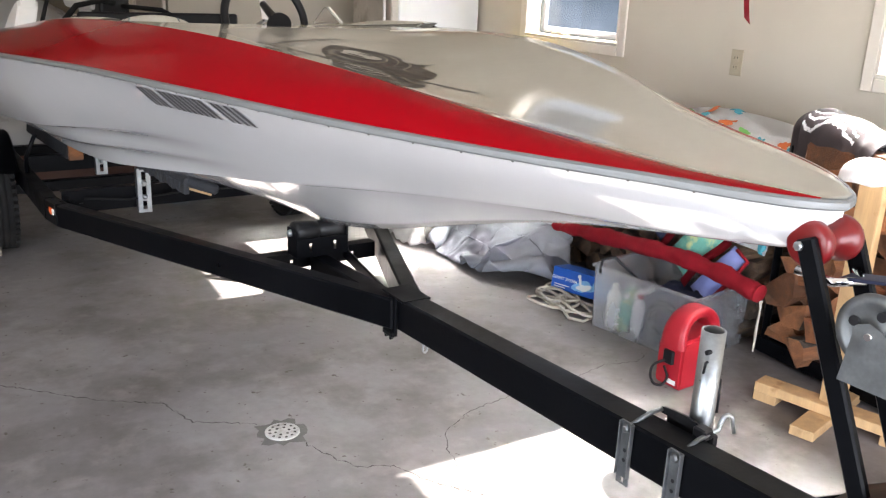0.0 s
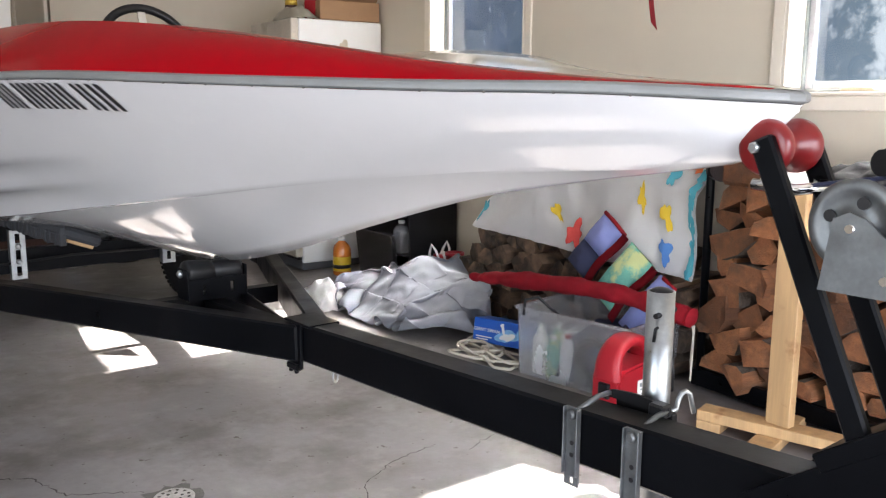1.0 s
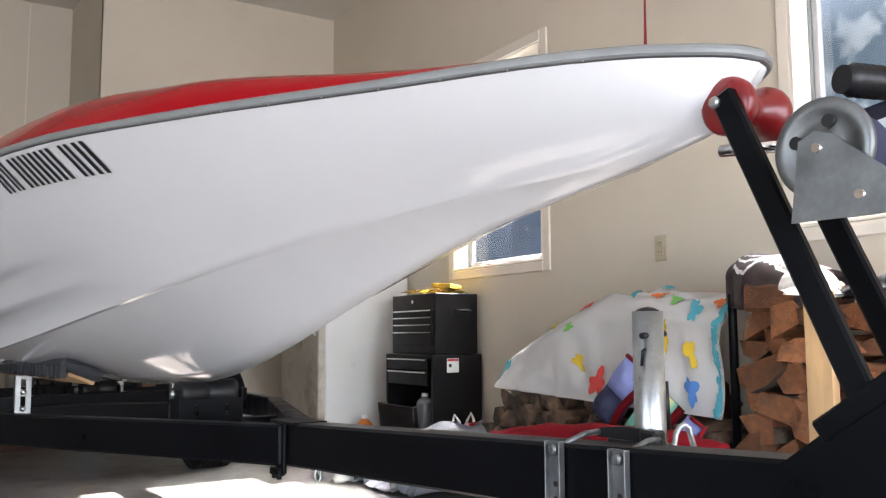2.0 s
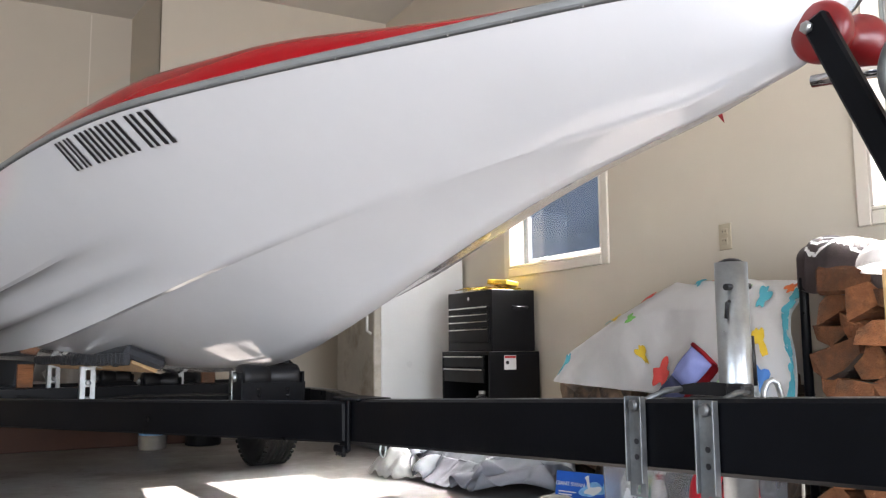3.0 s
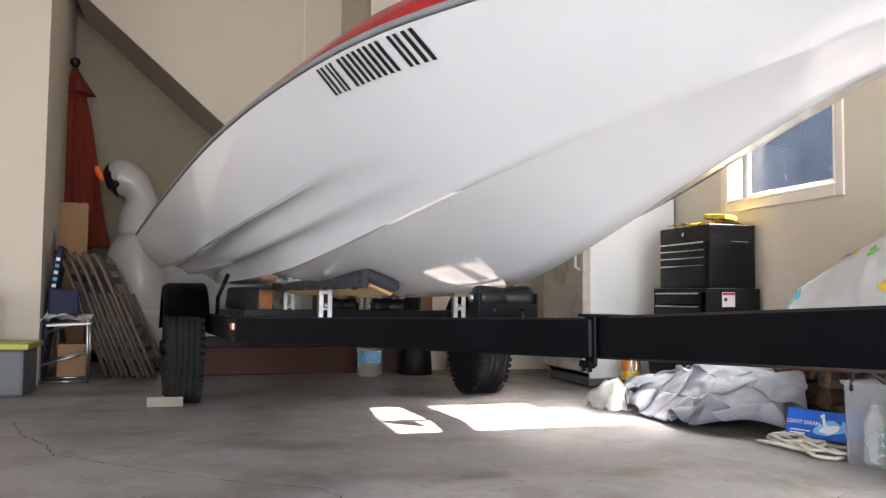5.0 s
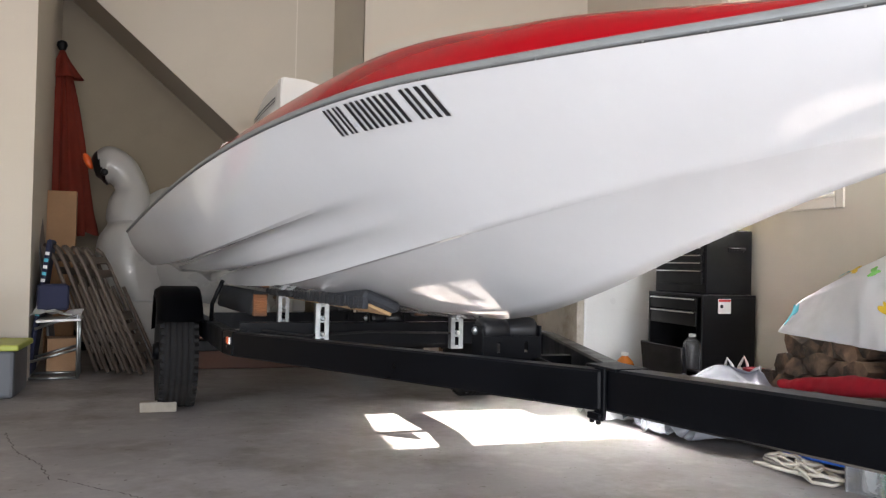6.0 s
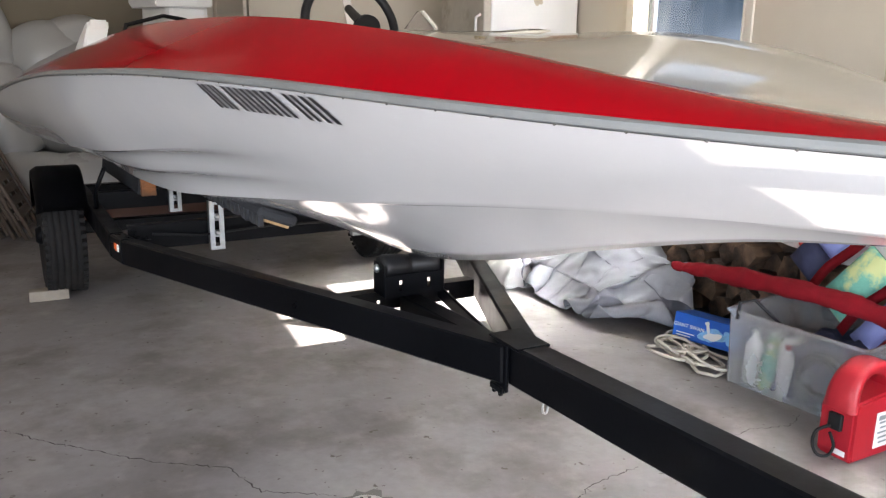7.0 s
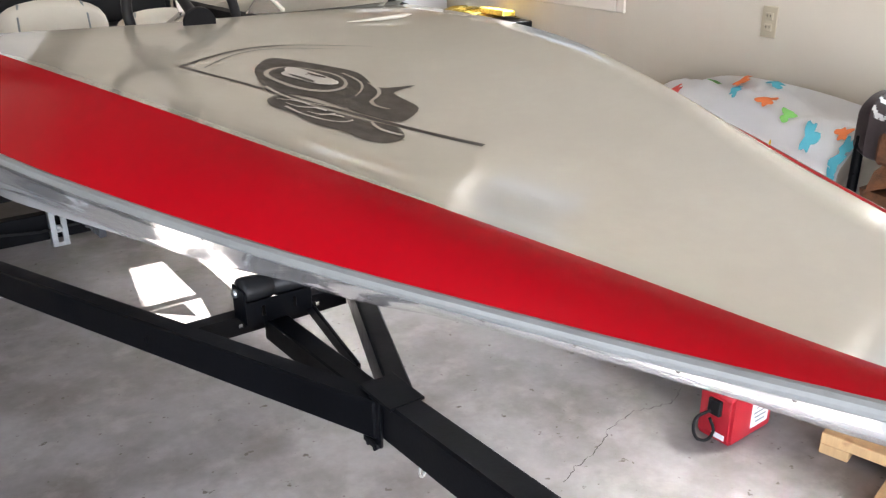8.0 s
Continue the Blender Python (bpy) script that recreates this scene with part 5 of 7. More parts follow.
lathe(bm, [(0.060, 0.001), (0.060, 0.005), (0.056, 0.006), (0.0, 0.0055)], (0, 0, 0), (0, 0, 1), 32)
part("grate", bm, surface("dusty white plastic", (0.50, 0.48, 0.45), 0.6, var=0.2, coarse=30, fine=120, stain=(0.22, 0.20, 0.17), stain_at=(0.5, 0.75), stain_scale=40), drain)
for k in range(18):
    bm = bmesh.new()
    rr, a = (0.044, k * math.pi / 6) if k < 12 else (0.024, k * math.pi / 3)
    lathe(bm, [(0.0052, 0), (0.0052, 0.0012)], (rr * math.cos(a), rr * math.sin(a), 0.0052), (rr * math.cos(a), rr * math.sin(a), 1), 8)
    part("drain_hole", bm, M["crack"], drain)
bm = bmesh.new()
box(bm, (0, 0, 0.026), (0.185, 0.075, 0.052), bevel=0.004)
single("wheel_chock", bm, M["brick"], "short grey wooden chock before the trailer tyre", "chock", pose(0.340, 5.375, 0, 0, 0, 2))

# ---- firewood ----
def log_mesh(seed, w, h, length=0.40, face="logend"):
    """One split log lying along x: an uneven wedge with bark on one side."""
    r = random.Random(seed)
    kind = seed % 3
    if kind == 0:
        shape = [(-0.5, -0.42), (0.02, -0.5), (0.5, -0.36), (0.40, 0.10), (0.12, 0.5), (-0.30, 0.30)]
    elif kind == 1:
        shape = [(-0.5, -0.5), (0.5, -0.44), (0.46, 0.06), (0.18, 0.44), (-0.22, 0.5), (-0.48, 0.08)]
    else:
        shape = [(-0.5, 0.18), (-0.32, -0.44), (0.16, -0.5), (0.5, -0.10), (0.42, 0.46), (-0.16, 0.5)]
    bm = bmesh.new()
    n = len(shape)
    shape = [(x + r.uniform(-0.11, 0.11), y + r.uniform(-0.13, 0.13)) for x, y in shape]
    rows = []
    for i in range(6):
        t = i / 5
        gs = 1 - 0.08 * t
        rows.append([bm.verts.new((length * t + (r.uniform(-0.012, 0.012) if i == 0 else 0), x * w * gs + r.uniform(-0.004, 0.004), y * h * gs + r.uniform(-0.004, 0.004))) for x, y in shape])
    for A, B in zip(rows, rows[1:]):
        for k in range(n):
            f = bm.faces.new((A[k], A[(k + 1) % n], B[(k + 1) % n], B[k]))
            f.material_index = 1 if k in ((2, 3) if kind else (3, 4, 5)) else 0
    bm.faces.new(rows[0][::-1])
    bm.faces.new(rows[-1])
    return finish("firewood_log", bm, [M[face], M["bark"]])


LOGS = [log_mesh(k, 0.120 + 0.03 * (k % 4), 0.088 + 0.016 * (k % 3)) for k in range(14)]
OLD = [log_mesh(k + 20, 0.125 + 0.03 * (k % 3), 0.10 + 0.02 * (k % 2), face="oldlog") for k in range(9)]
rnd = random.Random(5)


def lay_log(x, y, z, big=1.0, group="stacked firewood", label="split firewood log with orange brown face and dark bark"):
    ob = new("firewood_log", rnd.choice(LOGS if group == "stacked firewood" else OLD))
    ob.matrix_basis = pose(x, y, z, rnd.choice((0, 18, -24, 40, -45, 160, 180, 205)), rnd.uniform(-4, 4), rnd.uniform(-10, 10)) @ Matrix.Diagonal((1, big, big, 1))
    tagged(ob, label, "log", group)
    return ob


for row in range(8):
    y = 2.60 - (row % 2) * 0.06
    z = 0.142 + row * 0.099
    while y > 1.30:
        lay_log(3.30 + rnd.uniform(-0.045, 0.065), y, z + rnd.uniform(-0.012, 0.012), rnd.uniform(0.72, 1.10))
        y -= rnd.uniform(0.110, 0.165)
# one long split piece lies across the top
bm = bmesh.new()
beam(bm, (0, -0.17, 0), (0, 0.17, 0.006), 0.13, 0.105, 0.014)
single("firewood_log", bm, M["logend"], "long split firewood log lying across the stack", "log", pose(3.36, 2.44, 0.91, 0, 0, 4), "stacked firewood")
for row in range(4):
    y = 4.42 - row * 0.05 - (row % 2) * 0.04
    z = 0.06 + row * 0.10
    while y > 2.80:
        lay_log(3.31 + rnd.uniform(-0.03, 0.04), y, z + rnd.uniform(-0.012, 0.012), rnd.uniform(0.85, 1.05), "firewood under the towel", "rough dark firewood log under a beach towel")
        y -= rnd.uniform(0.11, 0.15)
for k in range(3):
    for j in range(4 - k):
        lay_log(3.36, 3.05 + 0.16 * j + 0.06 * k, 0.47 + 0.11 * k, 1.0, "firewood under the towel", "rough dark firewood log under a beach towel")
for k in range(5):
    lay_log(3.33, 3.70 + 0.115 * k, 0.475 - 0.008 * k, 0.85, "firewood under the towel", "rough dark firewood log under a beach towel")

rack = thing("firewood_rack", "black tubular steel firewood rack against the wall", "rack")
for y in (2.69, 1.20):
    bm = bmesh.new()
    tube(bm, [(3.335, y, 0.02), (3.335, y, 0.93), (3.345, y, 0.985), (3.375, y, 1.022), (3.43, y, 1.035), (3.60, y, 1.035), (3.645, y, 1.01), (3.66, y, 0.96), (3.66, y, 0.02)], 0.017, 12)
    part("end_hoop", bm, M["black"], rack, "bent black tube hoop")
for x in (3.335, 3.66):
    bm = bmesh.new()
    beam(bm, (x, 1.18, 0.055), (x, 2.72, 0.055), 0.035, 0.07, 0.004)
    part("base_rail", bm, M["black"], rack)

# ---- pine stand ----
stand = thing("pine_stand", "home made pine stand with crossed feet", "stand", pose(3.092, 2.150, 0, 0, 0, 17))
for nm, c, sz in (("foot", (0.0, 0.0, 0.019 + 0.038), (0.089, 0.56, 0.038)), ("foot", (0.02, 0.02, 0.019), (0.46, 0.089, 0.037)), ("spacer", (0.0, -0.235, 0.019), (0.089, 0.09, 0.037)), ("spacer", (0.0, 0.235, 0.019), (0.089, 0.09, 0.037))):
    bm = bmesh.new()
    box(bm, c, sz, bevel=0.003)
    part(nm, bm, M["pine"], stand)
bm = bmesh.new()
box(bm, (0.0, 0.0, 0.076 + 0.42), (0.089, 0.038, 0.84), Matrix.Rotation(radians(77), 4, "Z"), bevel=0.003)
part("upright", bm, M["pine"], stand, "pale pine upright stud")


def heap(rows_n, cols_n, fn):
    return [[fn(i / (rows_n - 1), j / (cols_n - 1)) for j in range(cols_n)] for i in range(rows_n)]


# white cap on the stand
cap_at = pose(3.075, 2.17, 0.918, 0, 0, 30)
bm = bmesh.new()
rows = []
for k in range(7):
    a = k / 6 * math.pi / 2
    rows.append([(0.092 * math.cos(a) * math.cos(t) * 1.15, 0.092 * math.cos(a) * math.sin(t), 0.003 + 0.075 * math.sin(a) + 0.004 * math.sin(5 * t)) for t in [2 * math.pi * j / 24 for j in range(25)]])
sheet(bm, rows)
rows = [[(0.085 * math.cos(t) + 0.02 + r * 0.075 * math.cos(t), (0.085 + 0.01 * r) * math.sin(t), 0.004 - 0.012 * r) for t in [(-1 + 2 * j / 14) * 1.2 for j in range(15)]] for r in (0, 0.5, 1)]
sheet(bm, rows)
bmesh.ops.solidify(bm, geom=bm.faces[:], thickness=0.003)
single("sun_cap", bm, M["terry"], "white cotton cap resting on the pine upright", "cap", cap_at)

# brown and white towel rolled over the rack
bm = bmesh.new()
def fold_over(i, j):
    """Layers of towel folded back and forth over the rack's top tube."""
    turn = j * 5.0
    k = int(min(turn, 4.999))
    y = 2.720 - 0.33 * i + 0.022 * math.sin(2.6 * k + 0.5) - 0.012 * k
    t = turn - k if k % 2 == 0 else 1 - (turn - k)
    a = math.pi * (1.12 - 1.18 * t)
    r = 0.030 + 0.0155 * k + 0.014 * noise.noise((i * 5, j * 6, 2.0))
    sink = 0.055 * i ** 1.5
    return (3.42 + 1.35 * r * math.cos(a), y, 0.998 + (1.0 - 0.25 * i) * r * max(math.sin(a), -0.6) - (0.04 + 0.014 * k if math.sin(a) < 0.05 else 0) - sink + 0.012 * noise.noise((i * 7, j * 9, 5)))
NF = 280
sheet(bm, heap(80, NF, fold_over))
bm.faces.ensure_lookup_table()
for k, f in enumerate(bm.faces):
    jj, ii = (k % (NF - 1)) / (NF - 1), (k // (NF - 1)) / 79
    across = (jj * 5.0) % 1.0 + 0.07 * math.sin(9 * ii + 1) + 0.09 * noise.noise((ii * 6, jj * 14, 0)) + 0.03 * noise.noise((ii * 19, jj * 30, 4))
    f.material_index = 1 if ii < 0.70 and (0.22 < across < 0.275 or 0.35 < across < 0.39 or 0.46 < across < 0.485) else 0
bmesh.ops.solidify(bm, geom=bm.faces[:], thickness=0.009)
single("folded_towel", bm, [M["brown"], M["terry"]], "dark brown towel with white stripes folded over the rack", "towel")
# dark clothes on the woodpile
bm = bmesh.new()
sheet(bm, heap(40, 34, lambda i, j: (3.27 + 0.36 * j + 0.02 * noise.noise((i * 9, j * 3, 7)), 2.28 - 0.74 * i, 0.905 + (0.055 + 0.04 * noise.noise((i * 5, j * 4, 1))) * (1 - abs(2 * i - 1) ** 5) * (1 - abs(2 * j - 1) ** 6) + 0.022 * noise.noise((i * 13, j * 9, 3)))))
bmesh.ops.solidify(bm, geom=bm.faces[:], thickness=0.012)
single("dark_jacket", bm, M["blackcloth"], "crumpled black jacket lying on the firewood", "jacket")

# ---- beach towel over the second woodpile ----
TOPZ = [(2.72, 0.925), (3.05, 0.965), (3.30, 0.975), (3.55, 0.960), (3.72, 0.905), (3.92, 0.815), (4.05, 0.755), (4.14, 0.715), (4.17, 0.69)]
HEM = [(2.72, 0.475), (3.2, 0.495), (3.7, 0.505), (4.0, 0.52), (4.17, 0.53)]


def drape(i, j):
    """i runs along the wall, j from the wall over the top to the hem."""
    y = 2.72 + 1.45 * i
    zt, zh = spline(TOPZ, y), min(spline(HEM, y), spline(TOPZ, y) - 0.012)
    fold = 0.016 * math.sin(11 * i + 2.5 * math.sin(3 * j)) + 0.030 * noise.noise((i * 5.0, j * 2.0, 3.3)) + 0.016 * noise.noise((i * 15.0, j * 4, 9.3)) + 0.006 * noise.noise((i * 40.0, j * 9, 1.3))
    if j < 0.32:
        t = j / 0.32
        return (3.66 - 0.22 * t, y, zt - 0.015 * t + 1.0 * fold * t + 0.030 * math.sin(17 * i + 4 * t) * math.sin(math.pi * t))
    t = (j - 0.32) / 0.68
    bend = min(1, t * 3.5)
    return (3.44 - 0.10 * bend ** 0.7 - 0.075 * t + fold * (0.4 + 0.9 * t), y + 0.015 * math.sin(5 * t + 9 * i), zt - 0.015 - (zt - zh) * (t ** 1.15) + 0.5 * fold * (1 - t))


bm = bmesh.new()
sheet(bm, heap(74, 46, drape))
bmesh.ops.solidify(bm, geom=bm.faces[:], thickness=0.006)
towel = single("beach_towel", bm, M["terry"], "white beach towel with bright coloured blot prints draped over firewood", "towel")


def print_patch(ci, cj, ri, rj, turn, mat, seed, label=""):
    bm = bmesh.new()
    r = random.Random(seed)
    ph = [r.uniform(0, 6.28) for _ in range(3)]
    rows = []
    for k in range(7):
        row = []
        for q in range(29):
            a = 2 * math.pi * q / 28
            s = (k / 6) * (1 + 0.26 * math.sin(3 * a + ph[0]) + 0.20 * math.sin(5 * a + ph[1]) + 0.10 * math.sin(7 * a + ph[2]))
            x, y = ri * s * math.cos(a), rj * s * math.sin(a)
            i = min(max(ci + x * math.cos(turn) - y * math.sin(turn) * 0.6, 0.001), 0.999)
            j = min(max(cj + x * math.sin(turn) * 1.4 + y * math.cos(turn), 0.001), 0.999)
            p, pi, pj = (Vector(drape(*q2)) for q2 in ((i, j), (i + 0.004, j), (i, j + 0.004)))
            nrm = (pj - p).cross(pi - p)
            nrm = nrm.normalized() if nrm.length > 1e-9 else Vector((-1, 0, 0))
            if nrm.x > 0 or (j < 0.32 and nrm.z < 0):
                nrm = -nrm
            row.append(p + nrm * 0.0105)
        rows.append(row)
    sheet(bm, rows)
    part("print", bm, M[mat], towel, label)


for args in ((0.60, 0.36, 0.020, 0.040, 0.5, "rdp", 1), (0.615, 0.52, 0.016, 0.03, 0.2, "grn", 2), (0.40, 0.34, 0.014, 0.035, 0.0, "teal", 3), (0.29, 0.33, 0.025, 0.035, 0.3, "org", 4), (0.20, 0.36, 0.020, 0.035, 0.2, "grn", 5),
             (0.11, 0.43, 0.020, 0.070, 0.3, "teal", 6), (0.045, 0.37, 0.016, 0.030, 0.1, "org", 7), (0.205, 0.60, 0.014, 0.080, 0.15, "yel", 8), (0.105, 0.68, 0.018, 0.075, 0.25, "yel", 9), (0.105, 0.88, 0.018, 0.070, 0.2, "blu", 10)):
    print_patch(*args)
for args in ((0.555, 0.78, 0.020, 0.060, 0.45, "yel", 11), (0.72, 0.42, 0.016, 0.05, 0.6, "yel", 12), (0.80, 0.36, 0.013, 0.04, 0.4, "teal", 13), (0.52, 0.22, 0.02, 0.04, 0.3, "grn", 14), (0.46, 0.12, 0.02, 0.05, 0.1, "org", 15), (0.33, 0.18, 0.02, 0.04, 0.6, "teal", 16), (0.97, 0.70, 0.014, 0.16, 0.0, "teal", 17)):
    print_patch(*args)
for jj in range(8):
    print_patch(0.014, 0.42 + jj * 0.08, 0.014, 0.052, 0.0, "teal", 40 + jj)
print_patch(0.455, 0.90, 0.042, 0.075, 0.1, "rdp", 21, "red badge shape print")

# ---- canvas bag leaning on the logs ----
by = Vector((0.05, 0.846, 0.53)).normalized()
bz = Vector((0.30, -0.45, 0.84))
bz = (bz - by * bz.dot(by)).normalized()
bag = thing("beach_bag", "periwinkle and navy canvas bag with red straps and printed panel", "bag", Matrix.Translation((3.262, 3.190, 0.692)) @ Matrix((by.cross(bz), by, bz)).transposed().to_4x4())


def cushion(bm, y0, y1, z0, z1, thick=0.045):
    """A soft panel: bulging in the middle, puckered at its seams."""
    for sx in (-1, 1):
        rows = []
        for i in range(13):
            row = []
            for j in range(13):
                a, b = i / 12, j / 12
                swell = (math.sin(math.pi * a) * math.sin(math.pi * b)) ** 0.45 if 0 < a < 1 and 0 < b < 1 else 0.0
                row.append((sx * (0.004 + thick * swell * (1 + 0.18 * noise.noise((a * 4 + y0 * 9, b * 4 + z0 * 9, sx)))), y0 + (y1 - y0) * a, z0 + (z1 - z0) * b))
            rows.append(row)
        sheet(bm, rows if sx < 0 else rows[::-1])


for nm, y0, y1, mt, z0, z1 in (("panel", -0.165, 0.0, "periwinkle", -0.155, 0.0), ("panel", -0.165, 0.0, "navy", -0.28, -0.155), ("printed_panel", -0.375, -0.205, "aqua", -0.28, 0.0), ("panel", -0.52, -0.415, "periwinkle", -0.28, 0.0)):
    bm = bmesh.new()
    cushion(bm, y0, y1, z0, z1)
    part(nm, bm, M[mt], bag, {"aqua": "aqua and green printed panel", "navy": "navy canvas panel", "periwinkle": "periwinkle canvas panel"}[mt])
for y in (-0.185, -0.395):
    bm = bmesh.new()
    rows = [[(-0.040 - 0.012 * math.sin(math.pi * t) + 0.004 * math.sin(9 * t + y * 30), y + dy + 0.006 * math.sin(5 * t), -0.290 + 0.30 * t) for dy in (-0.021, 0, 0.021)] for t in [k / 16 for k in range(17)]]
    sheet(bm, rows)
    bmesh.ops.solidify(bm, geom=bm.faces[:], thickness=0.006)
    part("strap", bm, M["redcloth"], bag, "red webbing strap")
for path in ([(-0.01, -0.165, 0.0), (-0.012, -0.08, 0.006), (-0.01, -0.004, 0.004)], [(-0.01, -0.44, 0.0), (-0.02, -0.52, 0.01), (-0.02, -0.535, -0.10), (-0.015, -0.53, -0.22)]):
    bm = bmesh.new()
    tube(bm, path, 0.009, 8)
    part("piping", bm, M["redcloth"], bag)

# ---- crumpled boat cover ----
def settle_cloth(nx, ny, size, foot, mound, steps=170, seed=4):
    """Lets a canvas of the given size sink in folds onto the floor within a smaller footprint."""
    rs = np.random.RandomState(seed)
    (x0, x1), (y0, y1) = foot
    u, v = np.meshgrid(np.linspace(0, 1, nx), np.linspace(0, 1, ny), indexing="ij")
    P = np.stack([x0 + (x1 - x0) * u, y0 + (y1 - y0) * v, mound(x0 + (x1 - x0) * u, y0 + (y1 - y0) * v) + 0.05], -1)
    for _ in range(16):
        cx, cy, w = rs.uniform(x0, x1), rs.uniform(y0, y1), rs.uniform(0.10, 0.24)
        bump = np.exp(-((P[..., 0] - cx) ** 2 + (P[..., 1] - cy) ** 2) / w ** 2)
        P[..., 2] += rs.uniform(-0.03, 0.06) * bump
        P[..., 0] += rs.uniform(-0.05, 0.05) * bump
        P[..., 1] += rs.uniform(-0.05, 0.05) * bump
    V = np.zeros_like(P)
    hx, hy = size[0] / (nx - 1), size[1] / (ny - 1)
    hd = math.hypot(hx, hy)

    def pull(A, B, rest, k):
        d = B - A
        n = np.sqrt((d * d).sum(-1, keepdims=True)) + 1e-9
        c = d * (0.5 * k * (n - rest) / n)
        A += c
        B -= c

    for step in range(steps):
        old = P.copy()
        P[..., 2] -= 0.0012
        P += V * 0.95
        for _ in range(5):
            for s in (0, 1):
                pull(P[s:-1:2][: (nx - s) // 2], P[s + 1::2], hx, 1.0)
                pull(P[:, s:-1:2][:, : (ny - s) // 2], P[:, s + 1::2], hy, 1.0)
                pull(P[s:-1:2, :-1][: (nx - s) // 2], P[s + 1::2, 1:], hd, 0.4)
                pull(P[s:-1:2, 1:][: (nx - s) // 2], P[s + 1::2, :-1], hd, 0.4)
            for s in range(4):
                A, B = P[s:-4:8], P[s + 4::8]
                m4 = min(len(A), len(B))
                pull(A[:m4], B[:m4], hx * 4 * 0.95, 0.45)
                A, B = P[:, s:-4:8], P[:, s + 4::8]
                m4 = min(A.shape[1], B.shape[1])
                pull(A[:, :m4], B[:, :m4], hy * 4 * 0.95, 0.45)
            low = mound(P[..., 0], P[..., 1]) + 0.006
            hit = P[..., 2] < low
            P[..., 2] = np.maximum(P[..., 2], low)
            ex, ey = (P[..., 0] - (x0 + x1) / 2) / ((x1 - x0) / 2), (P[..., 1] - (y0 + y1) / 2) / ((y1 - y0) / 2)
            far = np.maximum((np.abs(ex) ** 2.3 + np.abs(ey) ** 2.3) ** (1 / 2.3), 1.0)
            P[..., 0] = (x0 + x1) / 2 + ex / far * (x1 - x0) / 2
            P[..., 1] = (y0 + y1) / 2 + ey / far * (y1 - y0) / 2
            P[..., :2] = np.where(hit[..., None], old[..., :2] + 0.35 * (P[..., :2] - old[..., :2]), P[..., :2])
        V = P - old
    return P


def underlay(x, y):
    """What lies under the canvas: a low heap with two humps."""
    z = 0.185 * np.exp(-(((x - 3.06) / 0.28) ** 4 + ((y - 4.42) / 0.56) ** 4))
    z = z + 0.14 * np.exp(-(((x - 3.08) / 0.15) ** 2 + ((y - 4.40) / 0.15) ** 2)) + 0.13 * np.exp(-(((x - 3.12) / 0.15) ** 2 + ((y - 3.98) / 0.13) ** 2)) + 0.03 * np.exp(-(((x - 2.98) / 0.16) ** 2 + ((y - 4.80) / 0.16) ** 2))
    return z


CV = settle_cloth(40, 64, (1.12, 1.98), ((2.66, 3.37), (3.74, 5.07)), underlay)
bm = bmesh.new()
sheet(bm, [[tuple(map(float, CV[i, j])) for j in range(CV.shape[1])] for i in range(CV.shape[0])], smooth=True)
cover = single("boat_cover", bm, M["tarp"], "crumpled pale grey canvas boat cover heaped on the floor", "boat cover")
round_folds = cover.modifiers.new("round_folds", "SUBSURF")
round_folds.levels = round_folds.render_levels = 1
bm = bmesh.new()
sheet(bm, heap(22, 20, lambda i, j: (2.58 + 0.24 * j, 5.02 - 0.34 * i, 0.012 + 0.15 * (math.sin(math.pi * i) * math.sin(math.pi * j)) ** 0.6 + 0.035 * noise.noise((i * 5, j * 5, 4)))))
bmesh.ops.solidify(bm, geom=bm.faces[:], thickness=0.004)
single("plastic_bag", bm, M["white"], "crumpled white plastic bag beside the boat cover", "bag")
sack = thing("shopping_bag", "white plastic shopping bag with red toys standing behind the cover", "shopping bag", pose(3.43, 4.755, 0, 0, 0, 20))
bm = bmesh.new()
rows = []
for k in range(15):
    t = k / 14
    wide = 0.085 * (1 - 0.25 * t) * (1 + 0.10 * math.sin(5 * t))
    rows.append([(wide * math.cos(a) * (1 + 0.10 * noise.noise((math.cos(a) * 3, math.sin(a) * 3, t * 4))), 1.05 * wide * math.sin(a) * (1 + 0.12 * noise.noise((math.sin(a) * 3, t * 4, 3))),
                  0.004 + 0.232 * t + 0.030 * t * math.sin(3 * a + 1)) for a in [2 * math.pi * q / 32 for q in range(33)]])
sheet(bm, rows)
bmesh.ops.remove_doubles(bm, verts=bm.verts, dist=0.0005)
bmesh.ops.solidify(bm, geom=bm.faces[:], thickness=0.003)
part("bag_body", bm, M["white"], sack)
for x, lean in ((-0.055, -0.02), (0.05, 0.015)):
    bm = bmesh.new()
    tube(bm, [(x, -0.045, 0.215), (x + lean, -0.030, 0.285), (x + 1.6 * lean, -0.004, 0.325), (x + lean, 0.016, 0.280), (x, 0.040, 0.215)], [0.006, 0.008, 0.005, 0.008, 0.006], 8)
    part("bag_handle", bm, M["white"], sack)
for c, sz in (((-0.022, -0.028, 0.222), (0.06, 0.045, 0.07)), ((0.012, 0.03, 0.222), (0.05, 0.05, 0.06))):
    bm = bmesh.new()
    box(bm, c, sz, Matrix.Rotation(0.5, 4, "Z"), bevel=0.018, seg=2)
    part("toy", bm, M["redplastic"], sack, "red plastic toy")
pail = thing("toy_pail", "small red plastic pail behind the cover", "pail", pose(3.475, 4.655, 0))
bm = bmesh.new()
lathe(bm, [(0.038, 0), (0.042, 0.005), (0.055, 0.255), (0.059, 0.256), (0.060, 0.275), (0.052, 0.277), (0.039, 0.012), (0.0, 0.010)], (0, 0, 0), (0, 0, 1), 22)
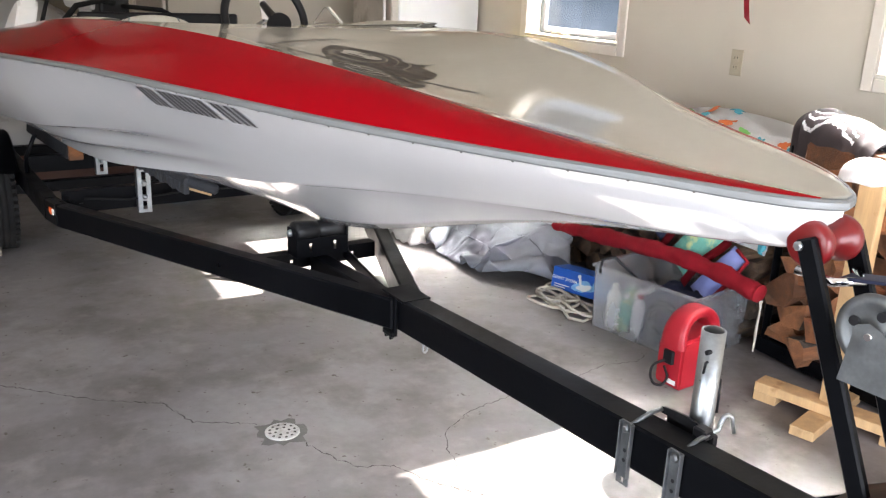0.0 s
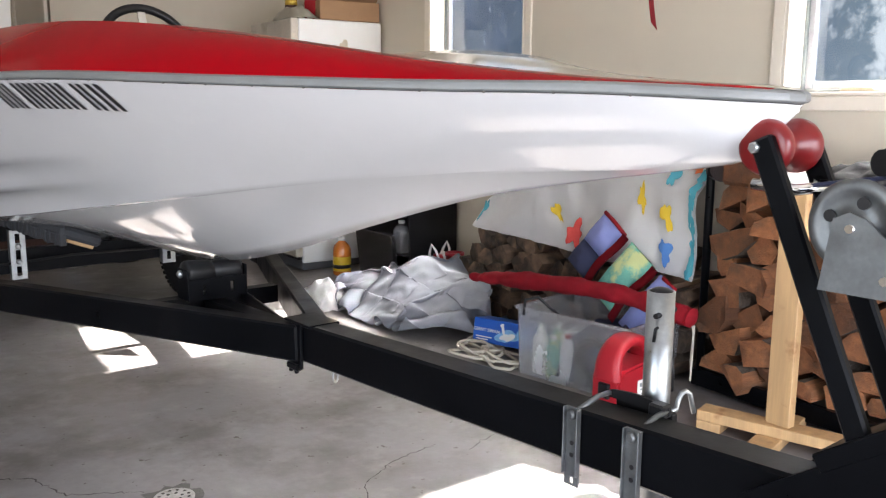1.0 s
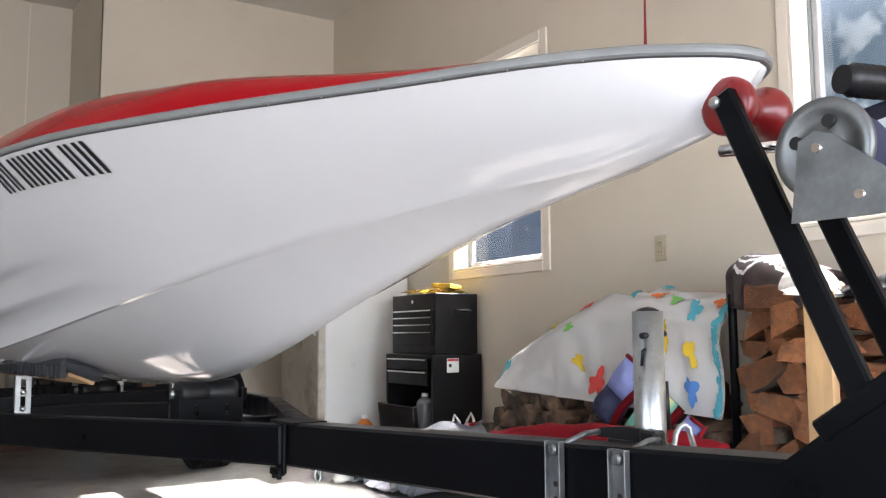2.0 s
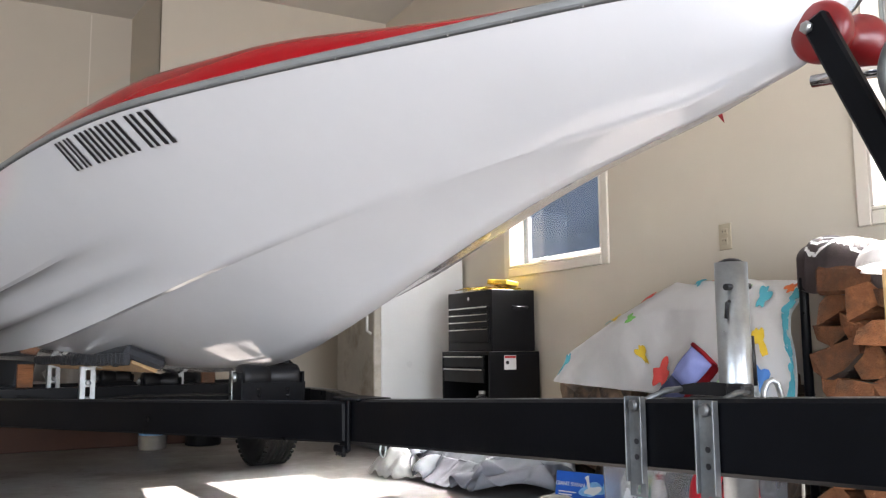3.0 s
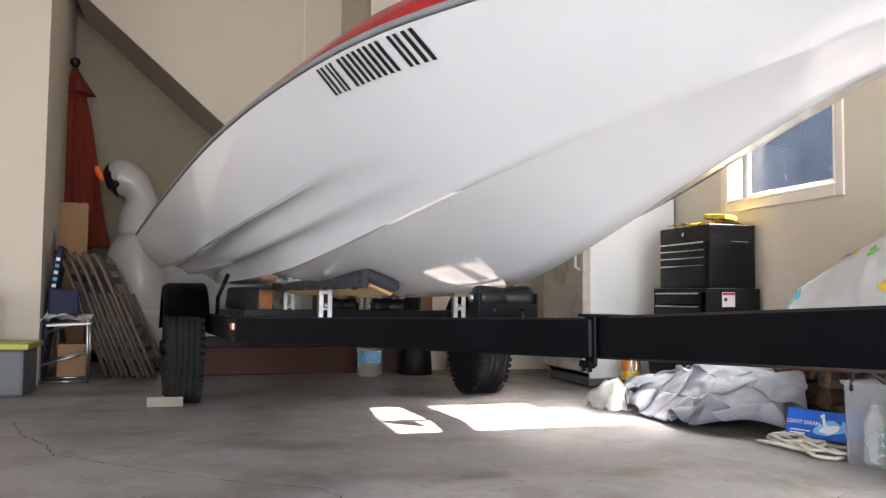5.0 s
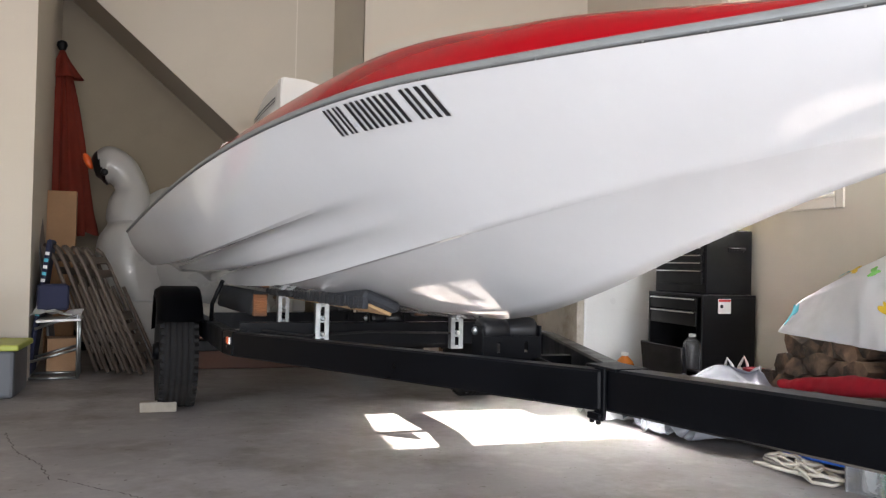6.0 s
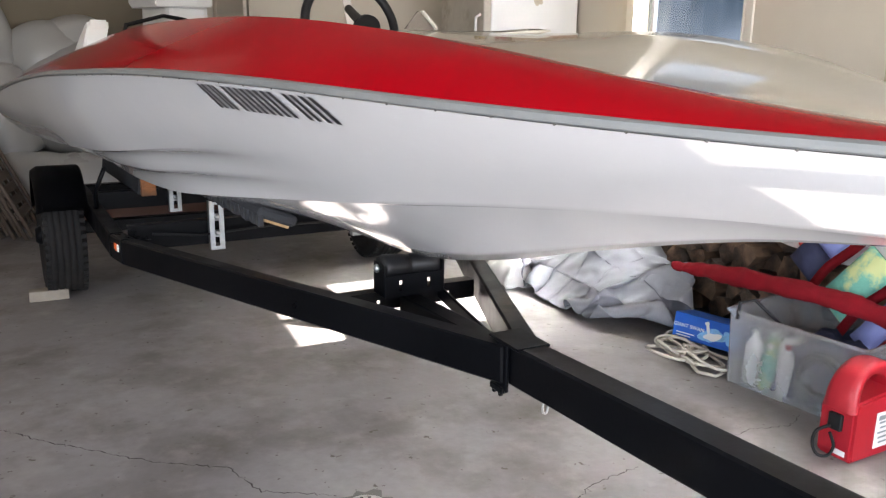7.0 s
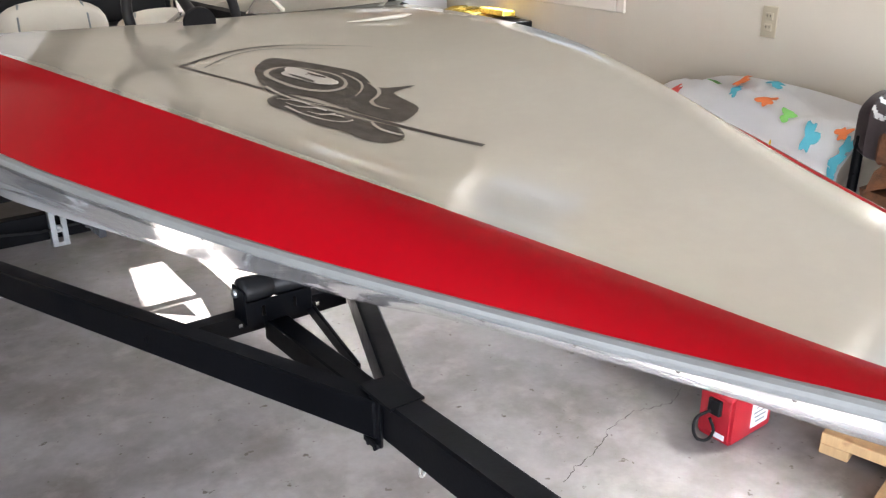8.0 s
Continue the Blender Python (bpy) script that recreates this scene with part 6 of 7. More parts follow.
part("pail_body", bm, M["redplastic"], pail)

# ---- boxes and bins by the wall ----
swanbox = thing("toy_box", "bright blue printed cardboard toy box lying on the floor", "box", pose(3.035, 3.585, 0.02, 0, 10, 20))
bm = bmesh.new()
box(bm, (0, 0, 0.060), (0.15, 0.31, 0.115), bevel=0.003)
part("carton", bm, M["blue"], swanbox)
lettering("GIANT SWAN", 0.024, M["label"], swanbox, pose(-0.0765, 0.078, 0.056, 90, 0, -90))
for mat, dep, label, shapes in (("paleblue", 0.0762, "pale blue printed splash", (((0.035, 0.050), 0.052, 0.034, 0.2, 0.3, 3), ((0.120, 0.060), 0.024, 0.036, 0.1, 0.4, 4))),
                                ("label", 0.0768, "white printed swan shape", (((0.040, 0.046), 0.036, 0.019, 0.2, 0.25, 8), ((0.014, 0.074), 0.026, 0.007, 1.9, 0.15, 5), ((0.006, 0.097), 0.012, 0.008, 0.1, 0.2, 6)))):
    bm = bmesh.new()
    for c, rx, ry, turn, wob, sd in shapes:
        bm.faces.new([bm.verts.new((-dep - 0.0002 * (sd % 3), -x, z)) for x, z in blob(c, rx, ry, turn, wob, seed=sd)])
    part("picture", bm, M[mat], swanbox, label)
bm = bmesh.new()
for k in range(2):
    bm.faces.new([bm.verts.new((-0.0768, y, z)) for y, z in ((0.135, 0.033 - 0.012 * k), (0.045 + 0.02 * k, 0.033 - 0.012 * k), (0.045 + 0.02 * k, 0.028 - 0.012 * k), (0.135, 0.028 - 0.012 * k))])
part("print_bar", bm, M["label"], swanbox, "white printed bars")

# rope in loose loops
bm = bmesh.new()
r = random.Random(3)
pts = []
for k in range(230):
    a = k * 0.27 + 0.7 * math.sin(k * 0.11)
    rad = 0.075 + 0.040 * math.sin(k * 0.093) + 0.030 * math.sin(k * 0.047 + 2)
    cx, cy = 2.86 + 0.035 * math.sin(k * 0.05) + 0.03 * math.sin(k * 0.021), 3.535 + 0.10 * math.sin(k * 0.031) + 0.05 * math.sin(k * 0.083)
    pts.append((cx + 0.70 * rad * math.cos(a), cy + 1.25 * rad * math.sin(a), 0.012 + 0.020 * (0.5 + 0.5 * math.sin(k * 0.57)) + 0.016 * (0.5 + 0.5 * math.sin(k * 0.11))))
pts += [(2.80, 3.42, 0.014), (2.78, 3.36, 0.012), (2.82, 3.30, 0.012), (2.88, 3.32, 0.012)]
tube(bm, pts, 0.0072, 8)
single("mooring_rope", bm, M["rope"], "off white braided rope lying in loose loops on the floor", "rope")

BIN = pose(3.095, 3.045, 0, 0, 0, 12)
cbin = thing("clear_bin", "frosted clear plastic storage bin full of bottles", "storage bin", BIN)
W2, L2, H2, T2 = 0.20, 0.27, 0.300, 0.004
for c, sz, rt in (((-W2, 0, H2 / 2), (T2, 2 * L2, H2), Matrix.Rotation(-0.05, 4, "Y")), ((W2, 0, H2 / 2), (T2, 2 * L2, H2), Matrix.Rotation(0.05, 4, "Y")), ((0, -L2, H2 / 2), (2 * W2, T2, H2), Matrix.Rotation(0.05, 4, "X")), ((0, L2, H2 / 2), (2 * W2, T2, H2), Matrix.Rotation(-0.05, 4, "X")), ((0, 0, 0.004), (2 * W2 - 0.02, 2 * L2 - 0.02, 0.005), None)):
    bm = bmesh.new()
    box(bm, c, sz, rt)
    part("bin_wall", bm, M["clear"], cbin)
bm = bmesh.new()
rim = [(-W2 - 0.012, -L2 - 0.012), (W2 + 0.012, -L2 - 0.012), (W2 + 0.012, L2 + 0.012), (-W2 - 0.012, L2 + 0.012)]
for (x0, y0), (x1, y1) in zip(rim, rim[1:] + rim[:1]):
    beam(bm, (x0, y0, H2), (x1, y1, H2), 0.016, 0.012, 0.003)
part("rim", bm, M["clear"], cbin)


def bottle(x, y, z, r, h, mat, capmat, label, m=Matrix()):
    b = thing("bottle", label, "bottle", m @ Matrix.Translation((x, y, z)))
    bm = bmesh.new()
    lathe(bm, [(r * 0.9, 0), (r, 0.008), (r, h * 0.68), (r * 0.85, h * 0.78), (r * 0.35, h * 0.9), (r * 0.33, h * 0.93)], (0, 0, 0), (0, 0, 1), 18)
    part("bottle_body", bm, M[mat], b)
    bm = bmesh.new()
    lathe(bm, [(r * 0.38, h * 0.915), (r * 0.38, h), (r * 0.2, h)], (0, 0, 0), (0, 0, 1), 14)
    part("bottle_cap", bm, M[capmat], b)
    return b


bottle(-0.135, 0.20, 0.008, 0.034, 0.21, "white", "white", "white plastic bottle inside the clear bin", BIN)
bottle(-0.145, 0.125, 0.008, 0.030, 0.18, "aqua", "label", "green bottle with pale cap inside the clear bin", BIN)
bottle(-0.145, 0.05, 0.008, 0.032, 0.20, "label", "redplastic", "white spray bottle inside the clear bin", BIN)
bottle(-0.06, 0.10, 0.008, 0.036, 0.22, "white", "blackplastic", "white bottle with black cap inside the clear bin", BIN)
bottle(-0.05, 0.17, 0.008, 0.036, 0.20, "aqua", "white", "green plastic bottle inside the clear bin", BIN)
bottle(-0.14, -0.03, 0.008, 0.036, 0.15, "tote", "blackplastic", "dark bottle inside the clear bin", BIN)
bm = bmesh.new()
sheet(bm, heap(26, 30, lambda i, j: (-0.165 + 0.33 * j, -0.235 + 0.34 * i, 0.012 + (0.22 + 0.06 * noise.noise((i * 4, j * 4, 2))) * (1 - abs(2 * i - 1) ** 6) * (1 - abs(2 * j - 1) ** 8) + 0.02 * noise.noise((i * 11, j * 12, 5)))))
single("folded_bag", bm, M["navy"], "folded dark bag inside the clear bin", "bag", BIN)
bm = bmesh.new()
tube(bm, [(-0.165 + 0.012 * math.sin(k), -0.10 + 0.085 * math.cos(k * 0.62), 0.115 + 0.075 * math.sin(k * 0.62) + 0.006 * k / 4) for k in range(26)], 0.011, 8)
single("black_hose", bm, M["rubber"], "coiled black hose inside the clear bin", "hose", BIN)
bm = bmesh.new()
tube(bm, [(-0.21, 0.24, 0.27), (-0.20, 0.24, 0.335), (-0.15, 0.21, 0.345), (-0.10, 0.10, 0.25)], 0.007, 8)
single("strap_clip", bm, M["blackplastic"], "black cord clipped over the bin rim", "cord", BIN)

bm = bmesh.new()
pts = [(3.03, 3.87, 0.312), (3.035, 3.76, 0.322), (3.05, 3.55, 0.345), (3.075, 3.2, 0.378), (3.095, 2.95, 0.388), (3.105, 2.75, 0.380), (3.11, 2.60, 0.368), (3.11, 2.55, 0.362)]
fine = [Vector((spline([(k / 7, p[0]) for k, p in enumerate(pts)], t), spline([(k / 7, p[1]) for k, p in enumerate(pts)], t), spline([(k / 7, p[2]) for k, p in enumerate(pts)], t))) for t in [j / 108 for j in range(109)]]
rad = [(0.015 + 0.023 * min(1, j / 30) + 0.003 * math.sin(j * 0.43) - (0.026 * (j - 103) / 5 if j > 103 else 0)) for j in range(109)]
rg = tube(bm, fine, rad, 28)
for ring in rg:
    for k, vt in enumerate(ring):
        vt.co += Vector((0, 0, 1)) * (0.008 * noise.noise(vt.co * 14) + 0.005 * noise.noise(vt.co * 34)) + Vector((1, 0, 0)) * (0.008 * noise.noise(vt.co * 11) + 0.004 * noise.noise(vt.co * 31))
ub = single("umbrella_bag", bm, M["redcloth"], "long red canvas sleeve lying across the bin", "sleeve bag")
bm = bmesh.new()
tube(bm, [(3.12, 2.57, 0.345), (3.115, 2.555, 0.30), (3.12, 2.56, 0.20), (3.105, 2.55, 0.12), (3.125, 2.57, 0.19), (3.13, 2.565, 0.33)], 0.004, 6)
part("drawstring", bm, M["rope"], ub, "white drawstring")
# red jump starter
js = thing("jump_starter", "red plastic jump starter pack with arched handle", "power pack", pose(2.842, 2.643, 0, 0, 0, 6.5) @ Matrix.Diagonal((0.90, 0.98, 0.96, 1)))
bm = bmesh.new()
out = [(-0.125, 0), (0.125, 0), (0.13, 0.02), (0.125, 0.20), (0.10, 0.235), (-0.11, 0.215), (-0.13, 0.18), (-0.13, 0.02)]
slab(bm, out, 0.13, Matrix.Translation((0, -0.065, 0)))
bmesh.ops.bevel(bm, geom=bm.edges[:], offset=0.012, segments=2, affect="EDGES", clamp_overlap=True)
part("case", bm, M["redplastic"], js)
bm = bmesh.new()
arch = [(-0.112, 0.18), (-0.108, 0.235), (-0.085, 0.280), (-0.045, 0.306), (0.005, 0.314), (0.060, 0.304), (0.098, 0.272), (0.112, 0.225), (0.114, 0.18)]
arch = [(spline([(k, a[0]) for k, a in enumerate(arch)], t / 4), spline([(k, a[1]) for k, a in enumerate(arch)], t / 4)) for t in range(33)]
rows = []
for k, (x, z) in enumerate(arch):
    d = Vector((x - 0.005, 0, z - 0.20)).normalized()
    w = 0.062 - 0.016 * math.sin(math.pi * k / 32)
    rows.append([tuple(Vector((x, 0, z)) + d * a * 0.024 + Vector((0, b * w, 0))) for a, b in ((-1, -0.6), (-0.6, -0.92), (0.3, -1), (0.8, -0.86), (1, -0.5), (1, 0.5), (0.8, 0.86), (0.3, 1), (-0.6, 0.92), (-1, 0.6), (-1, -0.6))])
sheet(bm, rows)
part("handle", bm, M["redplastic"], js)
bm = bmesh.new()
box(bm, (-0.135, 0.0, 0.135), (0.018, 0.05, 0.06), bevel=0.004)
part("socket_cover", bm, M["blackplastic"], js, "black socket cover")
bm = bmesh.new()
box(bm, (0.045, -0.0665, 0.10), (0.105, 0.003, 0.13), bevel=0.001)
lb = part("label", bm, M["label"], js, "white instruction label")
for k in range(6):
    bm = bmesh.new()
    box(bm, (0.045, -0.0686, 0.145 - 0.018 * k), (0.08 - 0.012 * (k % 3), 0.001, 0.006 if k else 0.016))
    part("print_bar", bm, M["greyink"], lb)
bm = bmesh.new()
box(bm, (-0.132, -0.02, 0.03), (0.003, 0.05, 0.02), bevel=0.001)
part("badge", bm, M["label"], js)
bm = bmesh.new()
loop = [(-0.145, 0.01, 0.12), (-0.19, 0.03, 0.10), (-0.205, 0.03, 0.06), (-0.19, 0.02, 0.02), (-0.16, 0.0, 0.014), (-0.145, -0.01, 0.05), (-0.16, 0.0, 0.10)]
tube(bm, [Vector([spline([(k, p[q]) for k, p in enumerate(loop)], t / 5) for q in range(3)]) for t in range(31)], 0.0055, 8)
part("cable", bm, M["rubber"], js, "black cable loop")

# ---- tool chest ----
chest = thing("tool_chest", "black two part rolling tool chest with drawers against the wall", "tool chest", pose(3.495, 5.215, 0))
base = thing("base_cabinet", "", "")
base.parent = chest
for c, sz in (((0, 0, 0.095), (0.36, 0.60, 0.03)), ((0, -0.292, 0.37), (0.36, 0.016, 0.56)), ((0, 0.292, 0.37), (0.36, 0.016, 0.56)), ((0.172, 0, 0.37), (0.016, 0.57, 0.56)), ((0, 0, 0.655), (0.36, 0.60, 0.02)), ((-0.01, 0, 0.215), (0.33, 0.57, 0.012))):
    bm = bmesh.new()
    box(bm, c, sz, bevel=0.003)
    part("panel", bm, M["toolblack"], base)
bm = bmesh.new()
box(bm, (0.01, 0, 0.855), (0.31, 0.555, 0.375), bevel=0.004)
topb = part("top_chest", bm, M["toolblack"], chest)
def drawer(parent, z, h, x):
    bm = bmesh.new()
    box(bm, (x, 0.0, z), (0.012, 0.50, h), bevel=0.002)
    d = part("drawer", bm, M["toolblack"], chest)
    bm = bmesh.new()
    box(bm, (x - 0.010, 0.0, z + h / 2 - 0.007), (0.012, 0.49, 0.008), bevel=0.002)
    part("pull", bm, M["chrome"], d, "bright drawer pull")
for z, h in ((0.925, 0.036), (0.880, 0.040), (0.835, 0.040), (0.765, 0.085)):
    drawer(topb, z, h, -0.151)
for z, h in ((0.605, 0.070), (0.520, 0.085)):
    drawer(base, z, h, -0.186)
bm = bmesh.new()
lathe(bm, [(0.013, 0), (0.013, 0.006), (0.005, 0.007)], (-0.145, 0.0, 0.995), (-9, 0.0, 0.995), 12)
part("lock", bm, M["chrome"], topb)
bm = bmesh.new()
box(bm, (0.05, -0.282, 0.93), (0.11, 0.006, 0.028), bevel=0.003)
tube(bm, [(0.0, -0.284, 0.94), (0.0, -0.302, 0.935), (0.10, -0.302, 0.935), (0.10, -0.284, 0.94)], 0.006, 8)
part("side_handle", bm, M["blackplastic"], topb)
bm = bmesh.new()
box(bm, (-0.035, -0.3025, 0.60), (0.085, 0.003, 0.085), bevel=0.0008)
lb = part("label", bm, M["label"], chest, "white warning label")
bm = bmesh.new()
box(bm, (-0.035, -0.3043, 0.633), (0.08, 0.001, 0.014))
part("print_bar", bm, M["redink"], lb)
bm = bmesh.new()
lathe(bm, [(0.011, 0), (0.011, 0.001)], (-0.055, -0.304, 0.60), (-0.055, -9, 0.60), 14)
part("print_bar", bm, M["ink"], lb)
for sx in (-0.14, 0.14):
    for sy in (-0.25, 0.25):
        bm = bmesh.new()
        lathe(bm, [(0.01, -0.015), (0.038, -0.015), (0.04, 0), (0.038, 0.015), (0.01, 0.015)], (sx, sy, 0.04), (sx + 1, sy, 0.04), 16)
        box(bm, (sx, sy, 0.075), (0.04, 0.02, 0.03))
        part("caster", bm, M["rubber"], chest)
bm = bmesh.new()
for k in range(3):
    sheet(bm, heap(8, 10, lambda i, j: (3.38 + 0.26 * i, 5.02 + 0.14 * k + 0.17 * j, 1.048 + 0.008 * k + 0.020 * math.sin(math.pi * i) + 0.014 * noise.noise((i * 4 + k * 3, j * 4, k)))))
bmesh.ops.solidify(bm, geom=bm.faces[:], thickness=0.006)
single("chip_bags", bm, M["gold"], "shiny gold foil packets lying on the tool chest", "packets")
bm = bmesh.new()
box(bm, (0, 0, 0.015), (0.12, 0.16, 0.03), bevel=0.004)
single("notepad", bm, M["gold"], "small gold foil packet on the tool chest", "packet", pose(3.50, 5.05, 1.075, 4, 5, 20))
bottle(3.365, 5.09, 0.222, 0.055, 0.205, "clear", "white", "clear plastic jug in the open chest shelf")
am = bottle(3.215, 5.63, 0.0, 0.062, 0.26, "amber", "white", "bottle of orange liquid standing on the floor")
bm = bmesh.new()
lathe(bm, [(0.0632, 0.03), (0.0635, 0.035), (0.0635, 0.125), (0.0632, 0.13)], (0, 0, 0), (0, 0, 1), 22)
part("label", bm, M["yellow"], am, "yellow paper label")
bm = bmesh.new()
lathe(bm, [(0.0638, 0.05), (0.0638, 0.075)], (0, 0, 0), (0, 0, 1), 22)
part("print_bar", bm, M["ink"], am)
bm = bmesh.new()
box(bm, (0, 0, 0.18), (0.03, 0.46, 0.36), Matrix.Rotation(-0.12, 4, "Y"), bevel=0.004)
single("picture_panel", bm, surface("glossy black panel", (0.012, 0.012, 0.013), 0.12, var=0.1, bump=0.0), "glossy black panel leaning on the tool chest", "panel", pose(3.235, 5.18, 0.002))

# ---- refrigerator with boxes on top ----
fr = thing("refrigerator", "old white refrigerator with stained door in the corner", "refrigerator", pose(3.335, 6.22, 0))
bm = bmesh.new()
box(bm, (0.02, 0, 0.89), (0.64, 0.71, 1.67), bevel=0.012, seg=2)
part("cabinet", bm, M["fridge"], fr)
for z0, z1 in ((0.10, 1.13), (1.145, 1.725)):
    bm = bmesh.new()
    box(bm, (-0.325, 0, (z0 + z1) / 2), (0.055, 0.70, z1 - z0), bevel=0.010, seg=2)
    dr = part("door", bm, M["stained"], fr, "stained off white door")
    bm = bmesh.new()
    zc = z1 - 0.20 if z0 < 0.5 else z0 + 0.18
    tube(bm, [(-0.352, -0.30, zc - 0.14), (-0.385, -0.30, zc - 0.12), (-0.385, -0.30, zc + 0.12), (-0.352, -0.30, zc + 0.14)], 0.010, 8)
    part("door_handle", bm, M["white"], dr)
bm = bmesh.new()
box(bm, (0.0, 0, 0.05), (0.60, 0.68, 0.09), bevel=0.004)
part("kick_plate", bm, M["tote"], fr)
bm = bmesh.new()
vs = blob((0.04, 1.56), 0.030, 0.036, 0.2, 0.3, seed=14)
f = bm.faces.new([bm.verts.new((x, -0.3562, z)) for x, z in vs])
part("sticker_residue", bm, surface("yellowed sticker residue", (0.52, 0.47, 0.36), 0.7, var=0.2, coarse=30), fr)

ct = thing("cardboard_box", "open brown cardboard box with raised flaps", "box", pose(3.47, 6.06, 1.732, 0, 0, -6))
bm = bmesh.new()
for c, sz in (((0, -0.14, 0.065), (0.44, 0.005, 0.13)), ((0, 0.14, 0.065), (0.44, 0.005, 0.13)), ((-0.22, 0, 0.065), (0.005, 0.28, 0.13)), ((0.22, 0, 0.065), (0.005, 0.28, 0.13)), ((0, 0, 0.004), (0.44, 0.28, 0.005))):
    box(bm, c, sz)
part("carton", bm, M["cardboard"], ct)
for c, sz, rt in (((0.10, -0.10, 0.165), (0.26, 0.005, 0.11), Matrix.Rotation(0.9, 4, "X")), ((0.0, 0.17, 0.17), (0.44, 0.005, 0.10), Matrix.Rotation(0.5, 4, "X")), ((-0.20, 0, 0.175), (0.005, 0.27, 0.10), Matrix.Rotation(0.35, 4, "Y"))):
    bm = bmesh.new()
    box(bm, c, sz, rt)
    part("flap", bm, M["cardboard"], ct)
bm = bmesh.new()
box(bm, (0.0, 0.0, 0.07), (0.12, 0.12, 0.14), Matrix.Rotation(0.4, 4, "Z"), bevel=0.01)
single("red_packet", bm, M["redplastic"], "red packet inside the cardboard box", "packet", pose(3.28, 6.10, 1.740))
bm = bmesh.new()
sheet(bm, heap(14, 14, lambda i, j: (3.02 + 0.20 * i, 5.92 + 0.34 * j, 1.735 + 0.085 * (math.sin(math.pi * i) * math.sin(math.pi * j)) ** 0.5 + 0.03 * noise.noise((i * 5, j * 5, 8)))))
bmesh.ops.solidify(bm, geom=bm.faces[:], thickness=0.004)
single("plastic_wrap", bm, M["cream"], "crumpled pale plastic wrap on the refrigerator", "wrap")
can = thing("tin_can", "small brown tin can with pale band", "can", pose(3.12, 6.16, 1.80))
bm = bmesh.new()
lathe(bm, [(0.040, 0), (0.042, 0.004), (0.042, 0.10), (0.040, 0.105), (0.0, 0.103)], (0, 0, 0), (0, 0, 1), 20)
part("can_body", bm, M["copper"], can)
bm = bmesh.new()
lathe(bm, [(0.0428, 0.035), (0.0428, 0.07)], (0, 0, 0), (0, 0, 1), 20)
part("paper_band", bm, M["gold"], can, "yellowish paper band")

# ---- red strap from the ceiling ----
bm = bmesh.new()
sheet(bm, [[(2.74 + 0.016 * s + 0.010 * math.sin(t * 9) + 0.035 * max(0.0, 1 - t * 9) ** 2, 2.52 + 0.004 * math.sin(t * 14) + 0.012 * s * math.sin(t * 5), 1.425 + (TOP - 1.425) * t - 0.012 * s * max(0.0, 1 - t * 9)) for s in (-1, 1)] for t in [(j / 40) ** 1.6 for j in range(41)]])
bmesh.ops.solidify(bm, geom=bm.faces[:], thickness=0.003)
single("hanging_strap", bm, M["redplastic"], "red webbing strap hanging from the ceiling", "strap")

# ---- under the stairs ----
um = thing("patio_umbrella", "closed faded red patio umbrella standing in the recess", "umbrella", pose(-0.49, 8.62, 0, 2, -3.0))
bm = bmesh.new()
tube(bm, [(0, 0, 0.0), (0, 0, 2.60)], 0.019, 12)
part("pole", bm, M["chairwood"], um)
bm = bmesh.new()
rows = []
for k in range(30):
    t = k / 29
    z = 2.50 - 1.50 * t
    r0 = 0.035 + 0.170 * t ** 0.9
    rows.append([(r0 * (1 + 0.26 * math.sin(8 * a + 3 * t) + 0.10 * math.sin(3 * a + 6 * t)) * math.cos(a), r0 * (1 + 0.26 * math.sin(8 * a + 3 * t)) * math.sin(a), z + 0.03 * math.sin(8 * a) * t) for a in [2 * math.pi * j / 64 for j in range(65)]])
sheet(bm, rows)
bmesh.ops.solidify(bm, geom=bm.faces[:], thickness=0.003)
part("canopy", bm, M["umbrella"], um, "folded red canvas canopy")
bm = bmesh.new()
rows = [[((0.022 + 0.115 * t * (1 + 0.3 * math.sin(4 * a))) * math.cos(a), (0.022 + 0.115 * t * (1 + 0.3 * math.sin(4 * a))) * math.sin(a), 2.565 - 0.24 * t ** 0.8) for a in [2 * math.pi * j / 40 for j in range(41)]] for t in [q / 8 for q in range(9)]]
sheet(bm, rows)
bmesh.ops.solidify(bm, geom=bm.faces[:], thickness=0.003)
part("vent_cap", bm, M["umbrella"], um)
bm = bmesh.new()
lathe(bm, [(0.02, 0), (0.03, 0.012), (0.045, 0.045), (0.038, 0.075), (0.01, 0.09)], (0, 0, 2.565), (0, 0, 9), 18)
part("finial", bm, M["blackplastic"], um)
bm = bmesh.new()
lathe(bm, [(0.20, 0), (0.20, 0.03), (0.06, 0.06), (0.03, 0.16)], (0, 0, 0.0), (0, 0, 9), 24)
part("base", bm, M["black"], um)

# inflatable swan, one plain mesh
bm = bmesh.new()
def ball(c, r, rot=None, mi=0, seg=22):
    v0 = set(bm.verts)
    bmesh.ops.create_uvsphere(bm, u_segments=seg, v_segments=14, radius=1.0)
    vs = [v for v in bm.verts if v not in v0]
    m4 = Matrix.Translation(c) @ (rot or Matrix()) @ Matrix.Diagonal((*r, 1))
    bmesh.ops.transform(bm, matrix=m4, verts=vs)
    for f in {f for v in vs for f in v.link_faces}:
        f.smooth, f.material_index = True, mi
SX, SY = 0.62, 8.08
tube(bm, [(SX + 0.62 * math.cos(a), SY + 0.52 * math.sin(a), 0.235) for a in [2 * math.pi * k / 36 for k in range(36)]], [0.228 + 0.008 * math.sin(9 * k) for k in range(36)], 18, closed=True)
ball((SX + 0.06, SY + 0.12, 0.80), (0.64, 0.56, 0.50))
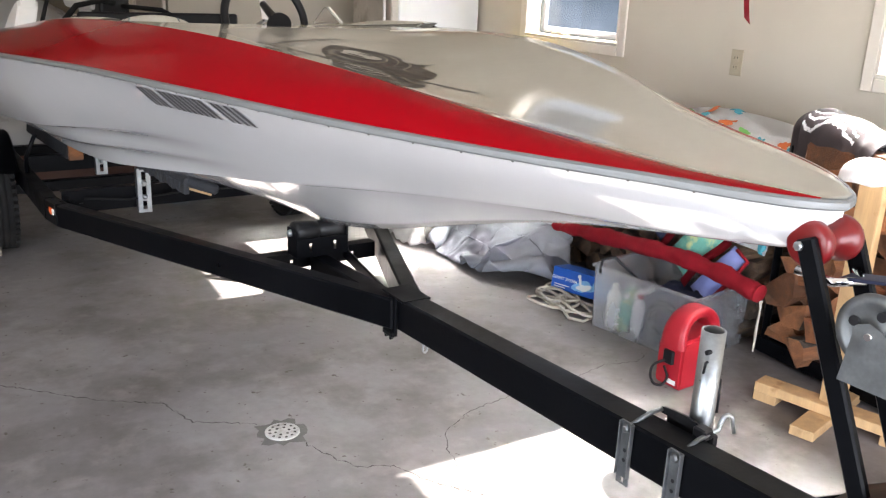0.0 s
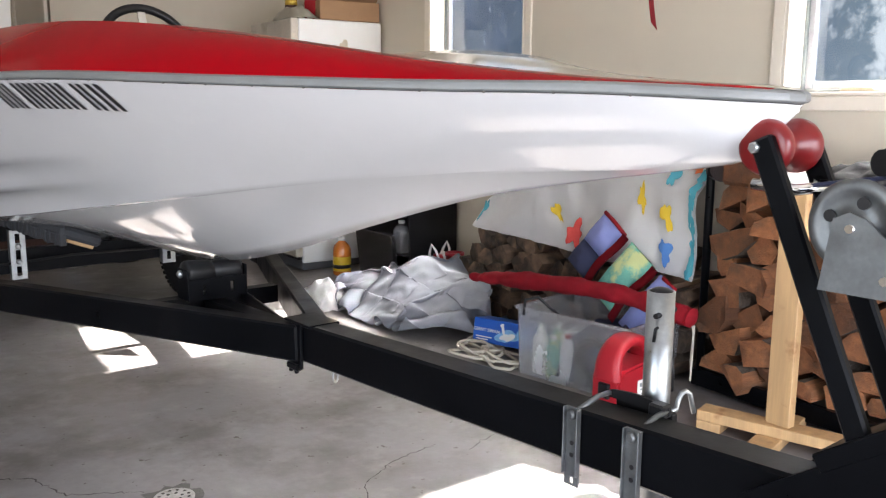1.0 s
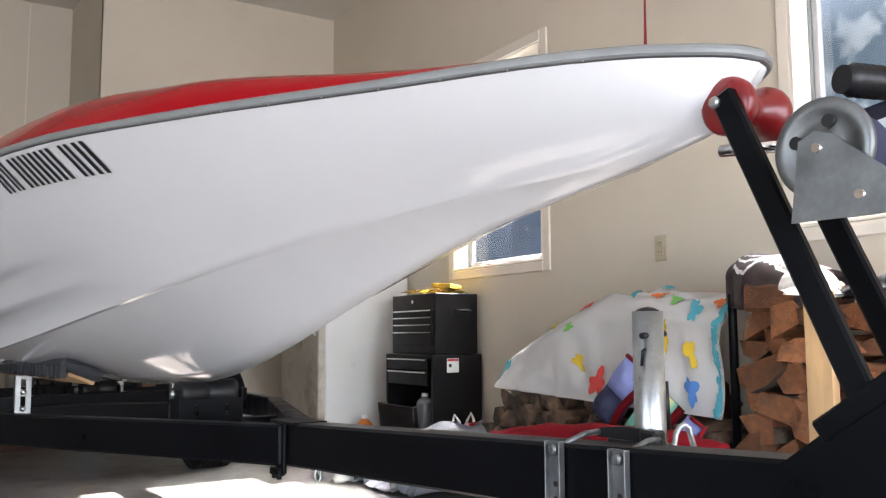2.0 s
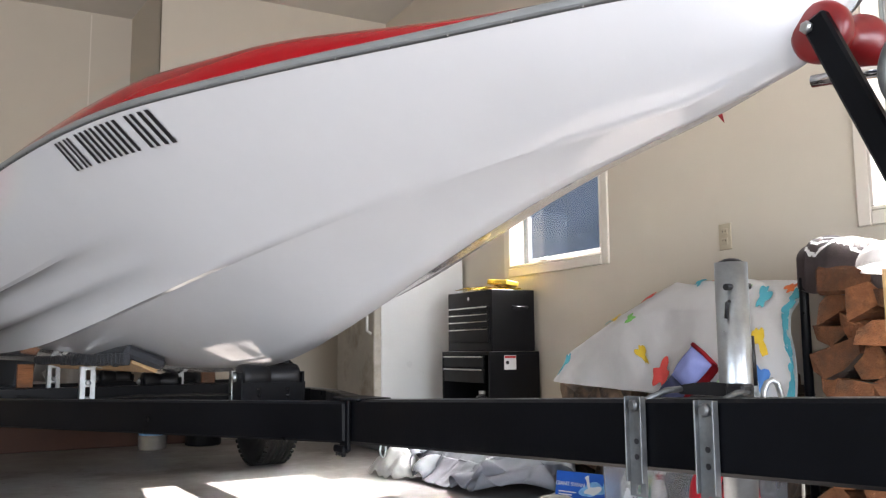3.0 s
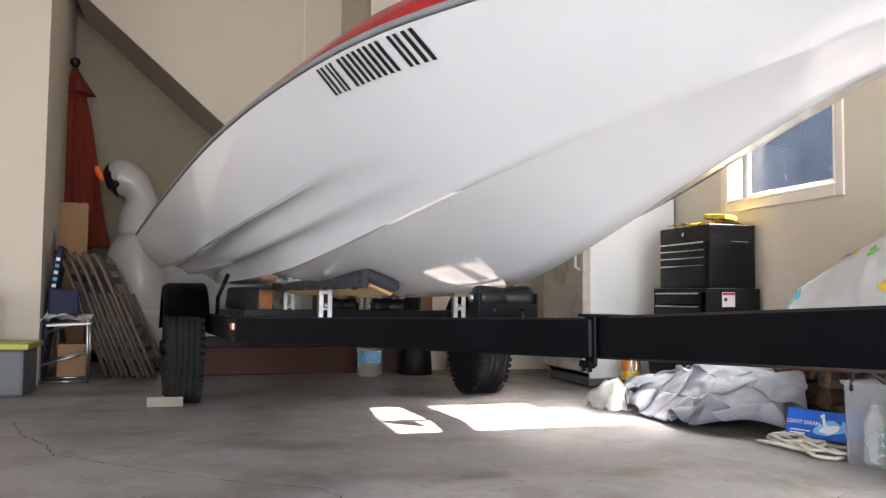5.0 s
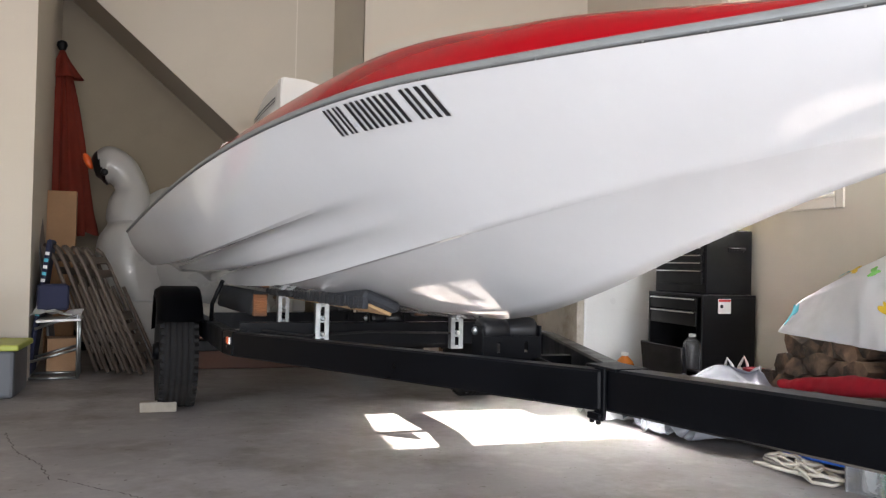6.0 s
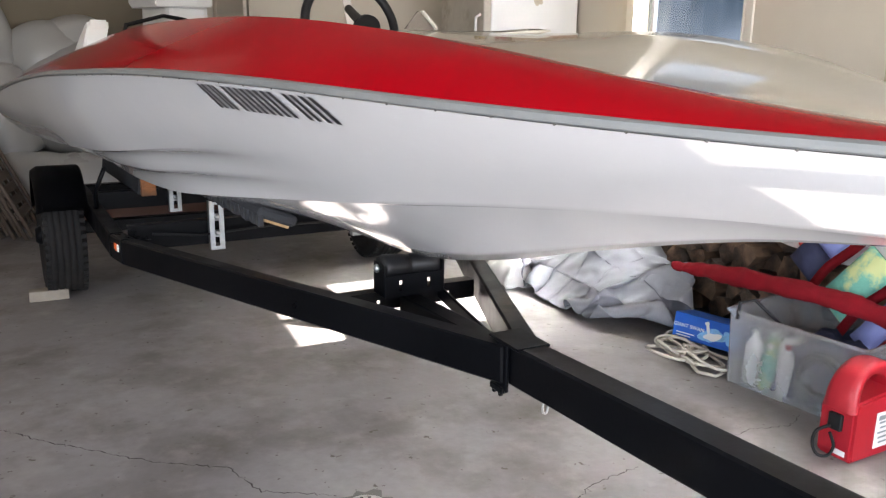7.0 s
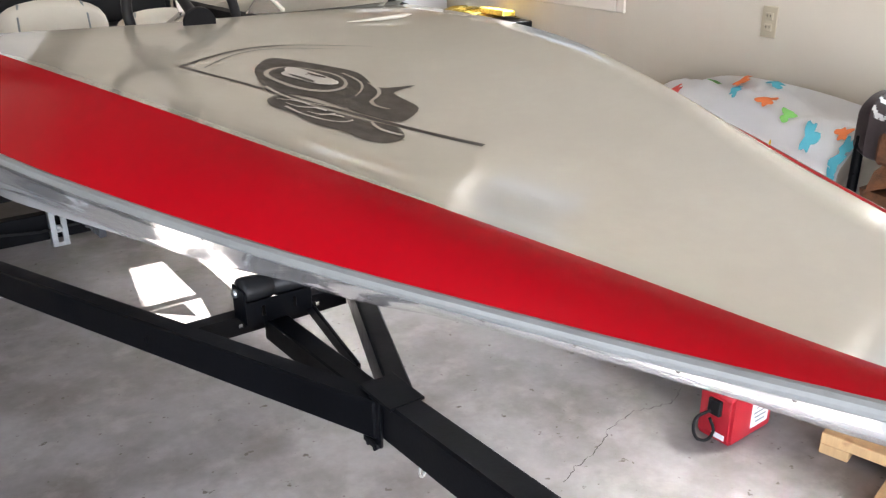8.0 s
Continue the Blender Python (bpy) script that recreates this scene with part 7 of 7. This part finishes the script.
ball((0.40, SY + 0.05, 1.10), (0.36, 0.24, 0.30), Matrix.Rotation(0.35, 4, "Y"))
ball((0.52, SY + 0.10, 1.24), (0.30, 0.22, 0.20), Matrix.Rotation(-0.35, 4, "Y"))
neck = [(0.08, 8.0, 0.42), (0.03, 7.98, 0.60), (0.00, 7.98, 0.78), (-0.01, 8.0, 0.96), (-0.02, 8.03, 1.06), (-0.015, 8.05, 1.20), (-0.005, 8.07, 1.36), (-0.07, 8.09, 1.49), (-0.16, 8.10, 1.545), (-0.24, 8.10, 1.545), (-0.30, 8.10, 1.53)]
nt_ = [Vector([spline([(k / 10, p[q]) for k, p in enumerate(neck)], t) for q in range(3)]) for t in [j / 60 for j in range(61)]]
tube(bm, nt_, [spline([(0, 0.24), (0.18, 0.26), (0.30, 0.235), (0.385, 0.175), (0.41, 0.158), (0.44, 0.176), (0.52, 0.168), (0.62, 0.128), (0.74, 0.145), (0.84, 0.160), (0.94, 0.118), (1.0, 0.075)], j / 60) for j in range(61)], 26)
for f in list(bm.faces):
    c = f.calc_center_median()
    if c.x + 0.35 * (c.z - 1.52) < -0.228 and 1.36 < c.z < 1.72:
        f.material_index = 1
ball((-0.345, 8.10, 1.580), (0.032, 0.036, 0.072), Matrix.Rotation(-0.5, 4, "Y"), 2, 14)
ball((-0.205, 7.955, 1.485), (0.030, 0.020, 0.030), None, 1, 12)
single("inflatable_swan", bm, [M["vinyl"], M["blackplastic"], M["orange"]], "large white inflatable swan with black mask", "pool toy")

# folded chairs leaning on the wall
chair = thing("folding_chair", "folded brown slatted folding chair leaning on the wall", "folding chair", pose(0.18, 6.74, 0.012, 0, -24, -8), "leaning folding chairs")
for y in (0.0, 0.42):
    bm = bmesh.new()
    tube(bm, [(0, y, 0), (0.0, y, 0.80), (-0.012, y, 0.90), (-0.03, y + (0.03 if y == 0 else -0.03), 0.94)], 0.013, 10)
    part("back_leg", bm, M["chairwood"], chair)
    bm = bmesh.new()
    tube(bm, [(0.035, y + 0.02, 0.0), (0.028, y + 0.02, 0.62)], 0.012, 10)
    part("front_leg", bm, M["chairwood"], chair)
for k in range(4):
    bm = bmesh.new()
    box(bm, (0.012, 0.21, 0.16 + 0.085 * k), (0.016, 0.38, 0.06), bevel=0.004)
    part("seat_slat", bm, M["chairwood"], chair)
for k in range(2):
    bm = bmesh.new()
    box(bm, (-0.006, 0.21, 0.74 + 0.10 * k), (0.014, 0.40, 0.055), bevel=0.004)
    part("back_slat", bm, M["chairwood"], chair)
for k in range(1, 5):
    copy_thing(chair, pose(0.18 - 0.075 * k, 6.74 + 0.055 * k, 0.012, 0, -24 + 0.8 * k, -8 + 1.5 * k))

bm = bmesh.new()
box(bm, (0, 0, 0.66), (0.30, 0.12, 1.32), bevel=0.004)
single("tall_carton", bm, M["cardboard"], "tall plain brown cardboard carton by the wall", "carton", pose(-0.56, 8.02, 0, 0, 0, 4))

st = thing("step_stool", "small metal step stool with white cloth on top", "step stool", pose(-0.36, 6.78, 0, 0, 0, 4))
for y in (-0.14, 0.14):
    bm = bmesh.new()
    tube(bm, [(0.14, y, 0.0), (0.135, y, 0.42), (-0.12, y, 0.33)], 0.010, 8)
    part("frame", bm, M["steel"], st)
    bm = bmesh.new()
    tube(bm, [(0.137, y, 0.20), (-0.14, y, 0.12)], 0.009, 8)
    part("brace", bm, M["steel"], st)
    bm = bmesh.new()
    tube(bm, [(-0.15, y, 0.012), (0.14, y, 0.012)], 0.009, 8)
    part("foot_bar", bm, M["steel"], st)
bm = bmesh.new()
box(bm, (0.02, 0, 0.385), (0.27, 0.31, 0.016), Matrix.Rotation(-0.05, 4, "Y"), bevel=0.004)
part("tread", bm, M["white"], st)
bm = bmesh.new()
sheet(bm, heap(12, 16, lambda i, j: (-0.50 + 0.30 * j, 6.62 + 0.26 * i, 0.415 + 0.035 * math.sin(3 * j + 2 * i) ** 2 + 0.02 * noise.noise((i * 4, j * 5, 3)))))
bmesh.ops.solidify(bm, geom=bm.faces[:], thickness=0.006)
single("folded_cloth", bm, M["terry"], "white cloth lying on the step stool", "cloth")
bm = bmesh.new()
box(bm, (0, 0, 0.085), (0.19, 0.20, 0.17), bevel=0.012)
single("work_gloves_box", bm, M["navy"], "dark blue box on the step stool", "box", pose(-0.40, 6.84, 0.445, 0, 0, 12))
bm = bmesh.new()
box(bm, (0, 0, 0.12), (0.20, 0.20, 0.24), bevel=0.004)
single("small_carton", bm, M["cardboard"], "small brown carton under the step stool", "carton", pose(-0.36, 7.06, 0, 0, 0, 10))
bd = thing("boogie_board", "dark board with checkered edge leaning on the wall", "board", pose(-0.545, 6.98, 0.0, 0, 7, 4))
bm = bmesh.new()
box(bm, (0, 0, 0.46), (0.03, 0.42, 0.92), bevel=0.012)
part("board", bm, M["navy"], bd)
for k in range(10):
    bm = bmesh.new()
    box(bm, (0.0, -0.212, 0.42 + 0.045 * k), (0.026, 0.003, 0.022))
    part("edge_mark", bm, M["label"] if k % 2 else M["teal"], bd)
bm = bmesh.new()
box(bm, (0, 0, 0.58), (0.02, 0.24, 1.16), bevel=0.004)
single("grey_plank", bm, M["tote"], "grey flat board leaning against the wall", "board", pose(-0.46, 7.42, 0.0, 0, -7, 0))

tote = thing("lidded_tote", "smoky plastic tote with olive green lid", "storage bin", pose(-0.69, 6.10, 0))
bm = bmesh.new()
box(bm, (0, 0, 0.135), (0.48, 0.42, 0.27), bevel=0.02, seg=2)
part("tote_body", bm, M["tote"], tote)
bm = bmesh.new()
box(bm, (0, 0, 0.285), (0.53, 0.47, 0.035), bevel=0.010, seg=2)
part("lid", bm, M["green"], tote, "olive green lid")
bm = bmesh.new()
box(bm, (0, 0, 0.16), (0.26, 0.26, 0.32), bevel=0.02, seg=2)
single("red_crate", bm, M["redplastic"], "red plastic container standing on the tote lid", "container", pose(-0.80, 6.16, 0.304))

# things behind the boat
bk = thing("plastic_bucket", "clear plastic bucket with blue print", "bucket", pose(1.73, 6.90, 0))
bm = bmesh.new()
lathe(bm, [(0.095, 0.0), (0.11, 0.30), (0.116, 0.30), (0.116, 0.315), (0.10, 0.315)], (0, 0, 0), (0, 0, 1), 26)
part("pail", bm, M["clear"], bk)
bm = bmesh.new()
rows = [[((0.1015 + 0.004 * q) * math.cos(a), (0.1015 + 0.004 * q) * math.sin(a), 0.10 + 0.09 * q) for a in [math.pi * (1.1 + 0.6 * j / 10) for j in range(11)]] for q in (0, 0.5, 1)]
sheet(bm, rows)
part("print", bm, M["paleblue"], bk)
bm = bmesh.new()
lathe(bm, [(0.12, 0.0), (0.13, 0.01), (0.11, 0.26), (0.04, 0.30)], (0, 0, 0), (0, 0, 1), 20)
single("black_pail", bm, M["blackplastic"], "black plastic pail by the end wall", "pail", pose(2.10, 6.98, 0))
bm = bmesh.new()
box(bm, (0, 0, 0.13), (1.62, 0.045, 0.26), Matrix.Rotation(-0.08, 4, "X"), bevel=0.006)
single("brown_board", bm, M["copper"], "rusty brown board standing on edge along the end wall", "board", pose(1.28, 7.13, 0.002, 0, 0, 2))
bm = bmesh.new()
box(bm, (0, 0, 0.09), (0.34, 0.30, 0.18), bevel=0.012)
single("blue_carton", bm, M["cardboard"], "low cardboard carton by the end wall", "carton", pose(2.55, 7.02, 0, 0, 0, -8))
